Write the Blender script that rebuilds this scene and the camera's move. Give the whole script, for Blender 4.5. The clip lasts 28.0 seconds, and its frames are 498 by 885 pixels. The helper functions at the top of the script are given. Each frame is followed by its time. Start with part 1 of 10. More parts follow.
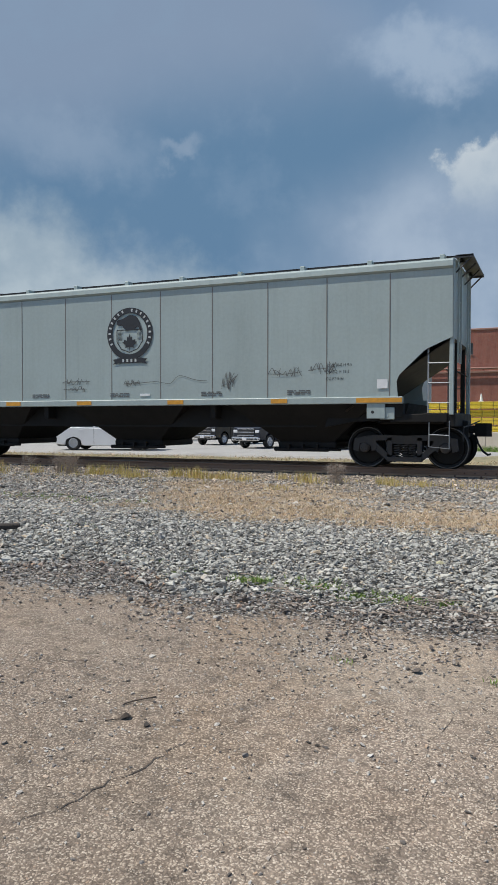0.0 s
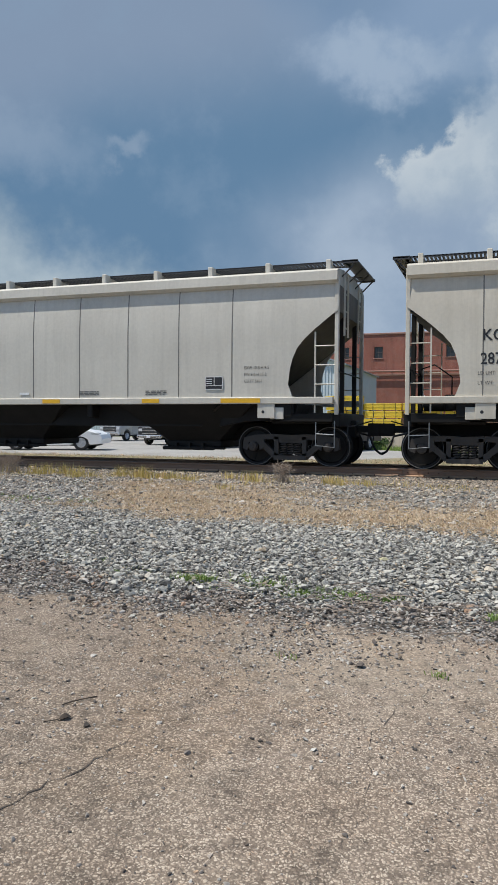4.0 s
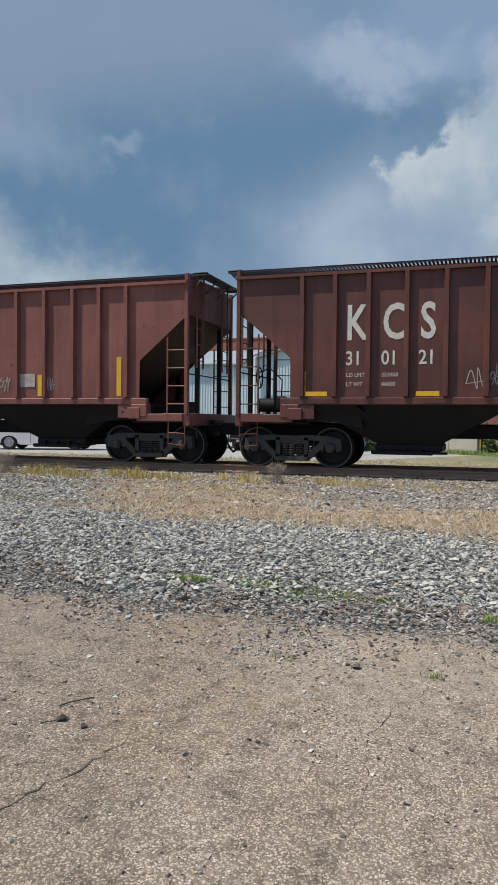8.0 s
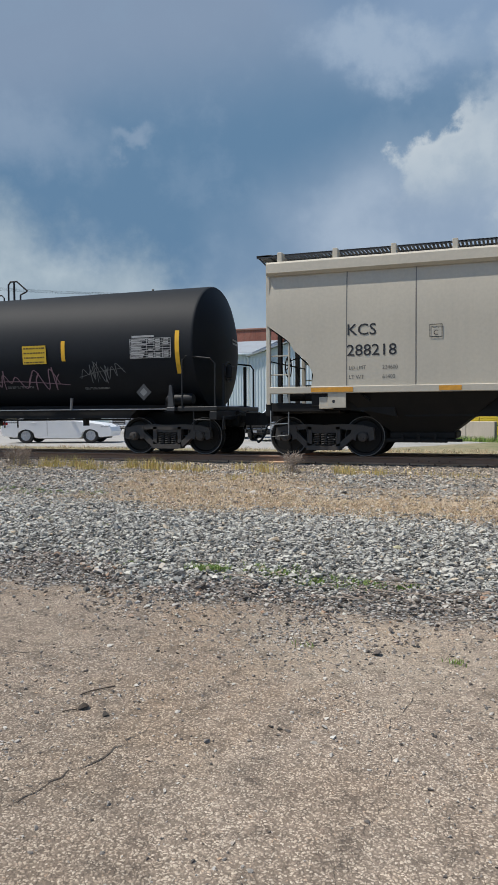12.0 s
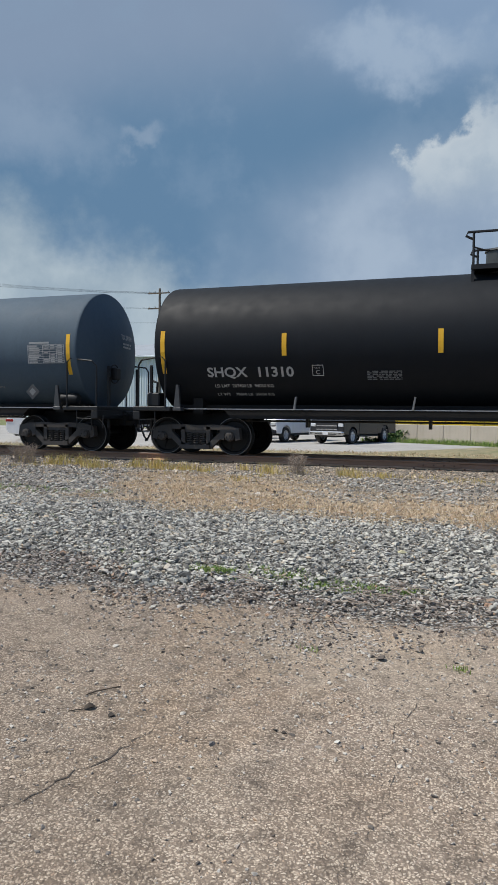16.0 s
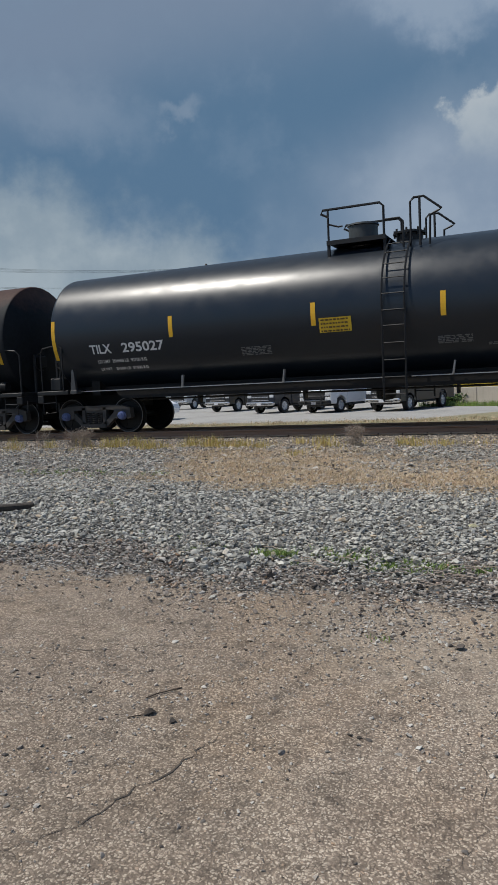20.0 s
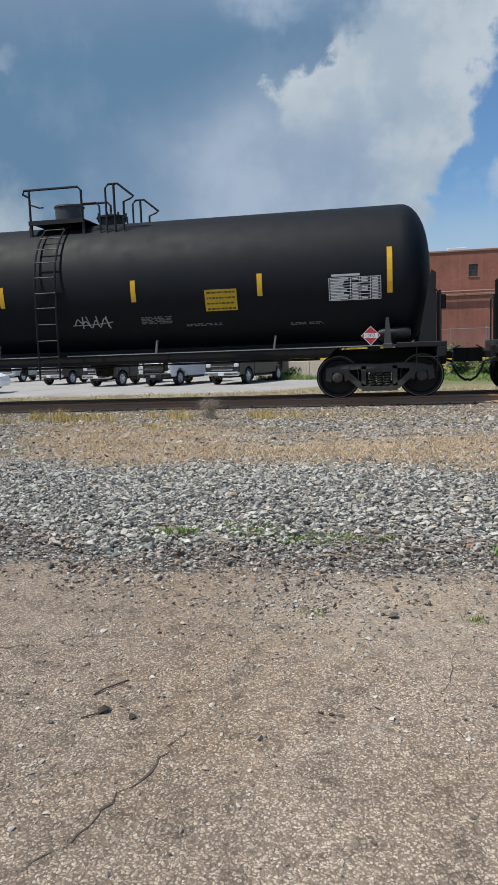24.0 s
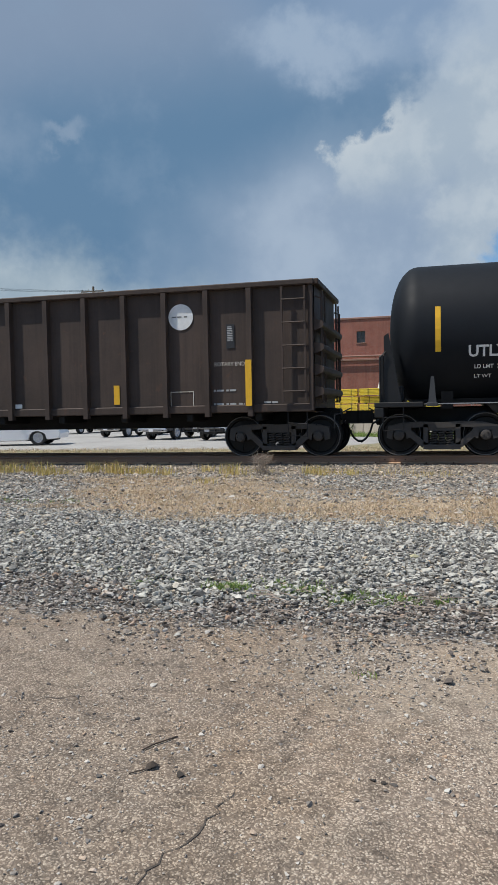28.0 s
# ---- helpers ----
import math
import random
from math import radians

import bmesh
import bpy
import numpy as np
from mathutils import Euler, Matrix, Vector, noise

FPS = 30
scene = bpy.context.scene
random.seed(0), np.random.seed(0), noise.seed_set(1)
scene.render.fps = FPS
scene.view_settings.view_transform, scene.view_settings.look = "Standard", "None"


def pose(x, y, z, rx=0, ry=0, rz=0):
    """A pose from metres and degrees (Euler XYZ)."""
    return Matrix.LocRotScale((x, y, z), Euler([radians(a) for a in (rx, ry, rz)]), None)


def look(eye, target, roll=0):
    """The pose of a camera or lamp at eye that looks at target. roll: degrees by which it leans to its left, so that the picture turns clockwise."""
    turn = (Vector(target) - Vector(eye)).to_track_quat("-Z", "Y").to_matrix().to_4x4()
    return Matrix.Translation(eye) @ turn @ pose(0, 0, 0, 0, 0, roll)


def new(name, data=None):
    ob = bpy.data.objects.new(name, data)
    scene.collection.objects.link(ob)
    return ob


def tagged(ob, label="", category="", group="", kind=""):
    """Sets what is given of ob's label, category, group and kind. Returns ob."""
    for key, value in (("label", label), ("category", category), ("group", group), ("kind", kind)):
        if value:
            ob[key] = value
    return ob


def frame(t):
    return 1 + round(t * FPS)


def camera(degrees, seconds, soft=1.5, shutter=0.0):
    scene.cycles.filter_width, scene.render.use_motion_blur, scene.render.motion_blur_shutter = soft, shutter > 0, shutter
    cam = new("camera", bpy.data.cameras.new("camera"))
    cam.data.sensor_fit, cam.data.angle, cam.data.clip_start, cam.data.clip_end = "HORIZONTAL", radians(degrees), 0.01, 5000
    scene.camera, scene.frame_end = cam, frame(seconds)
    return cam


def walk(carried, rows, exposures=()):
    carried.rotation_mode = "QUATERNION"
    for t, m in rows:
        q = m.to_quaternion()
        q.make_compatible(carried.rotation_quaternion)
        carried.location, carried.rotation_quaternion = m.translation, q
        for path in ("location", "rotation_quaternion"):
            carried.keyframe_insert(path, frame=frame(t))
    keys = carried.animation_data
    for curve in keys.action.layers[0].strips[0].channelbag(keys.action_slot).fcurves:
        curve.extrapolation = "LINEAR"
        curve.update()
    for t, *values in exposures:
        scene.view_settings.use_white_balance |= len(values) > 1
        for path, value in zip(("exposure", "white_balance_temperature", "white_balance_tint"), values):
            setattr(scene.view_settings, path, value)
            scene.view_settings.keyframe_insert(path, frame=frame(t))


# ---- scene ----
# World: x along the track (the train runs towards +x), y across it, z up.
cam = camera(37.58, 28.0, 1.1)
# seconds, eye x, y, z, turn to the left, tilt downwards, lean to the right
PATH = [
    (0, 0.001, 0.000, 1.420, 22.94, 1.60, -0.07),
    (0.5, -0.009, 0.011, 1.400, 22.33, 1.38, -0.29),
    (1, -0.017, 0.019, 1.393, 21.95, 1.36, -0.50),
    (1.5, -0.025, 0.013, 1.393, 21.43, 1.39, -0.82),
    (2, -0.019, 0.018, 1.391, 20.70, 1.58, -0.62),
    (2.5, -0.011, 0.021, 1.389, 20.05, 1.67, -0.44),
    (3, -0.008, 0.024, 1.388, 19.45, 1.50, -0.52),
    (3.5, 0.000, 0.028, 1.389, 19.03, 1.50, -0.47),
    (5.5, 0.005, 0.049, 1.393, 18.58, 1.60, -0.17),
    (6, -0.000, 0.037, 1.396, 18.92, 1.62, -0.29),
    (6.5, -0.002, 0.024, 1.396, 19.20, 1.56, -0.34),
    (7, -0.010, 0.019, 1.398, 19.13, 1.65, -0.54),
    (7.5, -0.008, 0.016, 1.396, 18.69, 1.58, -0.54),
    (8, -0.014, 0.021, 1.396, 18.28, 1.51, -0.55),
    (8.5, -0.019, 0.023, 1.397, 18.28, 1.61, -0.77),
    (9, -0.022, 0.022, 1.394, 18.51, 1.90, -0.73),
    (9.5, -0.025, 0.019, 1.399, 19.14, 2.44, -0.67),
    (10, -0.021, 0.026, 1.390, 19.76, 2.55, -0.55),
    (10.5, -0.027, 0.031, 1.390, 19.78, 2.58, -0.46),
    (11, -0.028, 0.039, 1.384, 19.66, 2.40, -0.20),
    (11.5, -0.026, 0.034, 1.374, 19.54, 2.18, 0.22),
    (12, -0.028, 0.040, 1.377, 19.49, 2.23, 0.36),
    (12.5, -0.024, 0.040, 1.377, 19.45, 2.30, 0.36),
    (14.5, -0.035, 0.036, 1.376, 19.74, 2.87, 0.04),
    (15, -0.029, 0.034, 1.380, 20.00, 2.47, -0.08),
    (15.5, -0.032, 0.019, 1.389, 20.05, 2.04, -0.37),
    (16, -0.043, 0.016, 1.396, 19.80, 2.21, -0.59),
    (16.5, -0.038, 0.014, 1.392, 19.51, 2.70, -0.82),
    (17, -0.027, 0.022, 1.388, 19.25, 2.95, -0.90),
    (17.5, -0.025, 0.025, 1.382, 19.86, 2.85, -0.55),
    (18, -0.041, 0.033, 1.386, 22.45, 3.50, -0.60),
    (18.5, -0.077, 0.063, 1.399, 25.56, 4.61, -1.15),
    (19, -0.081, 0.195, 1.387, 25.91, 4.67, -0.87),
    (19.5, -0.072, 0.283, 1.405, 24.61, 4.36, 0.02),
    (20, -0.139, 0.268, 1.422, 24.17, 4.29, 2.61),
    (20.5, -0.186, 0.264, 1.397, 15.48, 5.40, 2.55),
    (21, -0.204, 0.264, 1.394, 6.25, 7.12, 1.95),
    (21.5, -0.257, 0.279, 1.393, 3.37, 8.06, 2.31),
    (22, -0.384, 0.264, 1.440, 8.00, 8.08, 2.19),
    (22.5, -0.538, 0.279, 1.459, 11.96, 7.83, 3.50),
    (24.5, -0.668, 0.240, 1.436, 10.57, 6.34, 1.55),
    (25, -0.667, 0.232, 1.439, 10.83, 5.55, 1.12),
    (25.5, -0.667, 0.216, 1.435, 11.14, 4.56, 1.18),
    (26, -0.672, 0.209, 1.432, 11.43, 3.80, 0.98),
    (26.5, -0.687, 0.208, 1.444, 11.95, 3.47, 0.72),
    (27, -0.696, 0.211, 1.439, 12.83, 2.94, 0.70),
    (27.5, -0.688, 0.216, 1.448, 13.83, 2.78, 0.92),
    (28, -0.672, 0.220, 1.447, 14.76, 2.50, 1.13),
]
walk(cam, [(t, pose(x, y, z, 90 - tilt, 0, turn) @ pose(0, 0, 0, 0, 0, -lean)) for t, x, y, z, turn, tilt, lean in PATH],
     [(0, 0.0), (18.4, 0.0), (19.4, -0.28), (20.3, -0.34), (21, -0.2), (21.8, 0.0), (28, 0.0)])

# ---- world and sun ----
SUN_WAY = Vector((-2.2, -1.15, 4.4)).normalized()
CORE = (0.122, 0.226, 0.362)
scene.view_settings.exposure = 0.0


def build_world():
    """Clear blue sky, a slate-blue storm cloud to the north-west, white cumulus along its edge and pale haze low on its left."""
    world = bpy.data.worlds.new("sky")
    scene.world = world
    world.use_nodes = True
    nt = world.node_tree
    nt.nodes.clear()
    out = nt.nodes.new("ShaderNodeOutputWorld")
    bg = nt.nodes.new("ShaderNodeBackground")
    sky = nt.nodes.new("ShaderNodeTexSky")
    sky.sky_type, sky.sun_disc = "NISHITA", False
    sky.sun_elevation = math.asin(SUN_WAY.z)
    sky.sun_rotation = math.atan2(SUN_WAY.x, SUN_WAY.y)
    sky.dust_density, sky.ozone_density = 1.0, 2.0
    way = nt.nodes.new("ShaderNodeTexCoord").outputs["Generated"]

    def link(v, sock):
        if isinstance(v, (int, float)):
            sock.default_value = v
        else:
            nt.links.new(v, sock)

    def m(op, a, b=0.0, c=None):
        n = nt.nodes.new("ShaderNodeMath")
        n.operation = op
        link(a, n.inputs[0])
        link(b, n.inputs[1])
        if c is not None:
            link(c, n.inputs[2])
        return n.outputs[0]

    def step(v, lo, hi):
        n = nt.nodes.new("ShaderNodeMapRange")
        n.interpolation_type = "SMOOTHSTEP"
        link(v, n.inputs[0])
        for i, k in enumerate((lo, hi, 0.0, 1.0)):
            n.inputs[i + 1].default_value = k
        return n.outputs[0]

    def fbm(scale, detail=7, rough=0.55, off=0.0, flat=1.0):
        mp = nt.nodes.new("ShaderNodeMapping")
        mp.inputs["Location"].default_value = (off, off * 0.7, 0)
        mp.inputs["Scale"].default_value = (1, 1, flat)
        nt.links.new(way, mp.inputs[0])
        n = nt.nodes.new("ShaderNodeTexNoise")
        n.inputs["Scale"].default_value, n.inputs["Detail"].default_value, n.inputs["Roughness"].default_value = scale, detail, rough
        nt.links.new(mp.outputs[0], n.inputs["Vector"])
        return m("SUBTRACT", n.outputs["Fac"], 0.5)

    def blend(f, a, b):
        n = nt.nodes.new("ShaderNodeMix")
        n.data_type = "RGBA"
        link(f, n.inputs[0])
        for v, sock in ((a, n.inputs[6]), (b, n.inputs[7])):
            if isinstance(v, tuple):
                sock.default_value = (*v, 1)
            else:
                nt.links.new(v, sock)
        return n.outputs[2]

    sep = nt.nodes.new("ShaderNodeSeparateXYZ")
    nt.links.new(way, sep.inputs[0])
    deg = 180 / math.pi
    az = m("MULTIPLY", m("ARCTAN2", sep.outputs[0], sep.outputs[1]), deg)
    el = m("MULTIPLY", m("ARCSINE", sep.outputs[2]), deg)
    soft_n, wide_n = fbm(5, 5, 0.5, 3.0), fbm(2.2, 3, 0.5, 7.0)
    curl_a, curl_e, fray = fbm(15, 8, 0.58, 21.0), fbm(15, 8, 0.58, 34.0), fbm(9, 8, 0.58, 47.0)

    def plus(*terms):
        v = terms[0]
        for t in terms[1:]:
            v = m("ADD", v, t)
        return v

    def times(a, k):
        return m("MULTIPLY", a, k)

    # directions bent by noise: a torn pair for cloud edges, a gentle pair for shading
    ta, te = plus(az, times(curl_a, 9.0), times(soft_n, 3.0)), plus(el, times(curl_e, 7.0), times(soft_n, 2.0))
    ga, ge = plus(az, times(soft_n, 16.0)), plus(el, times(wide_n, 9.0), times(fray, 3.0))

    def lobe(a, e, a0, e0, wa, we, edge=0.5, slant=0.0):
        da = m("SUBTRACT", a, a0)
        de = m("DIVIDE", m("SUBTRACT", m("SUBTRACT", e, e0), times(da, slant)), we)
        da = m("DIVIDE", da, wa)
        r = m("SQRT", plus(times(da, da), times(de, de)))
        return step(m("SUBTRACT", 1.0, r), -edge, edge)

    scaled = nt.nodes.new("ShaderNodeMix")
    scaled.data_type, scaled.blend_type = "RGBA", "MULTIPLY"
    scaled.inputs[0].default_value = 1.0
    nt.links.new(sky.outputs[0], scaled.inputs[6])
    scaled.inputs[7].default_value = (0.080, 0.104, 0.122, 1)
    col = scaled.outputs[2]
    # fair-weather cumulus over the rest of the sky
    fair = m("MULTIPLY", step(fbm(3.2, 8, 0.6, 11.0, 1.6), 0.04, 0.16), step(el, -1, 8))
    fair = m("MULTIPLY", fair, m("SUBTRACT", 1.0, lobe(az, el, 10.0, 18.0, 14.0, 14.0, 0.3)))
    col = blend(times(fair, 0.9), col, (0.62, 0.64, 0.67))
    # small clouds low in the clear part, and pale air above the ground
    col = blend(times(lobe(ta, te, 11.5, 11.0, 4.2, 1.6, 0.5), 0.75), col, (0.50, 0.58, 0.68))
    col = blend(times(step(plus(times(el, -1.0), times(fray, 5.0)), -12.0, -7.0), 0.6), col, (0.42, 0.53, 0.66))
    # the storm cloud, from the far left to its slanting right edge
    past = m("SUBTRACT", plus(3.7, times(m("SUBTRACT", te, 11.0), 0.5)), ta)
    cover = m("MULTIPLY", step(past, -0.7, 1.0), step(az, -120, -85))
    slate = blend(step(m("SUBTRACT", times(ge, 1.0), times(ga, 0.10)), 20.5, 29.5), CORE, (0.225, 0.305, 0.43))
    slate = blend(m("MULTIPLY", step(ga, -19.0, -10.0), times(step(ge, 21.0, 26.0), 0.65)), slate, (0.235, 0.345, 0.51))
    slate = blend(times(lobe(ga, ge, -11.0, 29.4, 4.5, 2.2, 0.9), 0.7), slate, (0.15, 0.245, 0.385))
    slate = blend(times(step(fray, -0.02, 0.16), 0.30), slate, (0.235, 0.335, 0.465))
    # it thins to lit grey below the cumulus
    low = m("SUBTRACT", plus(15.8, times(m("ADD", ga, 16.6), 0.27)), ge)
    grey = m("MULTIPLY", step(low, -3.2, 3.0), step(ga, -25.0, -12.0))
    slate = blend(times(grey, 0.95), slate, blend(step(plus(fray, times(soft_n, 0.6)), -0.16, 0.2), (0.285, 0.375, 0.505), (0.375, 0.465, 0.585)))
    # pale air under it, low on the left
    pale = m("SUBTRACT", plus(14.6, times(m("ADD", ta, 37.1), -0.31)), plus(te, times(fray, 6.0)))
    slate = blend(times(step(pale, -1.6, 3.4), 0.92), slate, blend(step(plus(fray, times(wide_n, 0.5)), -0.12, 0.16), (0.33, 0.42, 0.50), (0.455, 0.54, 0.60)))
    # torn wisps
    slate = blend(m("MULTIPLY", lobe(ta, te, -36.2, 19.6, 4.6, 1.7, 0.9, -0.12), 0.62), slate, (0.27, 0.36, 0.485))
    slate = blend(m("MULTIPLY", lobe(ta, te, -28.4, 20.0, 1.5, 0.65, 0.8, 0.25), 0.55), slate, (0.30, 0.385, 0.50))
    upper = m("MULTIPLY", lobe(ta, te, -8.8, 25.6, 6.4, 2.1, 0.45), step(fray, -0.14, 0.06))
    slate = blend(times(upper, 0.75), slate, (0.36, 0.455, 0.58))
    # bright veil high on the right, then the white cumulus with its lit rim
    veil = step(plus(ta, times(m("SUBTRACT", te, 24.0), -0.45)), -3.0, 2.5)
    slate = blend(times(m("MULTIPLY", veil, step(te, 18.0, 22.0)), 0.85), slate, (0.40, 0.49, 0.60))
    crown = m("SUBTRACT", plus(20.3, times(m("ADD", ta, 4.9), 0.52)), te)
    crisp = m("SUBTRACT", 1.0, step(ta, -3.9, 0.4))
    puff = blend(crisp, step(crown, -3.0, 3.0), step(crown, -0.4, 0.7))
    puff = m("MULTIPLY", puff, step(ta, -8.2, -6.9))
    fade = m("MAXIMUM", step(ge, 13.5, 18.5), times(step(ta, -3.0, 1.5), 0.85))
    puff = m("MULTIPLY", puff, fade)
    body = blend(step(plus(curl_a, times(fray, 0.8)), -0.12, 0.14), (0.385, 0.47, 0.56), (0.475, 0.55, 0.62))
    body = blend(m("MULTIPLY", crisp, times(m("MULTIPLY", step(crown, 2.2, 0.0), step(ge, 17.5, 19.5)), 0.8)), body, (0.55, 0.61, 0.66))
    slate = blend(times(puff, 0.95), slate, body)
    # sunlit fringe along the right edge
    slate = blend(times(m("MULTIPLY", step(past, 3.2, 0.6), step(te, 12.0, 15.0)), 0.55), slate, (0.52, 0.59, 0.65))
    col = blend(cover, col, slate)
    nt.links.new(col, bg.inputs[0])
    bg.inputs["Strength"].default_value = 1.0
    nt.links.new(bg.outputs[0], out.inputs[0])
    lamp = bpy.data.lights.new("sun", "SUN")
    lamp.energy, lamp.angle, lamp.color = 4.3, radians(0.53), (1.0, 0.95, 0.87)
    sun = new("sun", lamp)
    sun.matrix_basis = look(SUN_WAY * 50, (0, 0, 0))


build_world()

# ---- mesh tools ----
class Shape:
    """Collects vertices and faces of one mesh."""

    def __init__(self):
        self.v, self.f = [], []

    def add(self, verts, faces):
        n = len(self.v)
        self.v += [tuple(p) for p in verts]
        self.f += [tuple(n + i for i in face) for face in faces]
        return self

    def box(self, x0, x1, y0, y1, z0, z1, m=None):
        pts = [Vector((x, y, z)) for x in (x0, x1) for y in (y0, y1) for z in (z0, z1)]
        if m:
            pts = [m @ p for p in pts]
        return self.add(pts, [(0, 1, 3, 2), (4, 6, 7, 5), (0, 4, 5, 1), (2, 3, 7, 6), (0, 2, 6, 4), (1, 5, 7, 3)])

    def soft(self, x0, x1, y0, y1, z0, z1, r, m=None):
        """A box whose upright and long edges are chamfered by r."""
        n = []
        for y, z in ((y0 + r, z0), (y1 - r, z0), (y1, z0 + r), (y1, z1 - r), (y1 - r, z1), (y0 + r, z1), (y0, z1 - r), (y0, z0 + r)):
            n.append((y, z))
        pts = []
        for x, k in ((x0, r), (x0 + r, 0), (x1 - r, 0), (x1, r)):
            cy, cz = (y0 + y1) / 2, (z0 + z1) / 2
            sy, sz = 1 - 2 * k / max(y1 - y0, 1e-6), 1 - 2 * k / max(z1 - z0, 1e-6)
            pts += [Vector((x, cy + (y - cy) * sy, cz + (z - cz) * sz)) for y, z in n]
        if m:
            pts = [m @ p for p in pts]
        faces = [tuple(range(7, -1, -1)), tuple(range(24, 32))]
        for a in range(3):
            faces += [(8 * a + i, 8 * a + (i + 1) % 8, 8 * a + 8 + (i + 1) % 8, 8 * a + 8 + i) for i in range(8)]
        return self.add(pts, faces)

    def prism(self, poly, lo, hi, axis="y"):
        """A polygon, given in the other two axes, drawn out from lo to hi."""
        def place(a, b, c):
            return {"x": (c, a, b), "y": (a, c, b), "z": (a, b, c)}[axis]
        n = len(poly)
        pts = [place(a, b, lo) for a, b in poly] + [place(a, b, hi) for a, b in poly]
        faces = [tuple(range(n)), tuple(range(2 * n - 1, n - 1, -1))]
        faces += [(i, i + n, (i + 1) % n + n, (i + 1) % n) for i in range(n)]
        return self.add(pts, faces)

    def tube(self, path, r, n=6, closed=False):
        path = [Vector(p) for p in path]
        k = len(path)
        pts = []
        side = None
        for i, p in enumerate(path):
            a = path[(i - 1) % k] if (i or closed) else p
            b = path[(i + 1) % k] if (i < k - 1 or closed) else p
            way = (b - a).normalized()
            if side is None:
                side = way.orthogonal().normalized()
            side = (side - way * side.dot(way)).normalized()
            up = way.cross(side)
            pts += [p + (side * math.cos(2 * math.pi * j / n) + up * math.sin(2 * math.pi * j / n)) * r for j in range(n)]
        faces = []
        for i in range(k if closed else k - 1):
            c = (i + 1) % k
            faces += [(i * n + j, i * n + (j + 1) % n, c * n + (j + 1) % n, c * n + j) for j in range(n)]
        if not closed:
            faces += [tuple(range(n - 1, -1, -1)), tuple((k - 1) * n + j for j in range(n))]
        return self.add(pts, faces)

    def lathe(self, rings, n=24, centre=(0, 0, 0), axis="y"):
        """Rings of (place along the axis, radius); radius 0 closes an end."""
        pts, faces, prev = [], [], None
        for a, r in rings:
            if r < 1e-5:
                cur = [len(pts)]
                pts.append((a, 0, 0))
            else:
                cur = list(range(len(pts), len(pts) + n))
                pts += [(a, r * math.cos(2 * math.pi * j / n), r * math.sin(2 * math.pi * j / n)) for j in range(n)]
            if prev:
                for j in range(n):
                    q = [prev[j % len(prev)], prev[(j + 1) % len(prev)], cur[(j + 1) % len(cur)], cur[j % len(cur)]]
                    q = list(dict.fromkeys(q))
                    if len(q) > 2:
                        faces.append(tuple(q))
            prev = cur
        turn = {"x": lambda p: p, "y": lambda p: (p[1], p[0], p[2]), "z": lambda p: (p[1], p[2], p[0])}[axis]
        return self.add([Vector(turn(p)) + Vector(centre) for p in pts], faces)

    def mesh(self, name, smooth=False):
        me = bpy.data.meshes.new(name)
        me.from_pydata(self.v, [], self.f)
        bm = bmesh.new()
        bm.from_mesh(me)
        bmesh.ops.recalc_face_normals(bm, faces=bm.faces[:])
        bm.to_mesh(me)
        bm.free()
        if smooth:
            me.shade_smooth()
            me.set_sharp_from_angle(angle=radians(38))
        me.materials.append(None)
        return me


MESHES = {}


def shared(key, build, smooth=False):
    if key not in MESHES:
        s = Shape()
        build(s)
        MESHES[key] = s.mesh(str(key[0] if isinstance(key, tuple) else key), smooth)
    return MESHES[key]


def put(name, me, material, parent=None, m=None, label=""):
    """One mesh object under a thing or a part; its material sits on the object, so that alike pieces share their mesh."""
    ob = new(name, me)
    if not me.materials:
        me.materials.append(None)
    ob.material_slots[0].link = "OBJECT"
    ob.material_slots[0].material = material
    if parent:
        ob.parent = parent
    if m is not None:
        ob.matrix_basis = m
    if label:
        tagged(ob, label)
    return ob


def part(name, build, material, parent=None, label="", m=None, smooth=False):
    s = Shape()
    build(s)
    return put(name, s.mesh(name, smooth), material, parent, m, label)


def lettering(text, size, wide=1.0, bold=0.0):
    """The mesh of a line of text in the built-in font; it starts at x = 0 and lies in the xy plane."""
    key = ("text", text, size, wide, bold)
    if key not in MESHES:
        curve = bpy.data.curves.new("text", "FONT")
        curve.body, curve.size, curve.offset, curve.resolution_u = text, size, bold, 3
        tmp = bpy.data.objects.new("tmp", curve)
        me = bpy.data.meshes.new_from_object(tmp)
        bpy.data.objects.remove(tmp)
        bpy.data.curves.remove(curve)
        me.transform(Matrix.Diagonal((wide, 1, 1, 1)))
        me.materials.clear()
        me.materials.append(None)
        MESHES[key] = me
    return MESHES[key]


# ---- materials ----
def node_mat(name):
    m = bpy.data.materials.new(name)
    m.use_nodes = True
    nt = m.node_tree
    nt.nodes.clear()
    out = nt.nodes.new("ShaderNodeOutputMaterial")
    b = nt.nodes.new("ShaderNodeBsdfPrincipled")
    nt.links.new(b.outputs[0], out.inputs[0])
    return m, nt, b


def noise_node(nt, vec, scale, detail=5, rough=0.6, stretch=(1, 1, 1)):
    mp = nt.nodes.new("ShaderNodeMapping")
    mp.inputs["Scale"].default_value = stretch
    nt.links.new(vec, mp.inputs[0])
    n = nt.nodes.new("ShaderNodeTexNoise")
    n.inputs["Scale"].default_value, n.inputs["Detail"].default_value, n.inputs["Roughness"].default_value = scale, detail, rough
    nt.links.new(mp.outputs[0], n.inputs["Vector"])
    return n.outputs["Fac"]


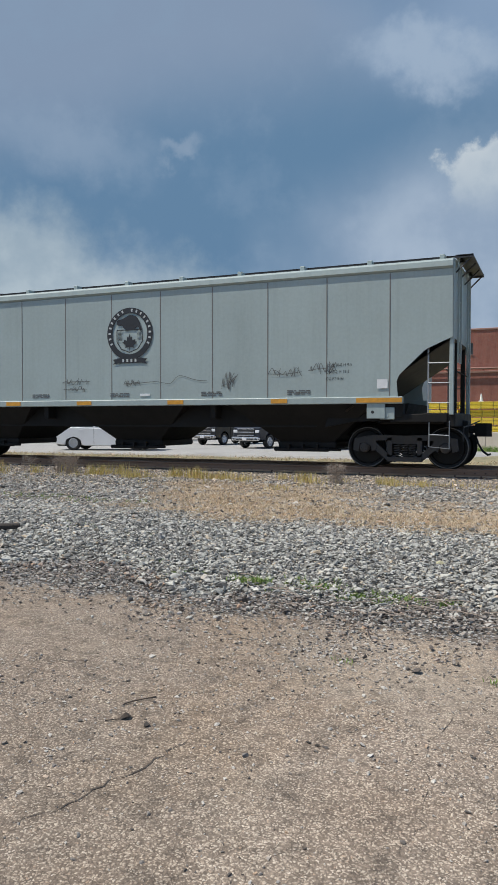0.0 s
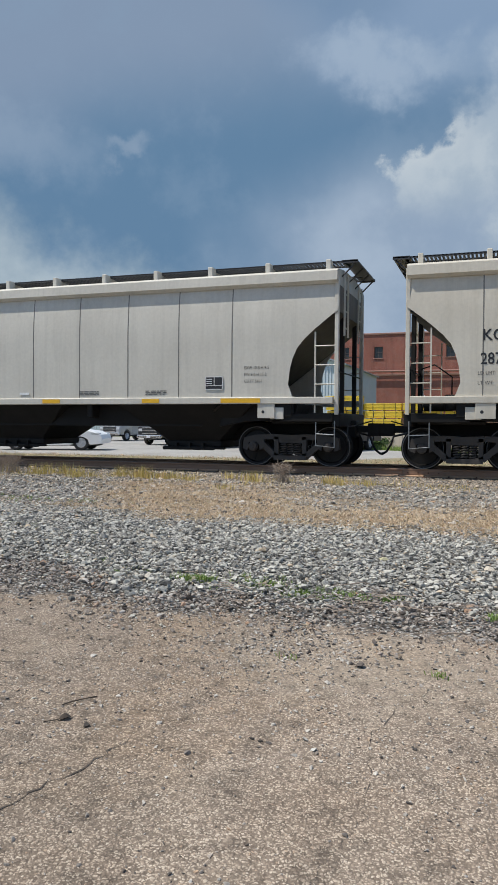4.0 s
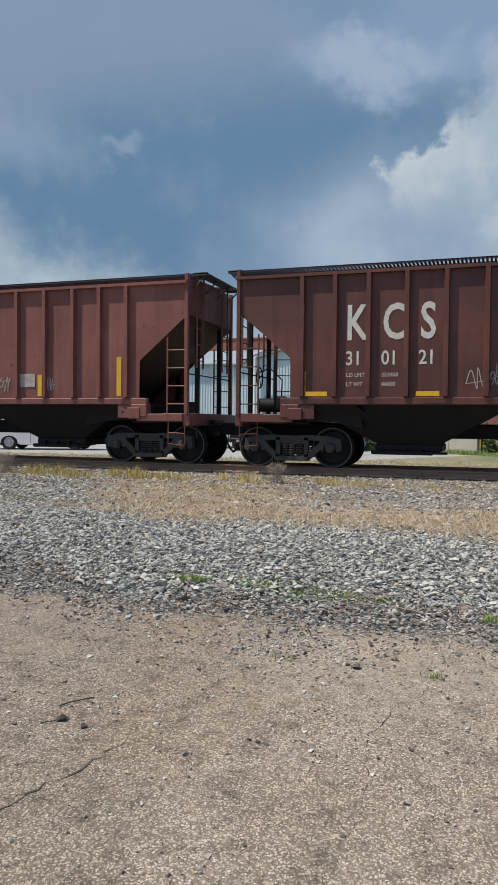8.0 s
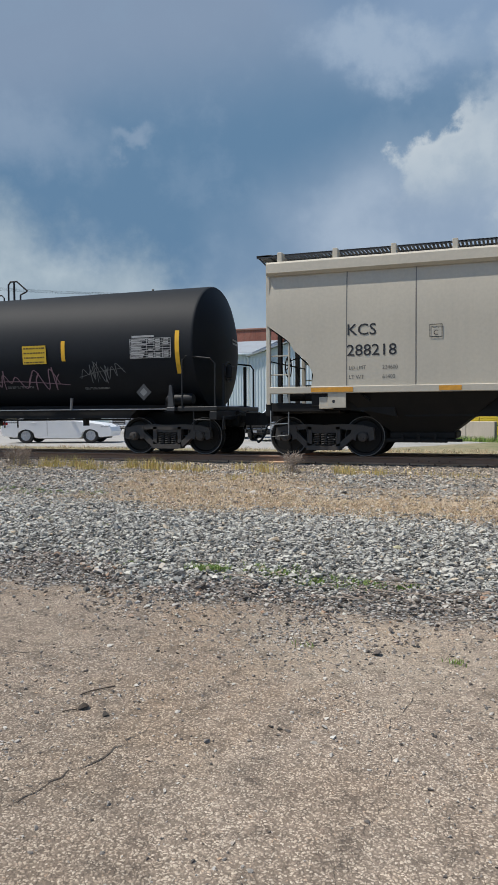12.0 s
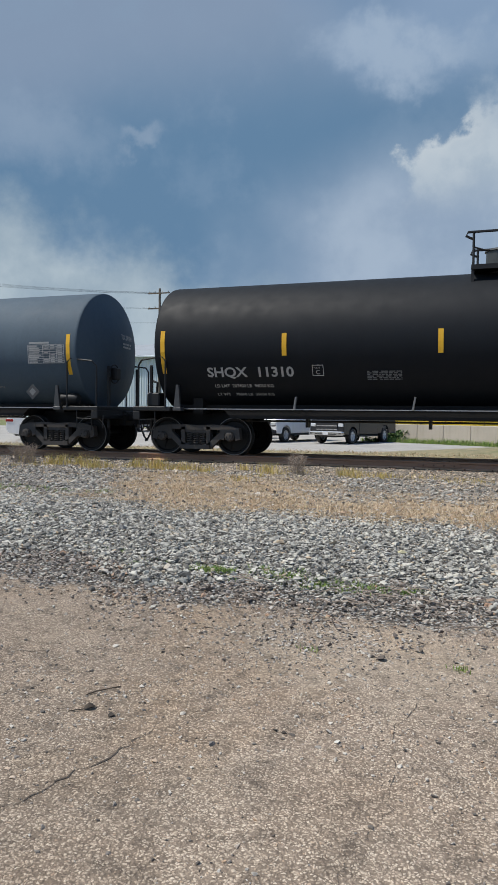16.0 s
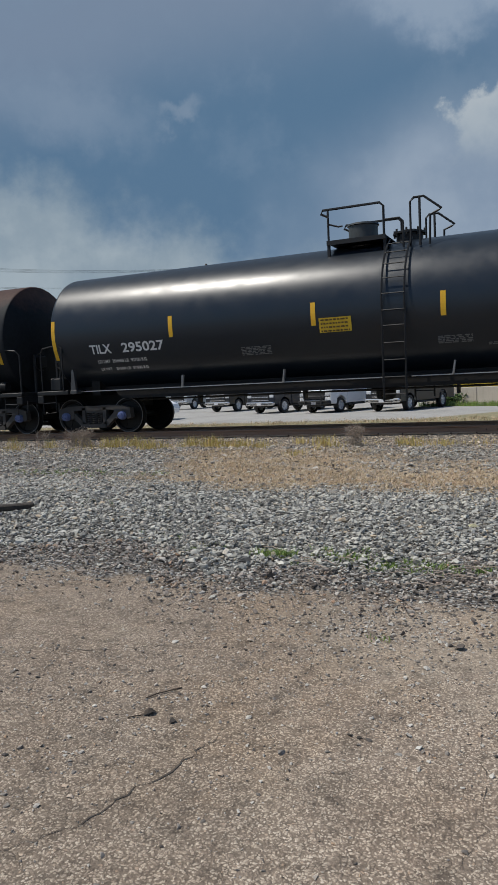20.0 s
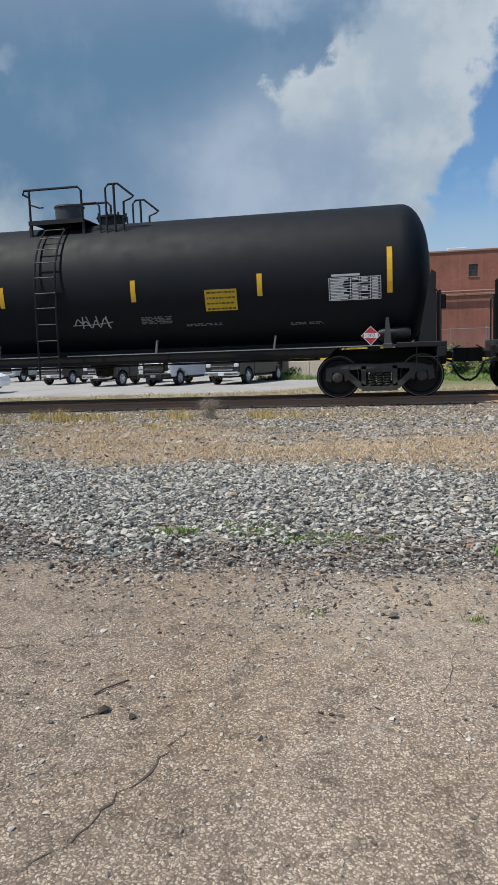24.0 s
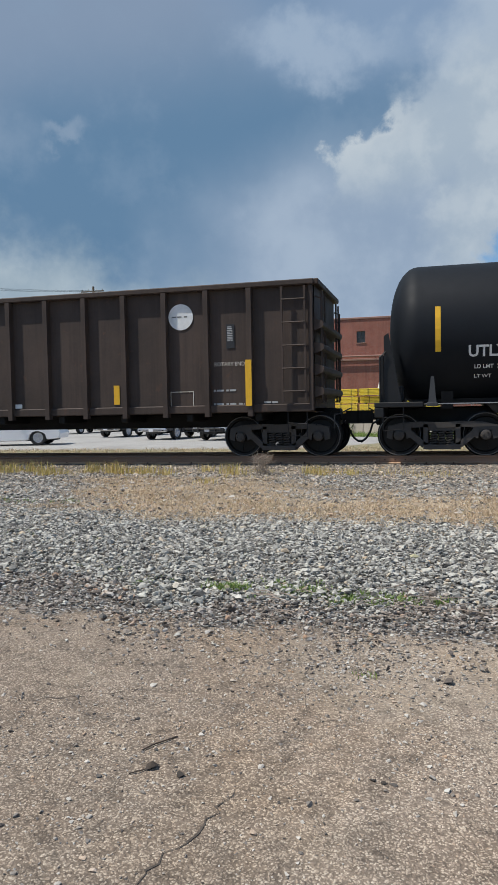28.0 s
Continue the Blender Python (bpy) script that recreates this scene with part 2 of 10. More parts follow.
def ramp(nt, fac, *stops):
    r = nt.nodes.new("ShaderNodeValToRGB")
    e = r.color_ramp.elements
    while len(e) < len(stops):
        e.new(0.5)
    for k, (p, c) in zip(e, stops):
        k.position = p
        k.color = (c, c, c, 1) if isinstance(c, (int, float)) else (*c, 1)
    nt.links.new(fac, r.inputs[0])
    return r.outputs[0]


def mix(nt, fac, a, b, mode="MIX"):
    n = nt.nodes.new("ShaderNodeMix")
    n.data_type, n.blend_type = "RGBA", mode
    for sock, v in ((n.inputs[0], fac), (n.inputs[6], a), (n.inputs[7], b)):
        if isinstance(v, (int, float)):
            sock.default_value = v
        elif isinstance(v, tuple):
            sock.default_value = (*v, 1)
        else:
            nt.links.new(v, sock)
    return n.outputs[2]


def maths(nt, op, a, b=None):
    n = nt.nodes.new("ShaderNodeMath")
    n.operation = op
    for sock, v in zip(n.inputs, (a, b)):
        if isinstance(v, (int, float)):
            sock.default_value = v
        elif v is not None:
            nt.links.new(v, sock)
    return n.outputs[0]


def bump(nt, b, height, strength=0.3, distance=0.01):
    n = nt.nodes.new("ShaderNodeBump")
    n.inputs["Strength"].default_value, n.inputs["Distance"].default_value = strength, distance
    nt.links.new(height, n.inputs["Height"])
    nt.links.new(n.outputs[0], b.inputs["Normal"])


def coords(nt, kind="Object"):
    return nt.nodes.new("ShaderNodeTexCoord").outputs[kind]


def painted(name, base, stain, rough=0.5, amount=0.5, metal=0.0, streak=True, spot=None, shift=0.0, gloss=0.5):
    """Weathered paint on steel: broad stains, streaks that run down, fine grime, and spots of rust where given."""
    m, nt, b = node_mat(name)
    co = coords(nt)
    mp = nt.nodes.new("ShaderNodeMapping")
    mp.inputs["Location"].default_value = (shift, 0, 0)
    nt.links.new(co, mp.inputs[0])
    co = mp.outputs[0]
    big = ramp(nt, noise_node(nt, co, 0.55, 6), (0.35, 0.0), (0.75, 1.0))
    col = mix(nt, maths(nt, "MULTIPLY", big, amount), base, stain)
    if streak:
        st = ramp(nt, noise_node(nt, co, 1.0, 6, 0.7, (5.0, 5.0, 0.22)), (0.48, 0.0), (0.72, 1.0))
        col = mix(nt, maths(nt, "MULTIPLY", st, amount * 0.7), col, stain)
    fine = ramp(nt, noise_node(nt, co, 14, 4), (0.3, 0.95), (0.7, 1.04))
    col = mix(nt, 1.0, col, fine, "MULTIPLY")
    if spot:
        sp = ramp(nt, noise_node(nt, co, 3.5, 8, 0.75), (0.60, 0.0), (0.68, 1.0))
        col = mix(nt, sp, col, spot)
    nt.links.new(col, b.inputs["Base Color"])
    r = ramp(nt, noise_node(nt, co, 3, 4), (0.3, max(rough - 0.05, 0.05)), (0.7, min(rough + 0.06, 1)))
    nt.links.new(r, b.inputs["Roughness"])
    b.inputs["Metallic"].default_value = metal
    b.inputs["Specular IOR Level"].default_value = gloss
    bump(nt, b, noise_node(nt, co, 1.1, 2), 0.05, 0.02)
    return m


def spilled(name, base, stain, at, wide, shift=0.0):
    """Dull tank paint with pale smears of spilled product that run down from the manway at x = at."""
    m, nt, b = node_mat(name)
    co = coords(nt)
    sep = nt.nodes.new("ShaderNodeSeparateXYZ")
    nt.links.new(co, sep.inputs[0])
    mp = nt.nodes.new("ShaderNodeMapping")
    mp.inputs["Location"].default_value = (shift, 0, 0)
    nt.links.new(co, mp.inputs[0])
    big = ramp(nt, noise_node(nt, mp.outputs[0], 0.55, 6), (0.35, 0.0), (0.75, 1.0))
    col = mix(nt, maths(nt, "MULTIPLY", big, 0.7), base, stain)
    d = maths(nt, "DIVIDE", maths(nt, "ABSOLUTE", maths(nt, "SUBTRACT", sep.outputs[0], at)), wide)
    near = ramp(nt, d, (0.25, 1.0), (1.0, 0.0))
    low = ramp(nt, maths(nt, "DIVIDE", sep.outputs[2], 4.2), (0.47, 0.0), (0.85, 1.0))
    run = ramp(nt, noise_node(nt, mp.outputs[0], 1.0, 7, 0.72, (6.0, 6.0, 0.45)), (0.47, 0.0), (0.70, 1.0))
    smear = ramp(nt, noise_node(nt, mp.outputs[0], 2.6, 6, 0.7), (0.42, 0.15), (0.62, 1.0))
    f = maths(nt, "MULTIPLY", maths(nt, "MULTIPLY", near, low), maths(nt, "MULTIPLY", run, smear))
    col = mix(nt, f, col, (0.115, 0.112, 0.108))
    fine = ramp(nt, noise_node(nt, co, 14, 4), (0.3, 0.93), (0.7, 1.06))
    nt.links.new(mix(nt, 1.0, col, fine, "MULTIPLY"), b.inputs["Base Color"])
    b.inputs["Roughness"].default_value = 0.63
    b.inputs["Specular IOR Level"].default_value = 0.21
    bump(nt, b, noise_node(nt, co, 1.1, 2), 0.05, 0.02)
    return m


def plain(name, base, rough=0.5, metal=0.0, vary=0.15, scale=8.0):
    m, nt, b = node_mat(name)
    co = coords(nt)
    f = ramp(nt, noise_node(nt, co, scale, 5), (0.3, 1 - vary), (0.7, 1 + vary))
    nt.links.new(mix(nt, 1.0, tuple(base), f, "MULTIPLY"), b.inputs["Base Color"])
    b.inputs["Roughness"].default_value, b.inputs["Metallic"].default_value = rough, metal
    return m


M = {}
M["grey_green"] = painted("grey_green_paint", (0.36, 0.42, 0.40), (0.22, 0.25, 0.23), 0.42, 0.35)
M["grey"] = painted("warm_grey_paint", (0.64, 0.595, 0.495), (0.36, 0.315, 0.24), 0.5, 0.45)
M["grey_b"] = painted("grey_paint", (0.63, 0.60, 0.52), (0.36, 0.335, 0.285), 0.5, 0.4, shift=40)
M["grey_light"] = painted("pale_grey_paint", (0.60, 0.58, 0.51), (0.34, 0.32, 0.26), 0.5, 0.5, shift=90)
M["grey_tan"] = painted("stained_grey_paint", (0.62, 0.55, 0.43), (0.29, 0.215, 0.135), 0.55, 1.0, shift=10)
M["rust_brown"] = painted("rusty_brown_paint", (0.20, 0.062, 0.038), (0.07, 0.024, 0.016), 0.6, 0.9, spot=(0.15, 0.062, 0.038))
M["boxcar_red"] = painted("red_brown_paint", (0.155, 0.047, 0.029), (0.045, 0.016, 0.012), 0.55, 0.95)
M["boxcar_red_b"] = painted("faded_red_brown_paint", (0.29, 0.098, 0.072), (0.11, 0.036, 0.022), 0.6, 0.85, shift=25, spot=(0.10, 0.036, 0.02))
M["tank_black"] = painted("black_tank_paint", (0.0055, 0.0075, 0.0105), (0.009, 0.0112, 0.0142), 0.62, 0.6, gloss=0.22)
M["tank_blue"] = painted("blue_grey_tank_paint", (0.080, 0.110, 0.138), (0.060, 0.081, 0.10), 0.66, 0.5, shift=15, gloss=0.16)
M["tank_gloss"] = painted("glossy_black_tank_paint", (0.008, 0.0135, 0.021), (0.012, 0.017, 0.024), 0.34, 0.4, shift=75, gloss=0.5)
M["tank_grey"] = painted("grey_tank_paint", (0.108, 0.140, 0.175), (0.062, 0.08, 0.10), 0.6, 0.6, shift=33, gloss=0.2)
for key, spill_x, spill_w in (("tank_spill_a", 0.3, 1.6), ("tank_spill_b", -0.7, 1.9), ("tank_spill_c", -0.4, 1.3)):
    M[key] = spilled(key.replace("tank_spill", "spilled_on_tank_paint"), (0.0095, 0.0115, 0.0145), (0.015, 0.0168, 0.0192), spill_x, spill_w, 20 * spill_x)
M["gondola"] = painted("brown_black_gondola_paint", (0.078, 0.056, 0.045), (0.034, 0.027, 0.023), 0.65, 0.9, shift=5, gloss=0.25, spot=(0.10, 0.055, 0.038))
M["grey_plain"] = painted("olive_grey_paint", (0.50, 0.455, 0.365), (0.36, 0.33, 0.275), 0.5, 0.3, shift=22)
# grimy running gear and bellies; near-black because underside shade is in the colour
M["under"] = painted("grimy_shaded_black_steel", (0.008, 0.0075, 0.0068), (0.015, 0.013, 0.011), 0.7, 0.6, gloss=0.3)
M["truck"] = painted("cast_steel_truck", (0.055, 0.050, 0.046), (0.085, 0.072, 0.06), 0.65, 0.6, gloss=0.3)
M["wheel"] = painted("wheel_steel", (0.014, 0.013, 0.012), (0.009, 0.008, 0.0075), 0.55, 0.5, 0.3, streak=False, gloss=0.3)
M["tread"] = plain("worn_tread_edge", (0.16, 0.15, 0.14), 0.5, 0.4)
M["iron"] = plain("dark_iron", (0.009, 0.009, 0.0095), 0.55, 0.2)
M["galv"] = plain("galvanised_steel", (0.30, 0.31, 0.31), 0.45, 0.5)
M["yellow"] = plain("yellow_reflector", (0.75, 0.42, 0.02), 0.4, 0, 0.08)
M["orange"] = plain("amber_reflector", (0.60, 0.28, 0.03), 0.45, 0, 0.15)
M["white"] = plain("white_paint", (0.72, 0.72, 0.70), 0.5, 0, 0.08)
M["cream"] = plain("cream_stencil_paint", (0.62, 0.58, 0.50), 0.6, 0, 0.15)
M["black"] = plain("black_stencil_paint", (0.02, 0.02, 0.022), 0.5, 0, 0.1)
M["stencil"] = plain("grey_stencil_paint", (0.38, 0.38, 0.37), 0.6, 0, 0.15)
M["redpaint"] = plain("red_sign_paint", (0.42, 0.035, 0.045), 0.5, 0, 0.1)
M["end_grime"] = painted("sooty_end_sheet", (0.23, 0.21, 0.18), (0.07, 0.06, 0.05), 0.7, 1.0, shift=12)
# slope sheets: grime, and the shadow beneath the car ends put into the colour
M["slope_grime_shade"] = painted("grimy_shaded_slope_sheet", (0.085, 0.075, 0.06), (0.045, 0.04, 0.034), 0.75, 0.7)
M["slope_brown"] = painted("grimy_shaded_brown_sheet", (0.055, 0.026, 0.02), (0.03, 0.018, 0.015), 0.75, 0.7)
M["rubber"] = plain("black_rubber", (0.015, 0.015, 0.016), 0.6)

# ---- rail vehicles: built in their own space, x along, near side towards -y, z = 0 on the rail head ----
WHEEL_R = 0.457


def wheelset_shape(s):
    for side in (-1, 1):
        y = side * 0.752
        s.lathe([(y - side * 0.02, 0.0), (y - side * 0.02, 0.10), (y + side * 0.02, 0.12), (y + side * 0.01, 0.36), (y + side * 0.055, 0.385),
                 (y + side * 0.065, 0.455), (y - side * 0.055, 0.462), (y - side * 0.065, 0.49), (y - side * 0.085, 0.485), (y - side * 0.09, 0.39),
                 (y - side * 0.04, 0.36), (y - side * 0.06, 0.13), (y - side * 0.10, 0.11), (y - side * 0.10, 0.0)], 32)
        # six lightening marks, so that the turning shows
        for k in range(3):
            a = 2 * math.pi * k / 3
            m = Matrix.Rotation(a, 4, "Y")
            s.box(-0.012, 0.012, y + side * 0.02 - 0.012, y + side * 0.02 + 0.012, 0.14, 0.33, m)
    s.lathe([(-1.02, 0.0), (-1.02, 0.075), (1.02, 0.075), (1.02, 0.0)], 12)


def tread_shape(s):
    for side, y in ((-1, -0.752),):
        s.lathe([(y + side * 0.064, 0.434), (y + side * 0.0705, 0.437), (y + side * 0.0705, 0.452), (y + side * 0.064, 0.455)], 32)


def bearing_shape(s):
    s.lathe([(0.0, 0.115), (-0.06, 0.115), (-0.075, 0.10), (-0.13, 0.098), (-0.145, 0.06), (-0.145, 0.0)], 14)
    for k in range(3):
        a = 2 * math.pi * k / 3 + 0.5
        s.box(-0.016, 0.016, -0.165, -0.14, 0.045, 0.075, Matrix.Rotation(a, 4, "Y"))


def sideframe_shape(s):
    """A cast side frame, drawn in x and z with its two windows, 0.16 m thick."""
    def bar(points, w, d0=-0.08, d1=0.08):
        for (x0, z0), (x1, z1) in zip(points, points[1:]):
            v = Vector((x1 - x0, 0, z1 - z0))
            n = Vector((-v.z, 0, v.x)).normalized() * w / 2
            a, b = Vector((x0, 0, z0)), Vector((x1, 0, z1))
            s.prism([((p).x, (p).z) for p in (a - n, b - n, b + n, a + n)], d0, d1)
    for k in (-1, 1):
        bar([(k * 1.08, 0.60), (k * 0.84, 0.66), (k * 0.40, 0.68), (0, 0.66)], 0.12)
        bar([(k * 0.80, 0.62), (k * 0.36, 0.23), (k * 0.20, 0.20)], 0.13)
        bar([(k * 0.33, 0.68), (k * 0.33, 0.24)], 0.10)
        s.prism([(k * 1.12, 0.66), (k * 1.15, 0.40), (k * 1.03, 0.36), (k * 1.00, 0.55), (k * 0.76, 0.55), (k * 0.73, 0.37), (k * 0.62, 0.42), (k * 0.64, 0.70)], -0.09, 0.09)
    bar([(-0.38, 0.20), (0.38, 0.20)], 0.10, -0.13, 0.13)
    s.prism([(-0.30, 0.68), (-0.30, 0.54), (0.30, 0.54), (0.30, 0.68)], -0.06, 0.06)


def spring_shape(s):
    for x in (-0.17, 0.0, 0.17):
        pts = [(x + 0.075 * math.cos(a), 0.075 * math.sin(a) - 0.01, 0.25 + 0.27 * a / (10 * math.pi)) for a in np.linspace(0, 10 * math.pi, 41)]
        s.tube(pts, 0.016, 5)


def bolster_shape(s):
    s.soft(-0.2, 0.2, -0.92, 0.92, 0.46, 0.70, 0.04)
    s.lathe([(0.68, 0.0), (0.68, 0.35), (0.80, 0.35), (0.80, 0.0)], 16, axis="z")
    for k in (-1, 1):
        s.soft(k * 0.42 - 0.05, k * 0.42 + 0.05, -0.7, 0.7, 0.30, 0.44, 0.02)


def truck(parent, x, wheels, nearcap=None):
    t = put("truck", shared("bolster", bolster_shape), M["under"], parent, pose(x, 0, 0))
    for side in (-1, 1):
        put("side_frame", shared("sideframe", sideframe_shape), M["truck"], t, pose(0, side * 1.0, 0))
        put("spring_nest", shared("springs", spring_shape), M["truck"], t, pose(0, side * 1.0, 0))
        for k in (-1, 1):
            put("bearing", shared("bearing", bearing_shape, True), nearcap or M["truck"], t, pose(k * 0.889, side * 1.04, WHEEL_R, 0, 0, 0 if side < 0 else 180))
    for k in (-1, 1):
        w = put("wheelset", shared("wheelset", wheelset_shape, True), M["wheel"], t, pose(k * 0.889, 0, WHEEL_R))
        put("tread", shared("tread", tread_shape), M["tread"], w)
        wheels.append((w, k * 0.889))
    return t


def coupler(parent, half, e, turned):
    """Draw gear, knuckle, uncoupling lever and air hose at one end."""
    m = pose(0, 0, 0, 0, 0, 180 if turned else 0)

    def draft(s):
        s.soft(e - 0.5, e + 0.18, -0.24, 0.24, 0.66, 1.06, 0.03)
        s.soft(e + 0.1, half - 0.28, -0.09, 0.09, 0.78, 0.94, 0.02)
        s.prism([(half - 0.30, -0.12), (half - 0.05, -0.17), (half + 0.06, -0.10), (half + 0.05, 0.0), (half - 0.06, 0.02), (half + 0.02, 0.13), (half - 0.1, 0.17), (half - 0.30, 0.12)], 0.70, 1.0, "z")
    part("coupler", draft, M["under"], parent, "", m)

    def hose(s):
        s.tube([(e + 0.1, 0.3, 0.78), (half - 0.32, 0.28, 0.70), (half - 0.26, 0.25, 0.52), (half - 0.16, 0.2, 0.36), (half - 0.04, 0.12, 0.28), (half + 0.02, 0.02, 0.30)], 0.026, 6)
    part("air_hose", hose, M["rubber"], parent, "", m, True)

    def lever(s):
        s.tube([(e + 0.22, -1.45, 0.62), (e + 0.22, -1.42, 0.92), (e + 0.24, -0.5, 0.95), (half - 0.2, -0.15, 1.05)], 0.016, 5)
    part("uncoupling_lever", lever, M["iron"], parent, "", m)


def ladder_shape(width, z0, z1, step, r=0.014, rail=0.03):
    def build(s):
        for x in (0, width):
            s.box(x - rail / 2, x + rail / 2, -0.02, 0.02, z0, z1)
        z = z0 + step * 0.5
        while z < z1 - 0.02:
            s.tube([(0, -0.015, z), (width, -0.015, z)], r, 5)
            z += step
    return build


def stirrup_shape(s):
    s.tube([(0, 0, 1.05), (0, 0, 0.50), (0.42, 0, 0.46), (0.42, 0, 1.05)], 0.014, 5)
    s.tube([(0, 0, 0.76), (0.42, 0, 0.74)], 0.012, 5)


def side_plate(parent, name, x0, x1, z0, z1, y, material, label="", deep=0.006):
    """A thin plate or sticker on the near side."""
    return put(name, shared((name, round(x1 - x0, 3), round(z1 - z0, 3), deep), lambda s: s.box(0, x1 - x0, -deep, 0.0, 0, z1 - z0)), material, parent, pose(x0, y, z0), label)


def bars(parent, x, z, width, rows, height, y, material, seed=0, tilt=0, name="stencil_text"):
    """Writing too small to read: rows of short bars."""
    rnd = random.Random(seed + int(x * 10))

    def build(s):
        for r in range(rows):
            u = 0.0
            while u < width:
                w = rnd.uniform(0.04, 0.16)
                w = min(w, width - u)
                zz = -r * height * 1.7
                s.box(u, u + w, zz, zz + height, -0.001, 0.003)
                u += w + rnd.choice((0.02, 0.025, 0.06))
    return part(name, build, material, parent, "", pose(x, y, z, 90 - tilt))


def frame_plate(parent, x, z, w, h, y, material, text="", tilt=0, name="plate_mark"):
    def build(s):
        t = 0.014
        s.box(0, w, 0, t, 0, 0.003).box(0, w, h - t, h, 0, 0.003).box(0, t, t, h - t, 0, 0.003).box(w - t, w, t, h - t, 0, 0.003)
    ob = part(name, build, material, parent, "", pose(x, y, z, 90 - tilt))
    if text:
        put("lettering", lettering(text, h * 0.55), material, ob, pose(w * 0.3, h * 0.16, 0.003))
        put("lettering", lettering("PLATE", h * 0.2), material, ob, pose(w * 0.16, h * 0.68, 0.003))
    return ob


SLOPED = [(0.0, 2.88), (0.26, 2.62), (0.56, 2.30), (0.86, 1.98), (1.02, 1.80), (1.04, 1.56)]
ROUND = ("curved", "arched", "sloped")
STYLES = {
    # length, cut of the side sheet (set back from the corner post, height), side height, fascia, ribs
    "curved": dict(cut=[(0.0, 3.45), (0.25, 3.26), (0.51, 3.05), (0.74, 2.84), (0.90, 2.65), (1.00, 2.42), (1.06, 2.19), (1.10, 1.85), (0.99, 1.56)], top=4.05, seams=1.325, bulge=0.08, ribs=0.0, trucks=1.92),
    "sloped": dict(cut=SLOPED, top=4.05, seams=1.325, bulge=0.08, ribs=0.0, trucks=1.92),
    "straight": dict(cut=[(0.0, 2.80), (0.42, 2.62), (0.56, 2.55), (1.10, 2.04), (1.16, 1.90), (1.13, 1.56)], top=4.22, seams=1.41, bulge=0.0, ribs=0.0, trucks=1.70),
    "arched": dict(cut=[(0.0, 2.95), (0.28, 2.75), (0.52, 2.57), (0.62, 2.38), (0.94, 2.11), (1.07, 1.82), (1.02, 1.56)], top=4.05, seams=1.31, bulge=0.08, ribs=0.0, trucks=1.92),
    "ribbed": dict(cut=[(0.0, 3.51), (0.40, 3.17), (0.80, 2.83), (1.23, 2.46), (1.235, 2.2), (1.24, 1.56)], top=4.25, seams=0.0, bulge=0.0, ribs=0.755, trucks=1.80),
}


def set_back(style, z):
    cut = STYLES[style]["cut"]
    if z >= cut[0][1]:
        return 0.0
    for (d0, z0), (d1, z1) in zip(cut, cut[1:]):
        if z1 <= z <= z0:
            return d0 + (d1 - d0) * (z0 - z) / max(z0 - z1, 1e-6)
    return cut[-1][0]


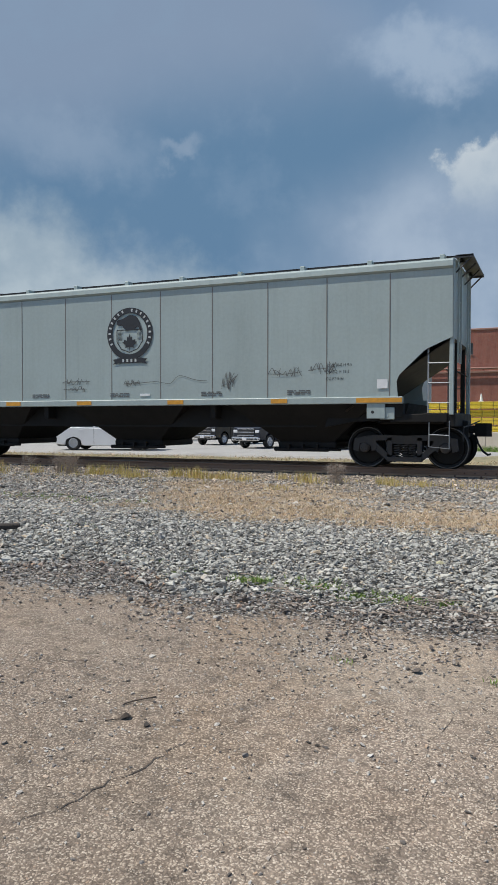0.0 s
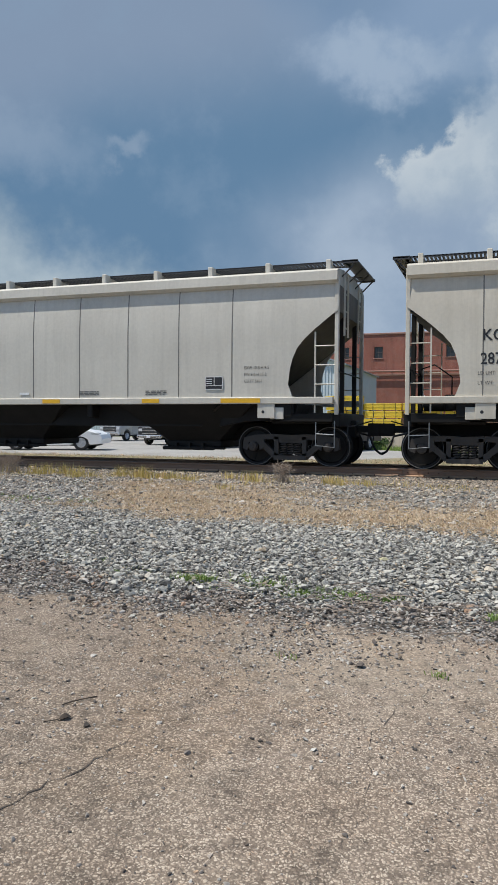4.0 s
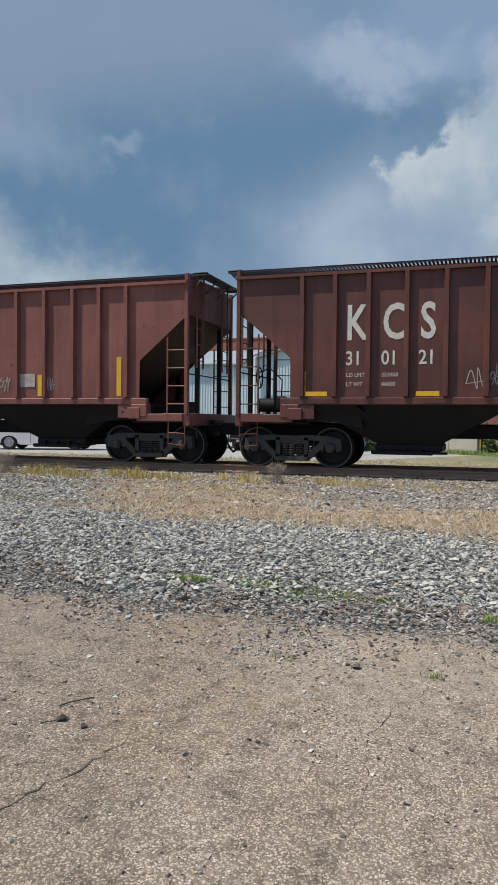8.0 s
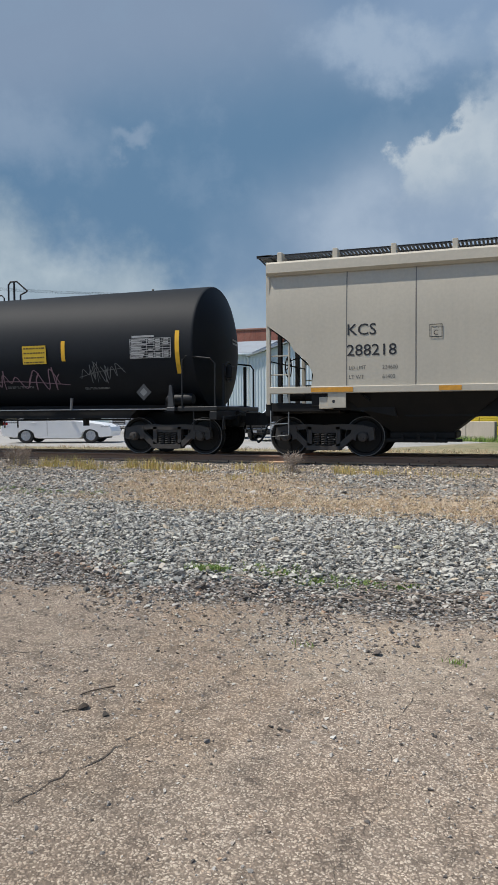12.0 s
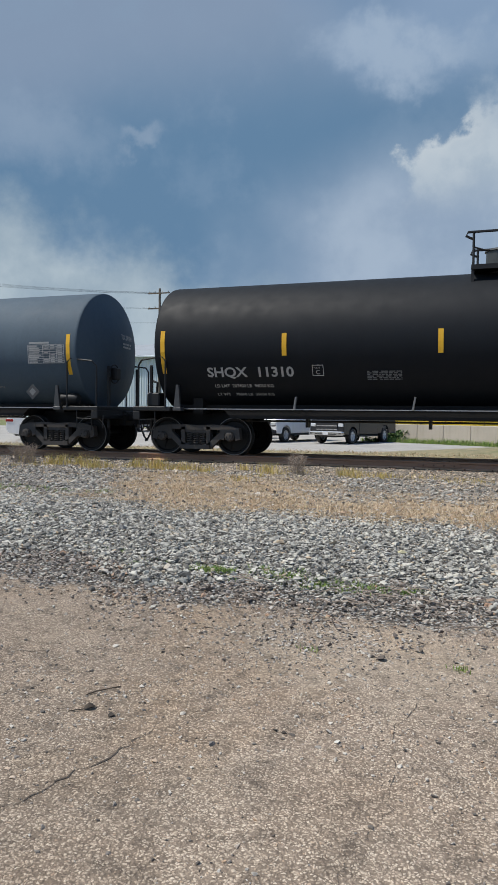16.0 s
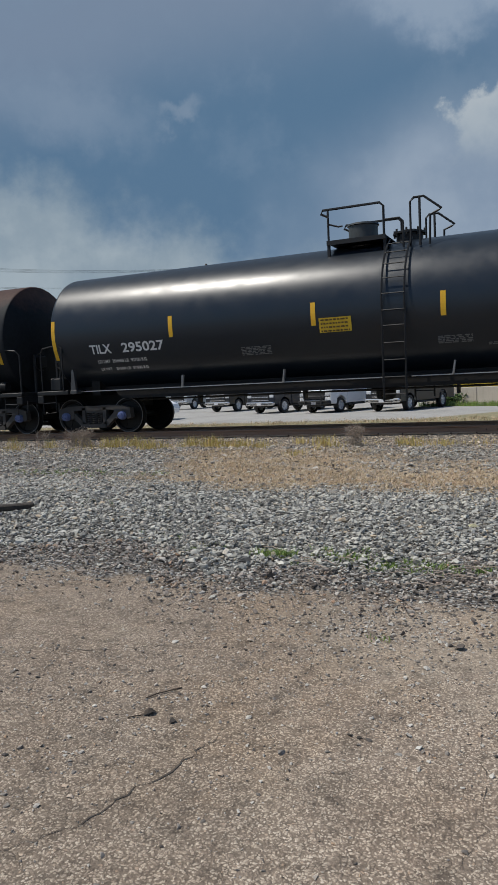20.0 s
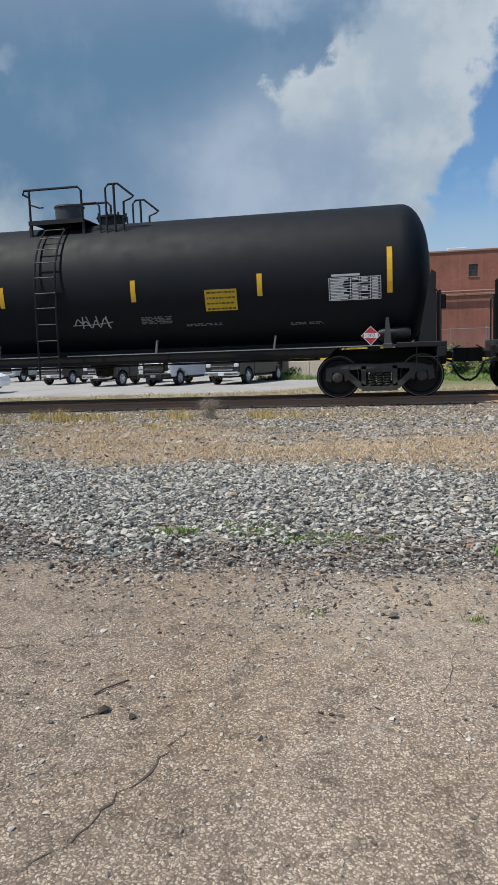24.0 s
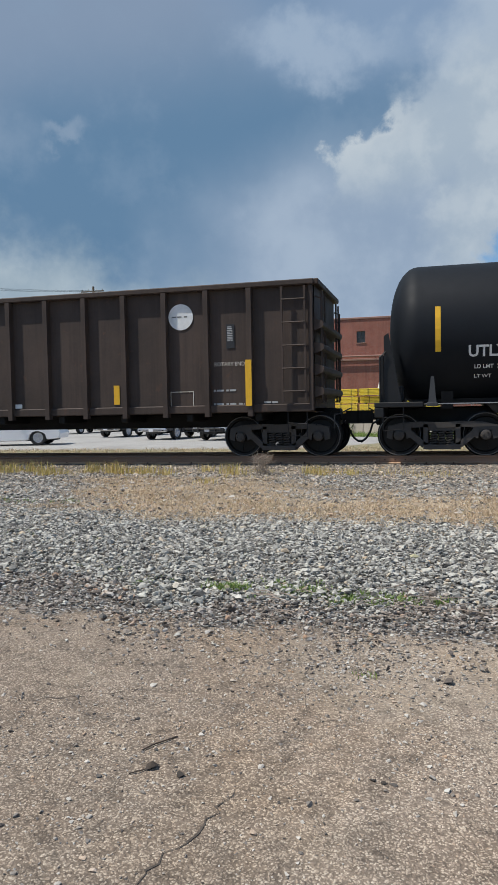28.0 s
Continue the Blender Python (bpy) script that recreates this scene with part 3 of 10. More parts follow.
def covered_hopper(style, length, paint, label, roof=None, posts=True, frame_paint=None, floor_paint=None, seam=0.0, shift=None, seams=None):
    st = STYLES[style]
    half, e, top = length / 2, length / 2 - (0.74 if style in ROUND else 0.62), st["top"]
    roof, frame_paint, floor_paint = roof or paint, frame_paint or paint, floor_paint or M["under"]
    side_y = 1.58 if not st["ribs"] else 1.50
    car = new("hopper_car")
    tagged(car, label, "rail car", "cars of the train")
    wheels = []

    def ys(z):
        return side_y - st["bulge"] * max(0.0, (z - 2.9) / (top - 2.9)) ** 2

    def side(sign):
        def build(s):
            zs = sorted(set([1.56, top] + [z for _, z in st["cut"]] + list(np.linspace(1.6, top, 16))))
            cols = 13
            for z in zs:
                xe = e - set_back(style, z)
                for c in range(cols):
                    x = -xe + 2 * xe * c / (cols - 1)
                    s.v.append((x, sign * ys(z), z))
            for r in range(len(zs) - 1):
                for c in range(cols - 1):
                    a = r * cols + c
                    s.f.append((a, a + 1, a + cols + 1, a + cols))
        return build
    for sign in (-1, 1):
        put("side_sheet", shared(("side_sheet", style, length, sign), side(sign), True), paint, car)

    def ends(k):
        def build(s):
            zc = st["cut"][0][1]
            y = side_y - 0.02
            x = k * e
            s.add([(x, -y, zc), (x, y, zc), (x, y - st["bulge"], top - 0.012), (x, -y + st["bulge"], top - 0.012)], [(0, 1, 2, 3)])
        return build
    for k in (-1, 1):
        put("end_sheet", shared(("end_sheet", style, length, k), ends(k)), M["end_grime"] if style in ROUND else paint, car)

        # sloping underside; its dark colour includes the shadow it lies in
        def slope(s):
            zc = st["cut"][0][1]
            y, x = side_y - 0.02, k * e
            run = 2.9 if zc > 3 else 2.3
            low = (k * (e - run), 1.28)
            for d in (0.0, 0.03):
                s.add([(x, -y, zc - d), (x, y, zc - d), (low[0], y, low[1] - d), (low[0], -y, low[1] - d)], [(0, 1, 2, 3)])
        put("slope_sheet", shared(("slope", style, length, k), slope), M["slope_brown"] if style == "ribbed" else M["slope_grime_shade"], car)

        def pad(s):
            s.soft(k * (e - 1.6) - 0.2, k * (e - 1.6) + 0.2, -side_y - 0.03, -side_y + 0.0, 1.10, 1.419, 0.006)
        plate = put("jacking_plate", shared(("pad", style, length, k), pad), frame_paint, car)
        put("plate_hole", shared(("pad_hole", style, length, k), lambda s: s.lathe([(-side_y - 0.033, 0.0), (-side_y - 0.033, 0.035), (-side_y - 0.028, 0.035)], 12, (k * (e - 1.6) - 0.07, 0, 1.24))), M["black"], plate)

    if st["ribs"]:
        def ribshape(s):
            s.prism([(-0.065, 0.0), (0.065, 0.0), (0.045, -0.10), (-0.045, -0.10)], 1.6, top - 0.02, "z")
        for i in range(-9, 10):
            x = i * 0.807 if abs(i) < 8 else math.copysign(5.65 + 0.73 * (abs(i) - 7), i)
            for sign in (-1, 1):
                put("rib", shared(("rib", top), ribshape), paint, car, pose(x, sign * side_y, 0, 0, 0, 0 if sign < 0 else 180))

        def eave(s):
            s.prism([(-1.52, top - 0.02), (-1.60, top - 0.02), (-1.60, top + 0.05), (-1.0, top + 0.16), (0, top + 0.20), (1.0, top + 0.16), (1.60, top + 0.05), (1.60, top - 0.02), (1.52, top - 0.02)], -e, e, "x")
        part("roof", eave, roof, car)
    else:
        seam = seam or st["seams"]
        n = int((e - 0.9) / seam)

        def seamshape(s):
            zs = np.linspace(1.58, top - 0.01, 9)
            for a, b in zip(zs, zs[1:]):
                s.add([(-0.009, -ys(a) - 0.006, a), (0.009, -ys(a) - 0.006, a), (0.009, -ys(b) - 0.006, b), (-0.009, -ys(b) - 0.006, b),
                       (-0.016, -ys(a) + 0.005, a), (0.016, -ys(a) + 0.005, a), (0.016, -ys(b) + 0.005, b), (-0.016, -ys(b) + 0.005, b)],
                      [(0, 1, 2, 3), (0, 3, 7, 4), (1, 5, 6, 2)])
        off = shift if shift is not None else -0.425 if style in ROUND else -0.33
        for x in seams or [i * seam + off for i in range(-n - 1, n + 2)]:
            if abs(x) < e - 1.15:
                put("weld_seam", shared(("seam", style), seamshape), M["seam"], car, pose(x, 0, 0))

        def roofshape(s):
            f0, f1 = top + 0.03, top + (0.30 if style in ROUND else 0.21)
            yo = side_y + 0.05
            s.prism([(-side_y + 0.03, top - 0.01), (-yo + 0.03, f0), (-yo, f0 + 0.02), (-yo + 0.012, f1 - 0.05), (-yo + 0.07, f1), (-1.0, f1 + 0.07), (-0.5, f1 + 0.10), (0.5, f1 + 0.10), (1.0, f1 + 0.07),
                     (yo - 0.07, f1), (yo - 0.012, f1 - 0.05), (yo, f0 + 0.02), (yo - 0.03, f0), (side_y - 0.03, top - 0.01)], -e, e, "x")
        part("roof", roofshape, roof, car)

    rb = top + (0.54 if style in ROUND else 0.34 if style == "straight" else 0.27)
    low = top + (0.31 if style in ROUND else 0.22 if style == "straight" else 0.08)

    def hatch(s):
        s.soft(-e + 0.4, e - 0.4, -0.42, 0.42, low - 0.02, rb - 0.04, 0.06)
    part("hatch_covers", hatch, M["under"] if style != "ribbed" else roof, car)

    def board(sign):
        def build(s):
            a, b = sorted((sign * 0.62, sign * 1.18))
            for y in (a, b - 0.03):
                s.box(-e - 0.15, e + 0.15, y, y + 0.03, rb - 0.045, rb)
            x = -e - 0.1
            while x < e + 0.1:
                s.box(x, x + 0.048, a, b, rb - 0.03, rb - 0.004)
                x += 0.085
        return build
    for sign in (-1, 1):
        put("running_board", shared(("running_board", length, rb, sign), board(sign)), M["grating"], car)

    def endboard(s):
        s.box(e + 0.02, e + 0.36, -1.2, 1.2, rb - 0.03, rb - 0.005)
        for y in (-1.15, -0.4, 0.4, 1.15):
            s.tube([(e, y, rb - 0.35), (e + 0.33, y, rb - 0.03)], 0.018, 5)
        for y in (-1.2, 1.17):
            s.box(e, e + 0.36, y, y + 0.03, rb - 0.06, rb + 0.01)
    for k in (0, 180):
        put("end_running_board", shared(("end_board", length, rb), endboard), M["grating"], car, pose(0, 0, 0, 0, 0, k))
    if posts:
        def post(s):
            s.soft(-0.055, 0.055, -1.40, -1.16, low - 0.02, rb + 0.005, 0.01)
            s.prism([(-1.2, rb - 0.16), (-1.2, rb - 0.05), (-0.75, rb - 0.05)], -0.01, 0.01, "x")
        n = 6 if style in ROUND else 5
        for i in range(-n, n + 1):
            for k in (0, 180):
                put("board_bracket", shared(("bracket", style), post), roof, car, pose(i * (e - 0.25) / n, 0, 0, 0, 0, k))

    # side sill, end platforms, posts and ladders
    run = 0.08 if style in ("curved", "arched") else 1.02

    def sill(s):
        for sign in (-1, 1):
            s.soft(-e + run, e - run, *sorted((sign * (side_y - 0.08), sign * (side_y + 0.05))), 1.42, 1.57, 0.012)
    part("side_sill", sill, frame_paint, car)

    def end_frame(s):
        s.soft(e - 0.12, e + 0.06, -1.5, 1.5, 0.92, 1.22, 0.02)
        for sign in (-1, 1):
            s.soft(e - 1.3, e - 0.1, *sorted((sign * 1.42, sign * 1.54)), 1.02, 1.20, 0.015)
            s.soft(e - 1.45, e - 1.02, *sorted((sign * 1.30, sign * 1.56)), 1.12, 1.43, 0.02)
        s.soft(e - 0.62, e - 0.1, -1.54, 1.54, 1.185, 1.215, 0.01)
    for k in (0, 180):
        put("end_platform", shared(("end_frame", length), end_frame), M["under"] if style in ROUND or style == "straight" else frame_paint, car, pose(0, 0, 0, 0, 0, k))

    zc = st["cut"][0][1]

    def corner(s):
        s.soft(-0.045, 0.045, -0.05, 0.05, 1.18, top + 0.22, 0.01)
    lad = shared(("ladder", round(zc, 1)), ladder_shape(0.46, 1.22, zc - 0.45 if zc > 3 else 2.6, 0.42))
    top_lad = shared(("ladder_top", round(top, 1)), ladder_shape(0.40, zc - 0.5, top + 0.3, 0.38))
    for k in (0, 180):
        for sign in (-1, 1):
            m = pose(0, 0, 0, 0, 0, k)
            put("corner_post", shared(("corner", style), corner), frame_paint, car, m @ pose(e - 0.02, sign * 1.50, 0))
            put("side_ladder", lad, frame_paint if style != "straight" else M["galv"], car, m @ pose(e - 0.50, sign * 1.52, 0))
            put("end_ladder", top_lad, frame_paint, car, m @ pose(e + 0.05, sign * 1.05 + (0.4 if sign < 0 else 0), 0, 0, 0, -90 if sign > 0 else -90))
            put("sill_step", shared("stirrup", stirrup_shape), M["galv"] if style != "ribbed" else frame_paint, car, m @ pose(e - 0.48, sign * 1.50, 0))
            put("inner_post", shared(("inner", style), lambda s: s.soft(-0.05, 0.05, -0.05, 0.05, 1.2, zc - 0.05, 0.01)), M["under"], car, m @ pose(e - 0.06, sign * 0.75, 0))
        put("hand_rail", shared(("rail", style, length), lambda s: s.tube([(e - 0.05, -1.5, 2.15), (e - 0.05, 1.5, 2.15)], 0.016, 5)), M["under"], car, pose(0, 0, 0, 0, 0, k))
        put("jacking_pad", shared("pad", lambda s: s.soft(-0.16, 0.16, -0.02, 0.02, 1.08, 1.34, 0.01).lathe([(-0.026, 0.0), (-0.026, 0.04), (0.0, 0.04)], 12, (0, 0, 1.17))), frame_paint, car, pose(0, 0, 0, 0, 0, k) @ pose(e - 1.36 if k == 0 else e - 1.36, -1.56 if k == 0 else 1.56, 0))

    # bolster and slope sheet over each truck
    def bolster(s):
        s.prism([(e - 2.7, 1.43), (e - 0.95, 1.43), (e - 1.05, 1.07), (e - 2.2, 1.03), (e - 2.85, 0.90)], -1.28, 1.28)
    for k in (0, 180):
        put("body_bolster", shared(("bolster", style, length), bolster), M["under"], car, pose(0, 0, 0, 0, 0, k))

    # hopper bays and their outlet gates; most bays take the shade-darkened steel colour
    bay_x = (-5.0, 0.0, 5.0) if style != "ribbed" else (-4.9, 0.0, 4.9)
    bay_x = tuple(x * (e / 8.7) for x in bay_x)

    def bay(s):
        a, b, c, d = (2.25 if style == "ribbed" else 1.75), 0.66, side_y - 0.03, 0.85
        s.add([(-a, -c, 1.45), (a, -c, 1.45), (a, c, 1.45), (-a, c, 1.45), (-b, -d, 0.56), (b, -d, 0.56), (b, d, 0.56), (-b, d, 0.56)],
              [(0, 1, 5, 4), (1, 2, 6, 5), (2, 3, 7, 6), (3, 0, 4, 7), (4, 5, 6, 7)])

    def gate(s):
        s.soft(-0.72, 0.72, -0.86, 0.86, 0.40, 0.57, 0.03)
        s.soft(-0.80, 0.55, -0.95, -0.80, 0.33, 0.42, 0.02)
        s.tube([(0.55, -0.95, 0.38), (0.85, -0.95, 0.38)], 0.03, 6)
        for x in (-0.45, -0.1, 0.25):
            s.box(x, x + 0.05, -0.98, -0.86, 0.36, 0.5)
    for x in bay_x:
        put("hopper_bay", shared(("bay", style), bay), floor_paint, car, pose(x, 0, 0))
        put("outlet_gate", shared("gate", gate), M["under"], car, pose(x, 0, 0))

    def centre(s):
        if style == "ribbed":
            s.soft(-e, e, -0.34, 0.34, 0.70, 1.02, 0.03)
            s.tube([(-e + 2, -0.55, 0.72), (e - 2, -0.55, 0.70)], 0.02, 5)
        else:
            x = 5.0 * e / 8.7
            s.prism([(-x - 1.2, 1.43), (-x - 0.3, 0.90), (x + 0.3, 0.90), (x + 1.2, 1.43)], -1.15, 1.15)
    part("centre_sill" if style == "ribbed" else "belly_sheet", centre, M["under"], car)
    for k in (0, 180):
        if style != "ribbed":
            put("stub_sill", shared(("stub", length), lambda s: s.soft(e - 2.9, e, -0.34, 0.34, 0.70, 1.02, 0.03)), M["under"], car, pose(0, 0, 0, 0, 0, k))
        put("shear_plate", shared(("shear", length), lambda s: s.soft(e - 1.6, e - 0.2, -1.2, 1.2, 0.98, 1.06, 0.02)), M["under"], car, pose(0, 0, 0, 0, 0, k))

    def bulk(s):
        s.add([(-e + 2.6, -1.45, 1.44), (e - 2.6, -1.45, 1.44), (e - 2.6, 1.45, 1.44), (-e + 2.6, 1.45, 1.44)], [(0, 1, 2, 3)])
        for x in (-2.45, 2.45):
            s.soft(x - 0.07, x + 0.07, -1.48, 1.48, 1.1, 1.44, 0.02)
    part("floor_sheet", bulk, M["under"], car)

    def brake(s):
        s.lathe([(-0.3, 0.0), (-0.3, 0.16), (0.3, 0.16), (0.3, 0.0)], 14, (-e + 0.62, -0.9, 1.42), "x")
        s.soft(-e + 0.75, -e + 1.0, -1.15, -0.8, 1.28, 1.62, 0.03)
        s.tube([(-e + 0.3, -0.9, 1.42), (-e + 0.2, -0.4, 1.2), (-e + 0.9, 0.0, 1.15)], 0.02, 5)
        s.tube([(-e + 0.9, -1.0, 1.6), (-e + 0.9, -0.95, 2.0), (-e + 0.5, -0.6, 2.3), (-e + 0.2, -0.6, 2.2)], 0.016, 5)
    part("brake_gear", brake, M["under"], car, "", None, True)

    def bwheel(s):
        s.tube([(0, 0.26 * math.cos(a), 0.26 * math.sin(a)) for a in np.linspace(0, 2 * math.pi, 17)[:-1]], 0.018, 5, True)
        for k in range(4):
            a = k * math.pi / 2 + 0.4
            s.tube([(0, 0, 0), (0, 0.26 * math.cos(a), 0.26 * math.sin(a))], 0.012, 4)
    put("brake_wheel", shared("brake_wheel", bwheel), M["under"], car, pose(-e - 0.12, 0.55, 2.15))
    for k in (False, True):
        coupler(car, half, e, k)
    truck(car, half - st["trucks"], wheels)
    truck(car, -half + st["trucks"], wheels)
    return car, wheels, dict(e=e, y=-(side_y + (0.115 if st["ribs"] else 0.007)), yp=-(side_y + 0.008), ys=ys, sill=-(side_y + 0.052), half=half)


TANK_R, TANK_Z = 1.54, 2.63


def on_tank(z, lift=0.012, r=TANK_R):
    """y, z and tilt of a place on the near side of a tank of radius r at height z."""
    c = 1.09 + r
    a = math.asin(max(-0.98, min(0.98, (z - c) / r)))
    return -(r + lift) * math.cos(a), c + (r + lift) * math.sin(a), math.degrees(a)


def tank_car(length, paint, label, dome=0.35, mirrored=False, round_head=False, cap=None, ladder=None, r=TANK_R, ends=""):
    TANK_R, TANK_Z = r, 1.09 + r
    half = length / 2
    tank, trucks = (7.87, 6.76) if round_head else (8.6, 7.38) if ends == "long" else (8.33, 7.10)
    e = min(tank + 0.16, half - 0.34)
    car = new("tank_car")
    tagged(car, label, "rail car", "cars of the train")
    wheels = []
    depth = 0.62 if round_head else 0.35

    def shell(s):
        if round_head:
            rings = [(-tank + depth * (1 - math.cos(radians(a))), TANK_R * math.sin(radians(a)) ** 0.8) for a in np.linspace(0, 90, 12)]
        else:
            # dished head with a tight knuckle where it meets the barrel
            rings = [(-tank + depth * k * k, TANK_R * k) for k in np.linspace(0, 0.975, 9)]
            rings += [(-tank + depth * 0.965, TANK_R * 0.988), (-tank + depth + 0.01, TANK_R * 0.997), (-tank + depth + 0.04, TANK_R)]
        rings += [(x, TANK_R) for x in np.linspace(-tank + depth + 0.06, tank - depth - 0.06, 9)]
        rings += [(-x, y) for x, y in reversed(rings[:12])]
        s.lathe(rings, 64, (0, 0, TANK_Z), "x")
    put("tank_shell", shared(("tank", tank, depth, r), shell, True), paint, car)

    def band(s):
        n = 48
        for x0, x1, r0, r1 in ((-0.018, 0.018, TANK_R - 0.01, TANK_R + 0.006),):
            s.lathe([(x0, r0), (x0, r1), (x1, r1), (x1, r0)], n, (0, 0, TANK_Z), "x")
    for x in () if r > 1.5 else (-tank + depth + 0.6, -3.9, -1.25, 1.35, 3.9, tank - depth - 0.6):
        put("jacket_band", shared(("band", r), band, True), paint, car, pose(x, 0, 0))

    # edge of the jacket and running sill
    def sillshape(s):
        for sign in (-1, 1):
            s.box(-tank + 0.45, tank - 0.45, *sorted((sign * 1.22, sign * 1.27)), 1.102, 1.122)
    part("sill_edge", sillshape, M["edge"], car)

    def under(s):
        s.prism([(-tank + 2.0, 1.098), (-tank + 2.2, 0.89), (tank - 2.2, 0.89), (tank - 2.0, 1.098)], -1.18, 1.18)
        s.prism([(-tank + 0.4, 1.22), (-tank + 0.55, 1.1), (tank - 0.55, 1.1), (tank - 0.4, 1.22)], -0.72, 0.72)
        s.soft(-e, -tank + 2.2, -0.35, 0.35, 0.66, 1.05, 0.03)
        s.soft(tank - 2.2, e, -0.35, 0.35, 0.66, 1.05, 0.03)
    part("underframe", under, M["under"], car)

    def piping(s):
        s.tube([(-tank + 2.4, -0.75, 0.84), (tank - 2.4, -0.75, 0.86)], 0.025, 6)
        s.tube([(-tank + 2.4, -0.55, 0.92), (tank - 3.4, -0.55, 0.90)], 0.02, 6)
        for x in (-4.4, -1.6, 1.9, 4.6):
            s.box(x - 0.03, x + 0.03, -0.80, -0.6, 0.70, 1.0)
    part("brake_piping", piping, M["iron"], car)

    def outlet(s):
        s.lathe([(1.05, 0.55), (0.92, 0.42), (0.80, 0.24), (0.62, 0.22), (0.58, 0.0)], 16, (0.15, 0, 0), "z")
        s.tube([(0.15, -0.2, 0.72), (0.15, -0.5, 0.70)], 0.03, 6)
    part("bottom_outlet", outlet, M["iron"], car, "", None, True)

    def bracket(s):
        s.add([(-0.04, -1.36, 1.12), (0.0, -1.36, 1.12), (0.05, -1.42, 1.40), (0.02, -1.42, 1.40), (-0.04, -1.30, 1.12), (0.0, -1.30, 1.12), (0.05, -1.33, 1.40), (0.02, -1.33, 1.40)],
              [(0, 1, 2, 3), (4, 7, 6, 5), (0, 3, 7, 4), (1, 5, 6, 2), (3, 2, 6, 7)])
    for x in (-4.55, -1.9, 1.9, 4.55):
        put("jacket_bracket", shared("bracket_t", bracket), M["edge"], car, pose(x, 0.05, 0))

    # end decks with their posts and rails
    def deck(s):
        s.soft(tank - 0.75, e + 0.1, -1.5, 1.5, 1.05, 1.16, 0.015)
        s.soft(e - 0.1, e + 0.1, -1.5, 1.5, 0.84, 1.06, 0.02)
    def deck_post(s):
        s.soft(-0.035, 0.035, -0.035, 0.035, 0.6, 2.2, 0.01)
    def loop(s, sign):
        s.tube([(tank - 0.62, sign * 1.5, 1.15), (tank - 0.62, sign * 1.5, 2.25), (tank - 0.52, sign * 1.5, 2.35), (e - 0.1, sign * 1.42, 2.28), (e, sign * 1.38, 2.16), (e, sign * 1.38, 1.15)], 0.022, 6)
    def upright(s, sign):
        """A tall tapered plate that stands at the end of the deck beside the head."""
        s.prism([(tank - 0.30, 1.15), (tank + 0.06, 1.15), (tank + 0.06, 2.55), (tank - 0.04, 2.62)], *sorted((sign * 1.30, sign * 1.36)))
        s.tube([(e - 0.02, sign * 1.42, 1.15), (e - 0.02, sign * 1.42, 2.12), (e - 0.14, sign * 1.40, 2.22), (tank + 0.05, sign * 1.36, 2.22)], 0.02, 6)
    for k in (0, 180):
        m = pose(0, 0, 0, 0, 0, k)
        put("end_deck", shared(("deck", length, tank), deck), M["iron"], car, m)
        for sign in (-1, 1):
            if round_head:
                put("end_plate", shared(("end_plate", length, sign, tank), lambda s: upright(s, sign)), M["iron"], car, m)
            else:
                put("hand_rail", shared(("loop", length, sign, tank), lambda s: loop(s, sign)), M["iron"], car, m)
            put("deck_post", shared("deck_post", deck_post), M["iron"], car, m @ pose(e - 0.02, sign * 0.75, 0))
            put("sill_step", shared("stirrup", stirrup_shape), M["iron"], car, m @ pose(e - 0.5, sign * 1.48, 0.1))
        def bolster_web(s):
            s.prism([(tank - 1.01, 1.10), (tank - 0.84, 1.10), (tank - 0.90, 1.68), (tank - 0.96, 1.68)], -1.50, -1.42)
            s.soft(tank - 1.03, tank - 0.82, -1.51, -1.30, 1.06, 1.15, 0.01)
        put("jacking_bracket", shared(("web", length, tank), bolster_web), M["truckgrey"], car, pose(0, 0, 0) if k == 0 else Matrix.Scale(-1, 4, (1, 0, 0)))
        def saddle(s):
            s.prism([(-0.92, 1.38), (-0.92, 1.0), (0.92, 1.0), (0.92, 1.38), (0.6, 1.22), (0, 1.12), (-0.6, 1.22)], tank - 1.35, tank - 1.1, "x")
        put("saddle", shared(("saddle", length, tank), saddle), M["under"], car, m)

    # top platform, manway, valve housing, rails
    c = dome
    k = -1 if mirrored else 1
    top = TANK_Z + TANK_R

    def walkway(s):
        a, b = sorted((c + k * 1.22, c - k * 0.12))
        s.box(a, b, -0.95, 0.95, top + 0.0, top + 0.035)
        for y in (-0.96, 0.92):
            s.box(a, b, y, y + 0.04, top - 0.05, top + 0.05)
        for x in (a, b - 0.06):
            s.box(x, x + 0.06, -0.92, -0.86, top - 0.34, top)
            s.box(x, x + 0.06, 0.86, 0.92, top - 0.34, top)
    part("top_platform", walkway, M["iron"], car)

    def housing(s):
        x = c + k * 0.62
        s.lathe([(top - 0.05, 0.34), (top + 0.46, 0.34), (top + 0.47, 0.37), (top + 0.51, 0.36), (top + 0.53, 0.0)], 20, (x, 0, 0), "z")
    part("valve_housing", housing, M["iron_light"], car, "", None, True)

    def manway(s):
        x = c - k * 0.45
        s.lathe([(top - 0.05, 0.30), (top + 0.14, 0.30), (top + 0.15, 0.37), (top + 0.19, 0.37), (top + 0.24, 0.2), (top + 0.25, 0.0)], 18, (x, 0, 0), "z")
        if cap and dome < 0:
            s.lathe([(top, 0.05), (top + 0.2, 0.05), (top + 0.2, 0.09), (top + 0.3, 0.09), (top + 0.33, 0.0)], 10, (c - k * 1.55, 0, 0), "z")
    lid = part("manway", manway, M["iron"], car, "", None, True)
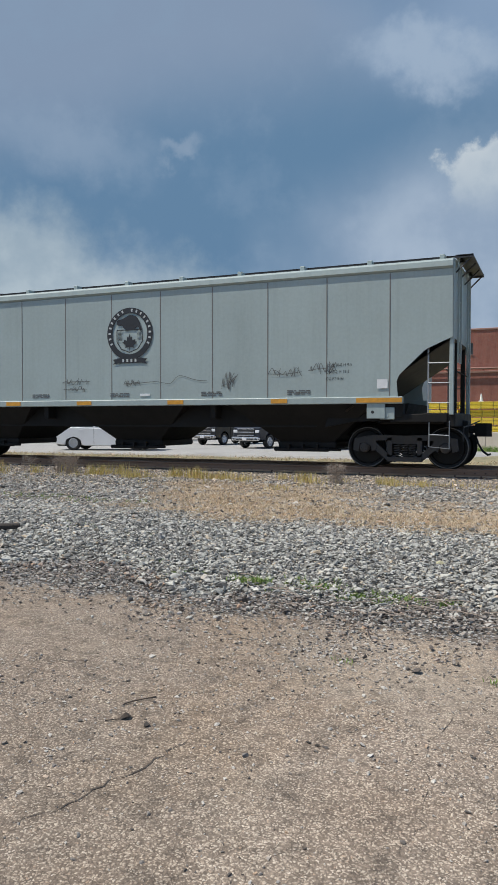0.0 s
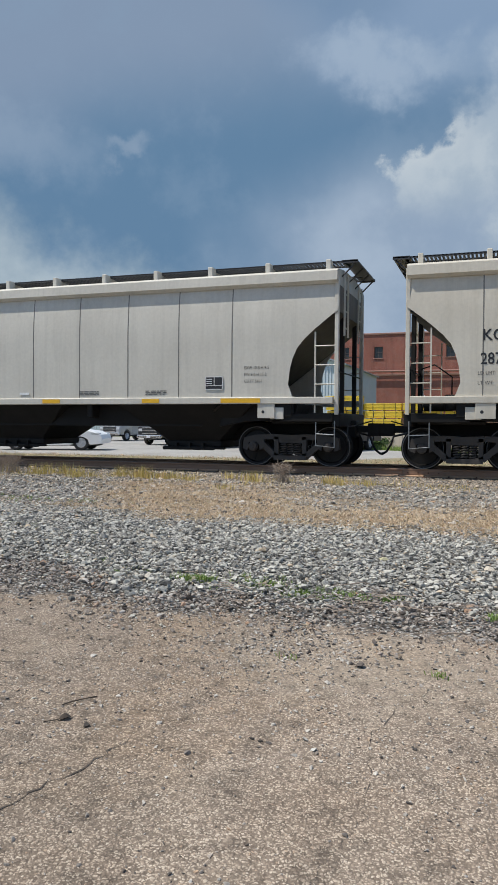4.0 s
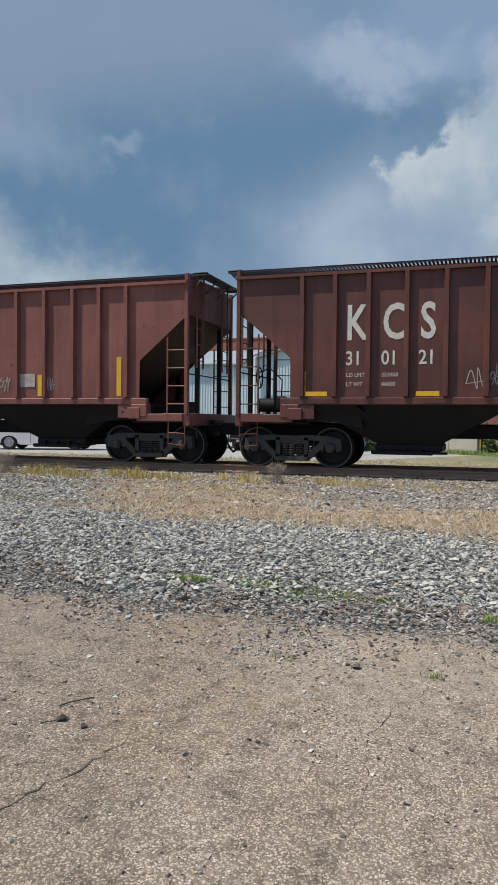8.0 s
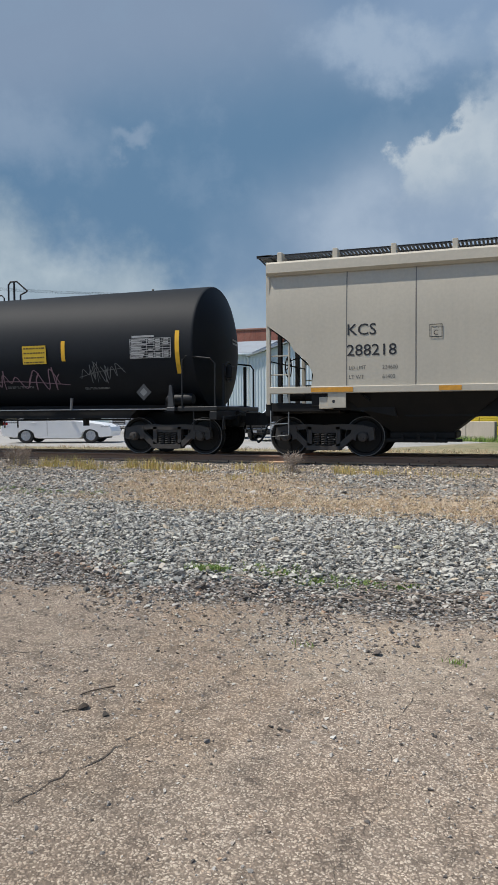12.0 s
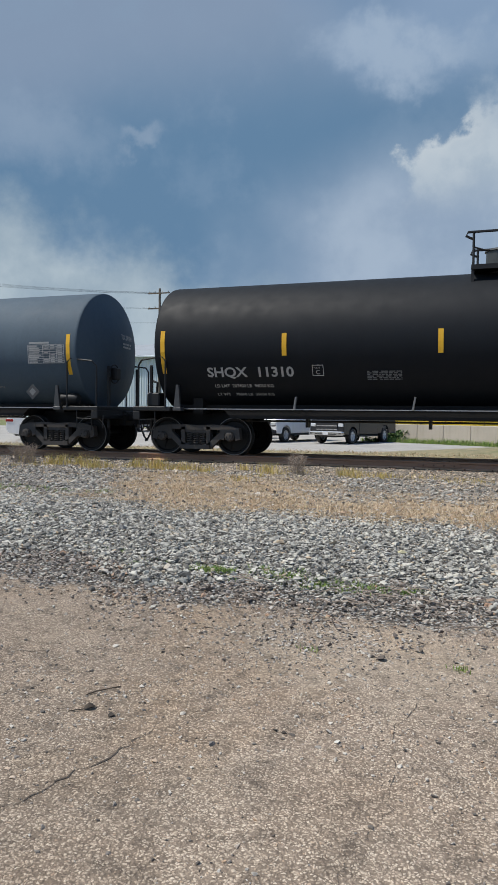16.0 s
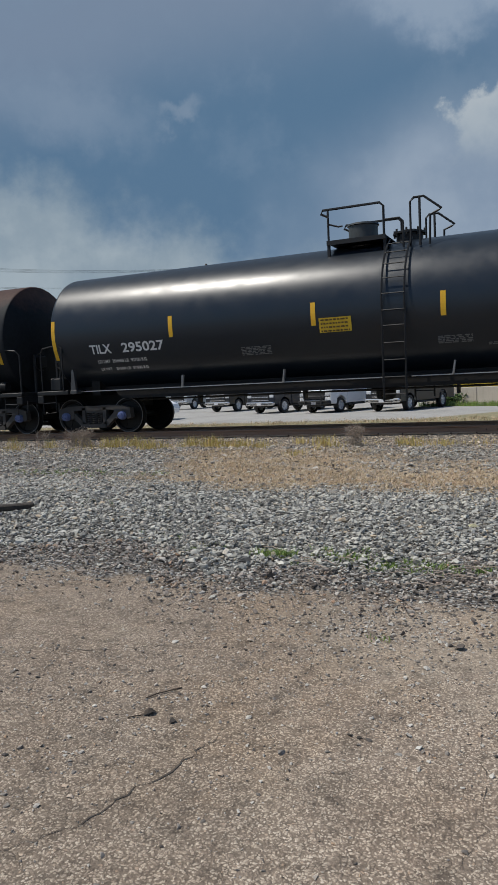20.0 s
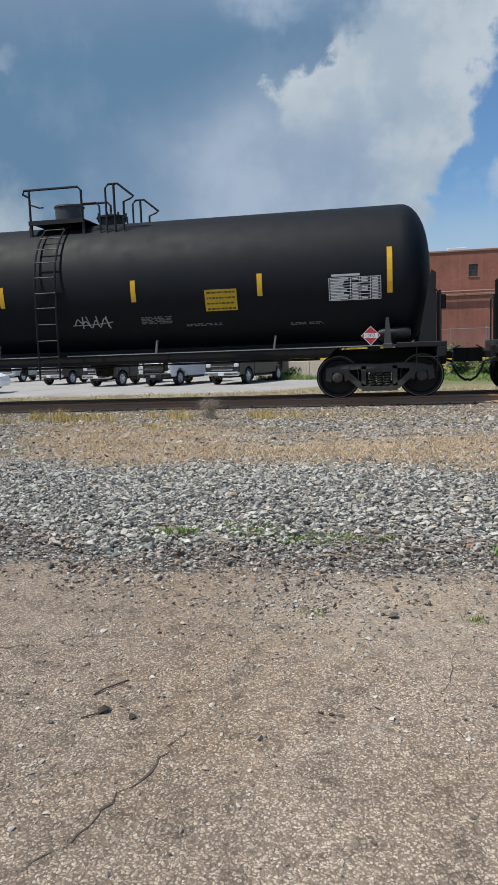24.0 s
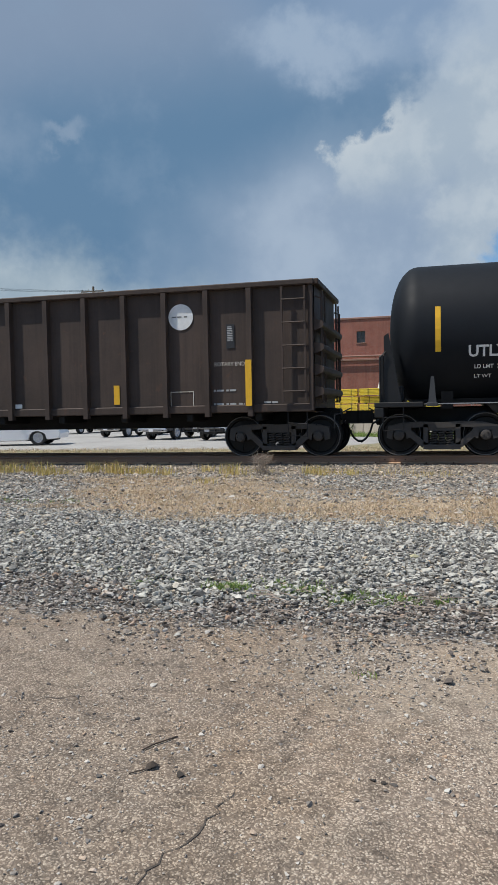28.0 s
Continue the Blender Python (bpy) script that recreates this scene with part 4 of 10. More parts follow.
    for j in range(8):
        a = j * math.pi / 4
        put("bolt", shared(("manway_bolt", r), lambda s: s.box(-0.02, 0.02, -0.02, 0.02, top + 0.1, top + 0.26)), M["iron"], lid, pose(c - k * 0.45 + 0.34 * math.cos(a), 0.34 * math.sin(a), 0))
    for y in (-0.92, 0.92):
        def rail(s, y=y):
            low = top - 0.28
            s.tube([(c + k * 1.18, y, top), (c + k * 1.18, y, top + 0.72)], 0.028, 6)
            s.tube([(c + k * 1.18, y, top + 0.58), (c + k * 1.34, y, top + 0.66), (c + k * 1.30, y, top + 0.74), (c - k * 0.0, y, top + 0.74), (c - k * 0.08, y, top + 0.66), (c - k * 0.08, y, top)], 0.028, 6)
            s.tube([(c + k * 1.18, y, top + 0.42), (c + k * 0.95, y, top + 0.34), (c + k * 0.85, y, top + 0.34)], 0.02, 6)
            s.tube([(c - k * 0.08, y, top + 0.36), (c - k * 0.42, y, top + 0.36), (c - k * 0.5, y, top + 0.28), (c - k * 0.5, y, low)], 0.022, 6)
            s.tube([(c - k * 0.66, y, low), (c - k * 0.66, y, top + 0.66), (c - k * 0.74, y, top + 0.74), (c - k * 0.95, y, top + 0.74), (c - k * 1.32, y, top + 0.44), (c - k * 1.24, y, top + 0.40), (c - k * 1.08, y, top + 0.34), (c - k * 1.06, y, low)], 0.026, 6)
            s.tube([(c - k * 0.86, y, low), (c - k * 0.86, y, top + 0.74)], 0.03, 6)
        part("platform_rail", rail, M["iron"], car)

    def lad(sign):
        def build(s):
            x0 = (ladder if ladder is not None else c - k * 0.12) - 0.24
            path = []
            for a in np.linspace(-8, 66, 9):
                r = TANK_R + 0.10
                path.append((sign * r * math.cos(radians(a)), TANK_Z + r * math.sin(radians(a))))
            path = [(sign * 1.66, 0.60), (sign * 1.66, 2.2)] + path
            for x in (x0, x0 + 0.48):
                s.tube([(x, y, z) for y, z in path], 0.024, 5)
            z = 0.75
            while z < 2.4:
                s.tube([(x0, sign * 1.66, z), (x0 + 0.48, sign * 1.66, z)], 0.013, 5)
                z += 0.36
            for a in range(-4, 66, 12):
                r = TANK_R + 0.11
                y, zz = sign * r * math.cos(radians(a)), TANK_Z + r * math.sin(radians(a))
                s.tube([(x0, y, zz), (x0 + 0.48, y, zz)], 0.013, 5)
            for x in (x0, x0 + 0.48):
                s.box(x - 0.02, x + 0.02, *sorted((sign * 1.25, sign * 1.66)), 1.1, 1.14)
        return build
    for sign in (-1, 1):
        part("side_ladder", lad(sign), M["iron"], car)

    def bwheel(s):
        s.tube([(0, 0.24 * math.cos(a), 0.24 * math.sin(a)) for a in np.linspace(0, 2 * math.pi, 17)[:-1]], 0.018, 5, True)
        s.soft(-0.05, 0.12, -0.12, 0.12, -0.15, 0.15, 0.02)
    put("brake_wheel", shared("brake_wheel_t", bwheel), M["iron"], car, pose(e + 0.03, -0.55, 2.0))

    def brakegear(s):
        s.lathe([(-0.35, 0.0), (-0.33, 0.12), (-0.25, 0.15), (0.25, 0.15), (0.33, 0.12), (0.35, 0.0)], 14, (e - 0.95, -1.2, 1.34), "x")
    part("brake_cylinder", brakegear, M["iron"], car, "", None, True)

    def valve(s):
        s.soft(-e + 0.15, -e + 0.5, -1.25, -0.9, 1.16, 1.5, 0.03)
        s.tube([(-e + 0.3, -1.0, 1.5), (-e + 0.3, -0.95, 1.75), (-e + 0.1, -0.8, 1.8)], 0.03, 6)
    part("control_valve", valve, M["iron"], car)
    for t in (False, True):
        coupler(car, half, e, t)
    truck(car, trucks, wheels, cap)
    truck(car, -trucks, wheels, cap)
    return car, wheels, dict(e=e, tank=tank, half=half, dome=c)


def tank_strips(car, info, xs, tall=(0,), r=TANK_R, mat="yellow", high=False, drop=0.0):
    """Upright reflective strips that follow the curve of the jacket."""
    def strip(z0, z1, w):
        def build(s):
            zs = np.linspace(z0, z1, 5)
            for a, b in zip(zs, zs[1:]):
                ya, za, _ = on_tank(a, 0.008, r)
                yb, zb, _ = on_tank(b, 0.008, r)
                s.add([(-w, ya, za), (w, ya, za), (w, yb, zb), (-w, yb, zb)], [(0, 1, 2, 3)])
        return build
    for i, x in enumerate(xs):
        z0, z1 = ((1.95, 2.95) if r > 1.5 and not high else (2.18, 3.10)) if i in tall else (2.32, 2.82) if not high else (2.24, 2.70)
        z0, z1 = z0 - drop, z1 - drop
        put("reflective_strip", shared(("strip", z0, r), strip(z0, z1, 0.055)), M[mat], car, pose(x, 0, 0))


def gondola_car(length, paint, label):
    half = length / 2
    e, y, z0, z1 = half - 0.78, 1.50, 0.98, 3.80
    car = new("gondola_car")
    tagged(car, label, "rail car", "cars of the train")
    wheels = []

    def side(sign):
        def build(s):
            s.box(-e, e, *sorted((sign * y, sign * (y - 0.04))), z0 + 0.1, z1)
        return build
    for sign in (-1, 1):
        part("side_sheet", side(sign), paint, car)
        part("top_chord", lambda s: s.soft(-e - 0.02, e + 0.02, *sorted((sign * (y - 0.05), sign * (y + 0.14))), z1 - 0.10, z1 + 0.02, 0.02), paint, car)
        part("side_sill", lambda s: s.soft(-e, e, *sorted((sign * (y - 0.02), sign * (y + 0.06))), z0 + 0.02, z0 + 0.20, 0.02), paint, car)

    def rib(s):
        s.prism([(-0.07, 0.0), (0.07, 0.0), (0.055, -0.14), (-0.055, -0.14)], z0 - 0.06, z1 - 0.1, "z")
    n = int((e - 0.6) / 0.985)
    for i in range(-n, n + 1):
        if i * 0.985 + 0.35 > e - 0.85:
            continue
        for k in (0, 180):
            put("rib", shared("gon_rib", rib), paint, car, pose(0, 0, 0, 0, 0, k) @ pose(i * 0.985 + 0.35, -y, 0))

    def end(s):
        s.box(e - 0.04, e, -y, y, z0, z1)
    def end_rib(s):
        s.prism([(e, -0.13), (e + 0.17, -0.07), (e + 0.20, -0.03), (e + 0.20, 0.05), (e + 0.16, 0.08), (e, 0.12)], -y - 0.02, y + 0.02)
    def end_chord(s):
        s.soft(e - 0.02, e + 0.12, -y - 0.1, y + 0.1, z1 - 0.1, z1 + 0.02, 0.02)
    def grab(s):
        s.tube([(e + 0.02, 0, 1.22), (e + 0.15, 0, 1.26), (e + 0.15, 0, 3.42), (e + 0.02, 0, 3.46)], 0.022, 6)
    for k in (0, 180):
        m = pose(0, 0, 0, 0, 0, k)
        put("end_wall", shared("gon_end", end), paint, car, m)
        put("end_chord", shared("gon_end_chord", end_chord), paint, car, m)
        for z in (1.43, 1.9, 2.37, 2.86):
            put("end_rib", shared("gon_end_rib", end_rib), paint, car, m @ pose(0, 0, z))
        for sign in (-1, 1):
            put("grab_iron", shared("gon_grab", grab), paint, car, m @ pose(0, sign * (y - 0.06), 0))
            put("corner_post", shared("gon_corner", lambda s: s.soft(-0.05, 0.05, -0.07, 0.07, z0 + 0.03, z1 - 0.1, 0.015)), paint, car, m @ pose(e - 0.06, sign * (y + 0.03), 0))
        for sign in (-1, 1):
            put("side_ladder", shared("gon_lad", ladder_shape(0.50, 1.2, 3.68, 0.49, 0.018, 0.045)), paint, car, pose(0, 0, 0, 0, 0, k) @ pose(e - 0.68, sign * (y + 0.13), 0))
            put("end_ladder", shared("gon_lad2", ladder_shape(0.40, 1.2, 3.6, 0.44)), paint, car, pose(0, 0, 0, 0, 0, k) @ pose(e + 0.14, sign * 1.1 + 0.2, 0, 0, 0, -90))
            put("sill_step", shared("stirrup", stirrup_shape), M["iron"], car, pose(0, 0, 0, 0, 0, k) @ pose(e - 0.6, sign * 1.5, 0))

    def floor(s):
        s.box(-e, e, -y, y, z0 + 0.02, z0 + 0.10)
        s.soft(-half + 0.6, half - 0.6, -0.34, 0.34, 0.66, 1.0, 0.03)
    part("underframe", floor, M["under"], car)
    for i in range(-4, 5):
        put("crossbearer", shared("gon_cross", lambda s: s.soft(-0.08, 0.08, -1.45, 1.45, 0.82, 1.0, 0.02)), M["under"], car, pose(i * 1.6, 0, 0))
    part("coal_load", lambda s: s.box(-e + 0.05, e - 0.05, -1.45, 1.45, 3.0, 3.2), M["coal"], car)
    for t in (False, True):
        coupler(car, half, half - 0.6, t)
    truck(car, half - 1.68, wheels)
    truck(car, -half + 1.68, wheels)
    return car, wheels, dict(e=e, y=-(y + 0.008), half=half)


M["seam"] = painted("grimy_weld_seam", (0.15, 0.14, 0.125), (0.24, 0.23, 0.205), 0.6, 0.6)
M["grating"] = plain("steel_grating", (0.06, 0.06, 0.062), 0.5, 0.4)
M["edge"] = plain("worn_bright_edge", (0.34, 0.34, 0.34), 0.45, 0.3)
M["truckgrey"] = plain("grey_bracket_steel", (0.045, 0.046, 0.048), 0.55)
M["iron_light"] = plain("dull_steel_housing", (0.05, 0.055, 0.055), 0.5, 0.2)
M["coal"] = plain("coal", (0.012, 0.012, 0.013), 0.6, 0, 0.5, 20)
M["blue_cap"] = plain("blue_painted_cap", (0.10, 0.13, 0.27), 0.5)

# ---- paint on the cars: stencils, signs, spray paint ----
def ribbon(s, pts, w, lift=0.0):
    """A flat painted stroke in the xy plane."""
    pts = [Vector((x, y, lift)) for x, y in pts]
    left, right = [], []
    for i, p in enumerate(pts):
        a, b = pts[max(i - 1, 0)], pts[min(i + 1, len(pts) - 1)]
        d = (b - a)
        d = d.normalized() if d.length > 1e-6 else Vector((1, 0, 0))
        n = Vector((-d.y, d.x, 0)) * w / 2
        left.append(p + n)
        right.append(p - n)
    k = len(pts)
    s.add(left + right, [(i, i + 1, k + i + 1, k + i) for i in range(k - 1)])


def curvy(pts, n=6):
    """Points on a smooth line through pts."""
    out = []
    p = [pts[0]] + list(pts) + [pts[-1]]
    for i in range(1, len(p) - 2):
        for j in range(n):
            t = j / n
            out.append(tuple(0.5 * (2 * p[i][c] + (p[i + 1][c] - p[i - 1][c]) * t + (2 * p[i - 1][c] - 5 * p[i][c] + 4 * p[i + 1][c] - p[i + 2][c]) * t * t
                                    + (3 * p[i][c] - p[i - 1][c] - 3 * p[i + 1][c] + p[i + 2][c]) * t ** 3) for c in (0, 1)))
    return out + [pts[-1]]


def scrawl(parent, x0, x1, z0, z1, m_of, paint, seed, letters=6, w=0.03, name="spray_tag"):
    """A quick spray-can signature that nobody could read: loops and slashes."""
    rnd = random.Random(seed)

    def build(s):
        width, h = x1 - x0, z1 - z0
        n = 2 * letters
        pts = []
        for i in range(n + 1):
            x = width * (i + rnd.uniform(-0.7, 0.7)) / n
            pts.append((x, h * (rnd.uniform(0.55, 1.05) if i % 2 else rnd.uniform(-0.05, 0.45))))
        ribbon(s, curvy(pts), w * 0.9, 0.0)
        for i in range(letters):
            x, lean = width * rnd.uniform(0.05, 0.95), rnd.uniform(-0.25, 0.45) * h
            ribbon(s, curvy([(x, h * rnd.uniform(-0.1, 0.3)), (x + lean * 0.3, h * 0.5), (x + lean, h * rnd.uniform(0.7, 1.15))]), w * rnd.uniform(0.6, 1.1), 0.001 * (i + 1))
        ribbon(s, curvy([(-0.03 * width, h * rnd.uniform(0.2, 0.5)), (width * 0.5, h * rnd.uniform(0.3, 0.6)), (width * 1.04, h * rnd.uniform(0.2, 0.7))]), w * 0.7, 0.001 * (letters + 1))
    return part(name, build, paint, parent, "", m_of(x0, z0))


def loop_tag(car, m, x0, x1, seed):
    """Hollow bubble letters sprayed in one thin black line, with a quick scribble over every third."""
    rnd = random.Random(seed)
    u, k = 0.0, 0
    while u < x1 - x0 - 0.3:
        rx, ry = rnd.uniform(0.28, 0.46), rnd.uniform(0.26, 0.36)
        ring = blob(u + rx, ry, rx, ry, 20, rnd.uniform(-0.25, 0.35), rnd.uniform(1.7, 2.4))
        part("spray_outline", lambda s: ribbon(s, ring + [ring[0]], 0.026), M["g_black"], car, "", m(x0, 1.62, 0.012 + 0.0006 * (k % 4)))
        curl = curvy([(u + rx * 0.5, ry * 1.5), (u + rx * 1.1, ry * 1.1), (u + rx * 0.8, ry * 0.6), (u + rx * 1.5, ry * 0.4)])
        part("spray_line", lambda s: ribbon(s, curl, 0.02), M["g_black"], car, "", m(x0, 1.62, 0.0146))
        if k % 3 == 1:
            for j in range(3):
                ray = [(u + rx + 0.06 * j, 2 * ry + 0.02), (u + rx * 1.1 + 0.12 * j, 2 * ry + rnd.uniform(0.12, 0.26))]
                part("spray_line", lambda s: ribbon(s, ray, 0.02), M["g_black"], car, "", m(x0, 1.62, 0.0146))
        u += rx * 1.5
        k += 1


def blob(cx, cy, rx, ry, n=22, lean=0.0, power=2.6):
    out = []
    for i in range(n):
        a = 2 * math.pi * i / n
        c, d = math.cos(a), math.sin(a)
        out.append((cx + rx * math.copysign(abs(c) ** (2 / power), c) + lean * d * ry, cy + ry * math.copysign(abs(d) ** (2 / power), d)))
    return out


def flat(s, poly, lift):
    s.add([(x, y, lift) for x, y in poly], [tuple(range(len(poly)))])


def side_pose(info):
    return lambda x, z, lift=0.012: pose(x, -(info["ys"](z) + lift), z, 90)


def sill_marks(car, info, spans, paint="orange"):
    for a, b in spans:
        side_plate(car, "reflector", a, b, 1.445, 1.545, info["sill"] - 0.001, M[paint])


def at_side(car, info, text, x, z, size, paint, wide=0.92, bold=0.0):
    return put("lettering", lettering(text, size, wide, bold), M[paint], car, pose(x, -(info["ys"](z + size * 0.3) + 0.007), z, 90))


def capacity_block(car, info, x, z, paint="black", lt=("LD LMT", "LT WT"), nums=("223200", "62800"), step=0.2, size=0.12):
    for i, (a, b) in enumerate(zip(lt, nums)):
        at_side(car, info, a, x, z - i * step, size, paint)
        at_side(car, info, b, x + 0.72, z - i * step, size, paint)


def consolidated_stencil(car, info, x, z, w=0.44, h=0.3, back="black", ink="white"):
    p = side_plate(car, "stencil_panel", x, x + w, z, z + h, -(info["ys"](z) + 0.012), M[back], "", 0.004)

    def build(s):
        t = 0.016
        s.box(0, w, -0.008, -0.005, 0, t).box(0, w, -0.008, -0.005, h - t, h).box(0, t, -0.008, -0.005, 0, h).box(w - t, w, -0.008, -0.005, 0, h)
        s.box(w * 0.5, w * 0.5 + 0.014, -0.008, -0.005, h * 0.3, h).box(0, w, -0.008, -0.005, h * 0.28, h * 0.28 + 0.012)
        for k in range(3):
            s.box(w * 0.08, w * 0.4, -0.008, -0.005, h * (0.45 + 0.16 * k), h * (0.45 + 0.16 * k) + 0.015)
    part("stencil_lines", build, M[ink], p)


def small_print(car, info, x, z, w, rows, paint="black", h=0.035, seed=1):
    bars(car, x, z, w, rows, h, -(info["ys"](z) + 0.006), M[paint], seed)


def octagon_sign(car, info, x0, x1, z0, z1):
    """A red railway sign with a white rim; its lettering is left as plain strokes."""
    w, h, c = x1 - x0, z1 - z0, 0.27

    def octa(k):
        a, b = w * k, h * k
        return [(a, c * h), (c * w, b), (w - c * w, b), (w - a, c * h), (w - a, h - c * h), (w - c * w, h - b), (c * w, h - b), (a, h - c * h)]
    m = side_pose(info)(x0, (z0 + z1) / 2) @ pose(0, (z0 - z1) / 2, 0)
    sign = part("railway_sign", lambda s: s.prism(octa(0.0), 0, 0.004, "z"), M["redpaint"], car, "red octagonal sign with a white rim", m)

    def rim(s):
        o, i = octa(0.03), octa(0.075)
        s.add([(x, y, 0.006) for x, y in o + i], [(j, (j + 1) % 8, 8 + (j + 1) % 8, 8 + j) for j in range(8)])
    part("rim", rim, M["white"], sign)

    def strokes(s):
        for r, (a, b, t) in enumerate(((0.20, 0.74, 0.16), (0.20, 0.52, 0.14), (0.16, 0.84, 0.17), (0.40, 0.80, 0.10))):
            y = h * (0.70 - 0.185 * r)
            u = a * w
            rnd = random.Random(r)
            while u < b * w:
                d = rnd.uniform(0.07, 0.11) * w
                s.box(u, u + d * 0.72, y, y + t * h * (1.25 if u == a * w and r < 3 else 0.8), 0.004, 0.007)
                u += d
        ribbon(s, curvy([(0.56 * w, 0.44 * h), (0.68 * w, 0.62 * h), (0.80 * w, 0.64 * h), (0.72 * w, 0.5 * h)]), 0.03, 0.0075)
        ribbon(s, curvy([(0.25 * w, 0.12 * h), (0.5 * w, 0.10 * h), (0.85 * w, 0.17 * h)]), 0.03, 0.0075)
    part("lettering_strokes", strokes, M["white"], sign)


def round_crest(car, info, x0, x1, z0, z1, ring="black", field=None):
    """A round black crest: ring, beast, shield with a leaf, scroll."""
    w, h = x1 - x0, z1 - z0
    m = side_pose(info)(x0, (z0 + z1) / 2) @ pose(0, (z0 - z1) / 2, 0)
    cx, cy, r = w / 2, h * 0.54, w / 2

    def ringshape(s):
        n = 40
        o = [(cx + r * math.cos(2 * math.pi * i / n), cy + r * 0.98 * math.sin(2 * math.pi * i / n)) for i in range(n)]
        i_ = [(cx + r * 0.77 * math.cos(2 * math.pi * i / n), cy + r * 0.77 * math.sin(2 * math.pi * i / n)) for i in range(n)]
        s.add([(x, y, 0.004) for x, y in o + i_], [(j, (j + 1) % n, n + (j + 1) % n, n + j) for j in range(n)])
        s.box(w * 0.22, w * 0.78, 0.02 * h, 0.11 * h, 0.005, 0.009)
        s.prism([(w * 0.12, 0), (w * 0.25, 0.02 * h), (w * 0.25, 0.1 * h), (w * 0.12, 0.09 * h), (w * 0.17, 0.045 * h)], 0.004, 0.008, "z")
        s.prism([(w * 0.88, 0), (w * 0.75, 0.02 * h), (w * 0.75, 0.1 * h), (w * 0.88, 0.09 * h), (w * 0.83, 0.045 * h)], 0.004, 0.008, "z")
    crest = part("round_crest", ringshape, M[ring], car, "black round crest with a beast, shield and leaf", m)

    def field_shape(s):
        flat(s, blob(cx, cy, r * 0.77, r * 0.77, 32, 0, 2.0), 0.003)
    if field:
        part("field", field_shape, M[field], crest)

    def beast(s):
        flat(s, curvy([(cx - 0.28 * w, cy + 0.16 * h), (cx - 0.27 * w, cy + 0.24 * h), (cx - 0.15 * w, cy + 0.27 * h), (cx + 0.0 * w, cy + 0.33 * h), (cx + 0.14 * w, cy + 0.30 * h), (cx + 0.22 * w, cy + 0.2 * h), (cx + 0.26 * w, cy + 0.02 * h),
                       (cx + 0.18 * w, cy + 0.12 * h), (cx + 0.1 * w, cy + 0.08 * h), (cx - 0.1 * w, cy + 0.08 * h), (cx - 0.16 * w, cy + 0.15 * h)], 4), 0.007)
        lx, ly, k = cx, cy - 0.17 * h, w * 0.17
        leaf = [(0, -1.0), (0.06, -0.4), (0.6, -0.5), (0.5, -0.25), (0.95, 0.15), (0.7, 0.2), (0.75, 0.45), (0.4, 0.3), (0.3, 0.75), (0.15, 0.65), (0, 1.05)]
        leaf = leaf + [(-x, y) for x, y in reversed(leaf[1:-1])]
        flat(s, [(lx + x * k, ly + y * k) for x, y in leaf], 0.007)
        for i in range(9):
            y = cy + 0.06 * h - i * 0.022 * h
            s.box(cx - 0.26 * w, cx - 0.17 * w, y, y + 0.006 * h, 0.005, 0.007)
            s.box(cx + 0.17 * w, cx + 0.26 * w, y, y + 0.006 * h, 0.005, 0.007)
        ribbon(s, [(cx - 0.28 * w, cy + 0.07 * h), (cx + 0.28 * w, cy + 0.07 * h), (cx + 0.28 * w, cy - 0.14 * h), (cx + 0.18 * w, cy - 0.27 * h), (cx, cy - 0.33 * h), (cx - 0.18 * w, cy - 0.27 * h), (cx - 0.28 * w, cy - 0.14 * h), (cx - 0.28 * w, cy + 0.07 * h)], 0.025, 0.006)
    part("crest_figures", beast, M[ring], crest)

    def marks(s):
        for i in range(18):
            a = radians(205 - i * 13.5)
            q = Matrix.Translation((cx + r * 0.885 * math.cos(a), cy + r * 0.885 * math.sin(a), 0)) @ Matrix.Rotation(a - math.pi / 2, 4, "Z")
            if i not in (8,):
                s.box(-0.022, 0.022, -0.035, 0.035, 0.006, 0.008, q)
        for i in range(4):
            s.box(w * (0.34 + 0.09 * i), w * (0.38 + 0.09 * i), 0.04 * h, 0.09 * h, 0.009, 0.011)
    part("crest_marks", marks, M["stencil_pale"], crest)


M["stencil_pale"] = plain("pale_grey_ink", (0.46, 0.48, 0.46), 0.6)
for _n, _c in (("g_red", (0.50, 0.07, 0.03)), ("g_blue", (0.03, 0.16, 0.46)), ("g_green", (0.03, 0.20, 0.08)), ("g_lime", (0.30, 0.40, 0.17)), ("g_white", (0.62, 0.63, 0.62)), ("g_lilac", (0.50, 0.45, 0.62)),
               ("g_cyan", (0.25, 0.58, 0.66)), ("g_yellow", (0.70, 0.55, 0.05)), ("g_teal", (0.17, 0.38, 0.36)), ("g_orange", (0.58, 0.33, 0.08)), ("g_violet", (0.10, 0.10, 0.26)), ("g_steel", (0.27, 0.29, 0.36)),
               ("g_navy", (0.05, 0.07, 0.22)), ("g_sage", (0.30, 0.34, 0.25)), ("g_ash", (0.27, 0.285, 0.315)), ("g_slate", (0.10, 0.11, 0.19)), ("g_moss", (0.13, 0.24, 0.13)), ("g_black", (0.02, 0.02, 0.02)), ("g_chalk", (0.40, 0.34, 0.29)), ("g_silver", (0.32, 0.33, 0.33)), ("g_pink", (0.24, 0.15, 0.19)), ("g_mint", (0.12, 0.42, 0.32)), ("g_cream", (0.45, 0.40, 0.30))):
    M[_n] = plain("spray_" + _n[2:], _c, 0.5, 0, 0.12, 5)


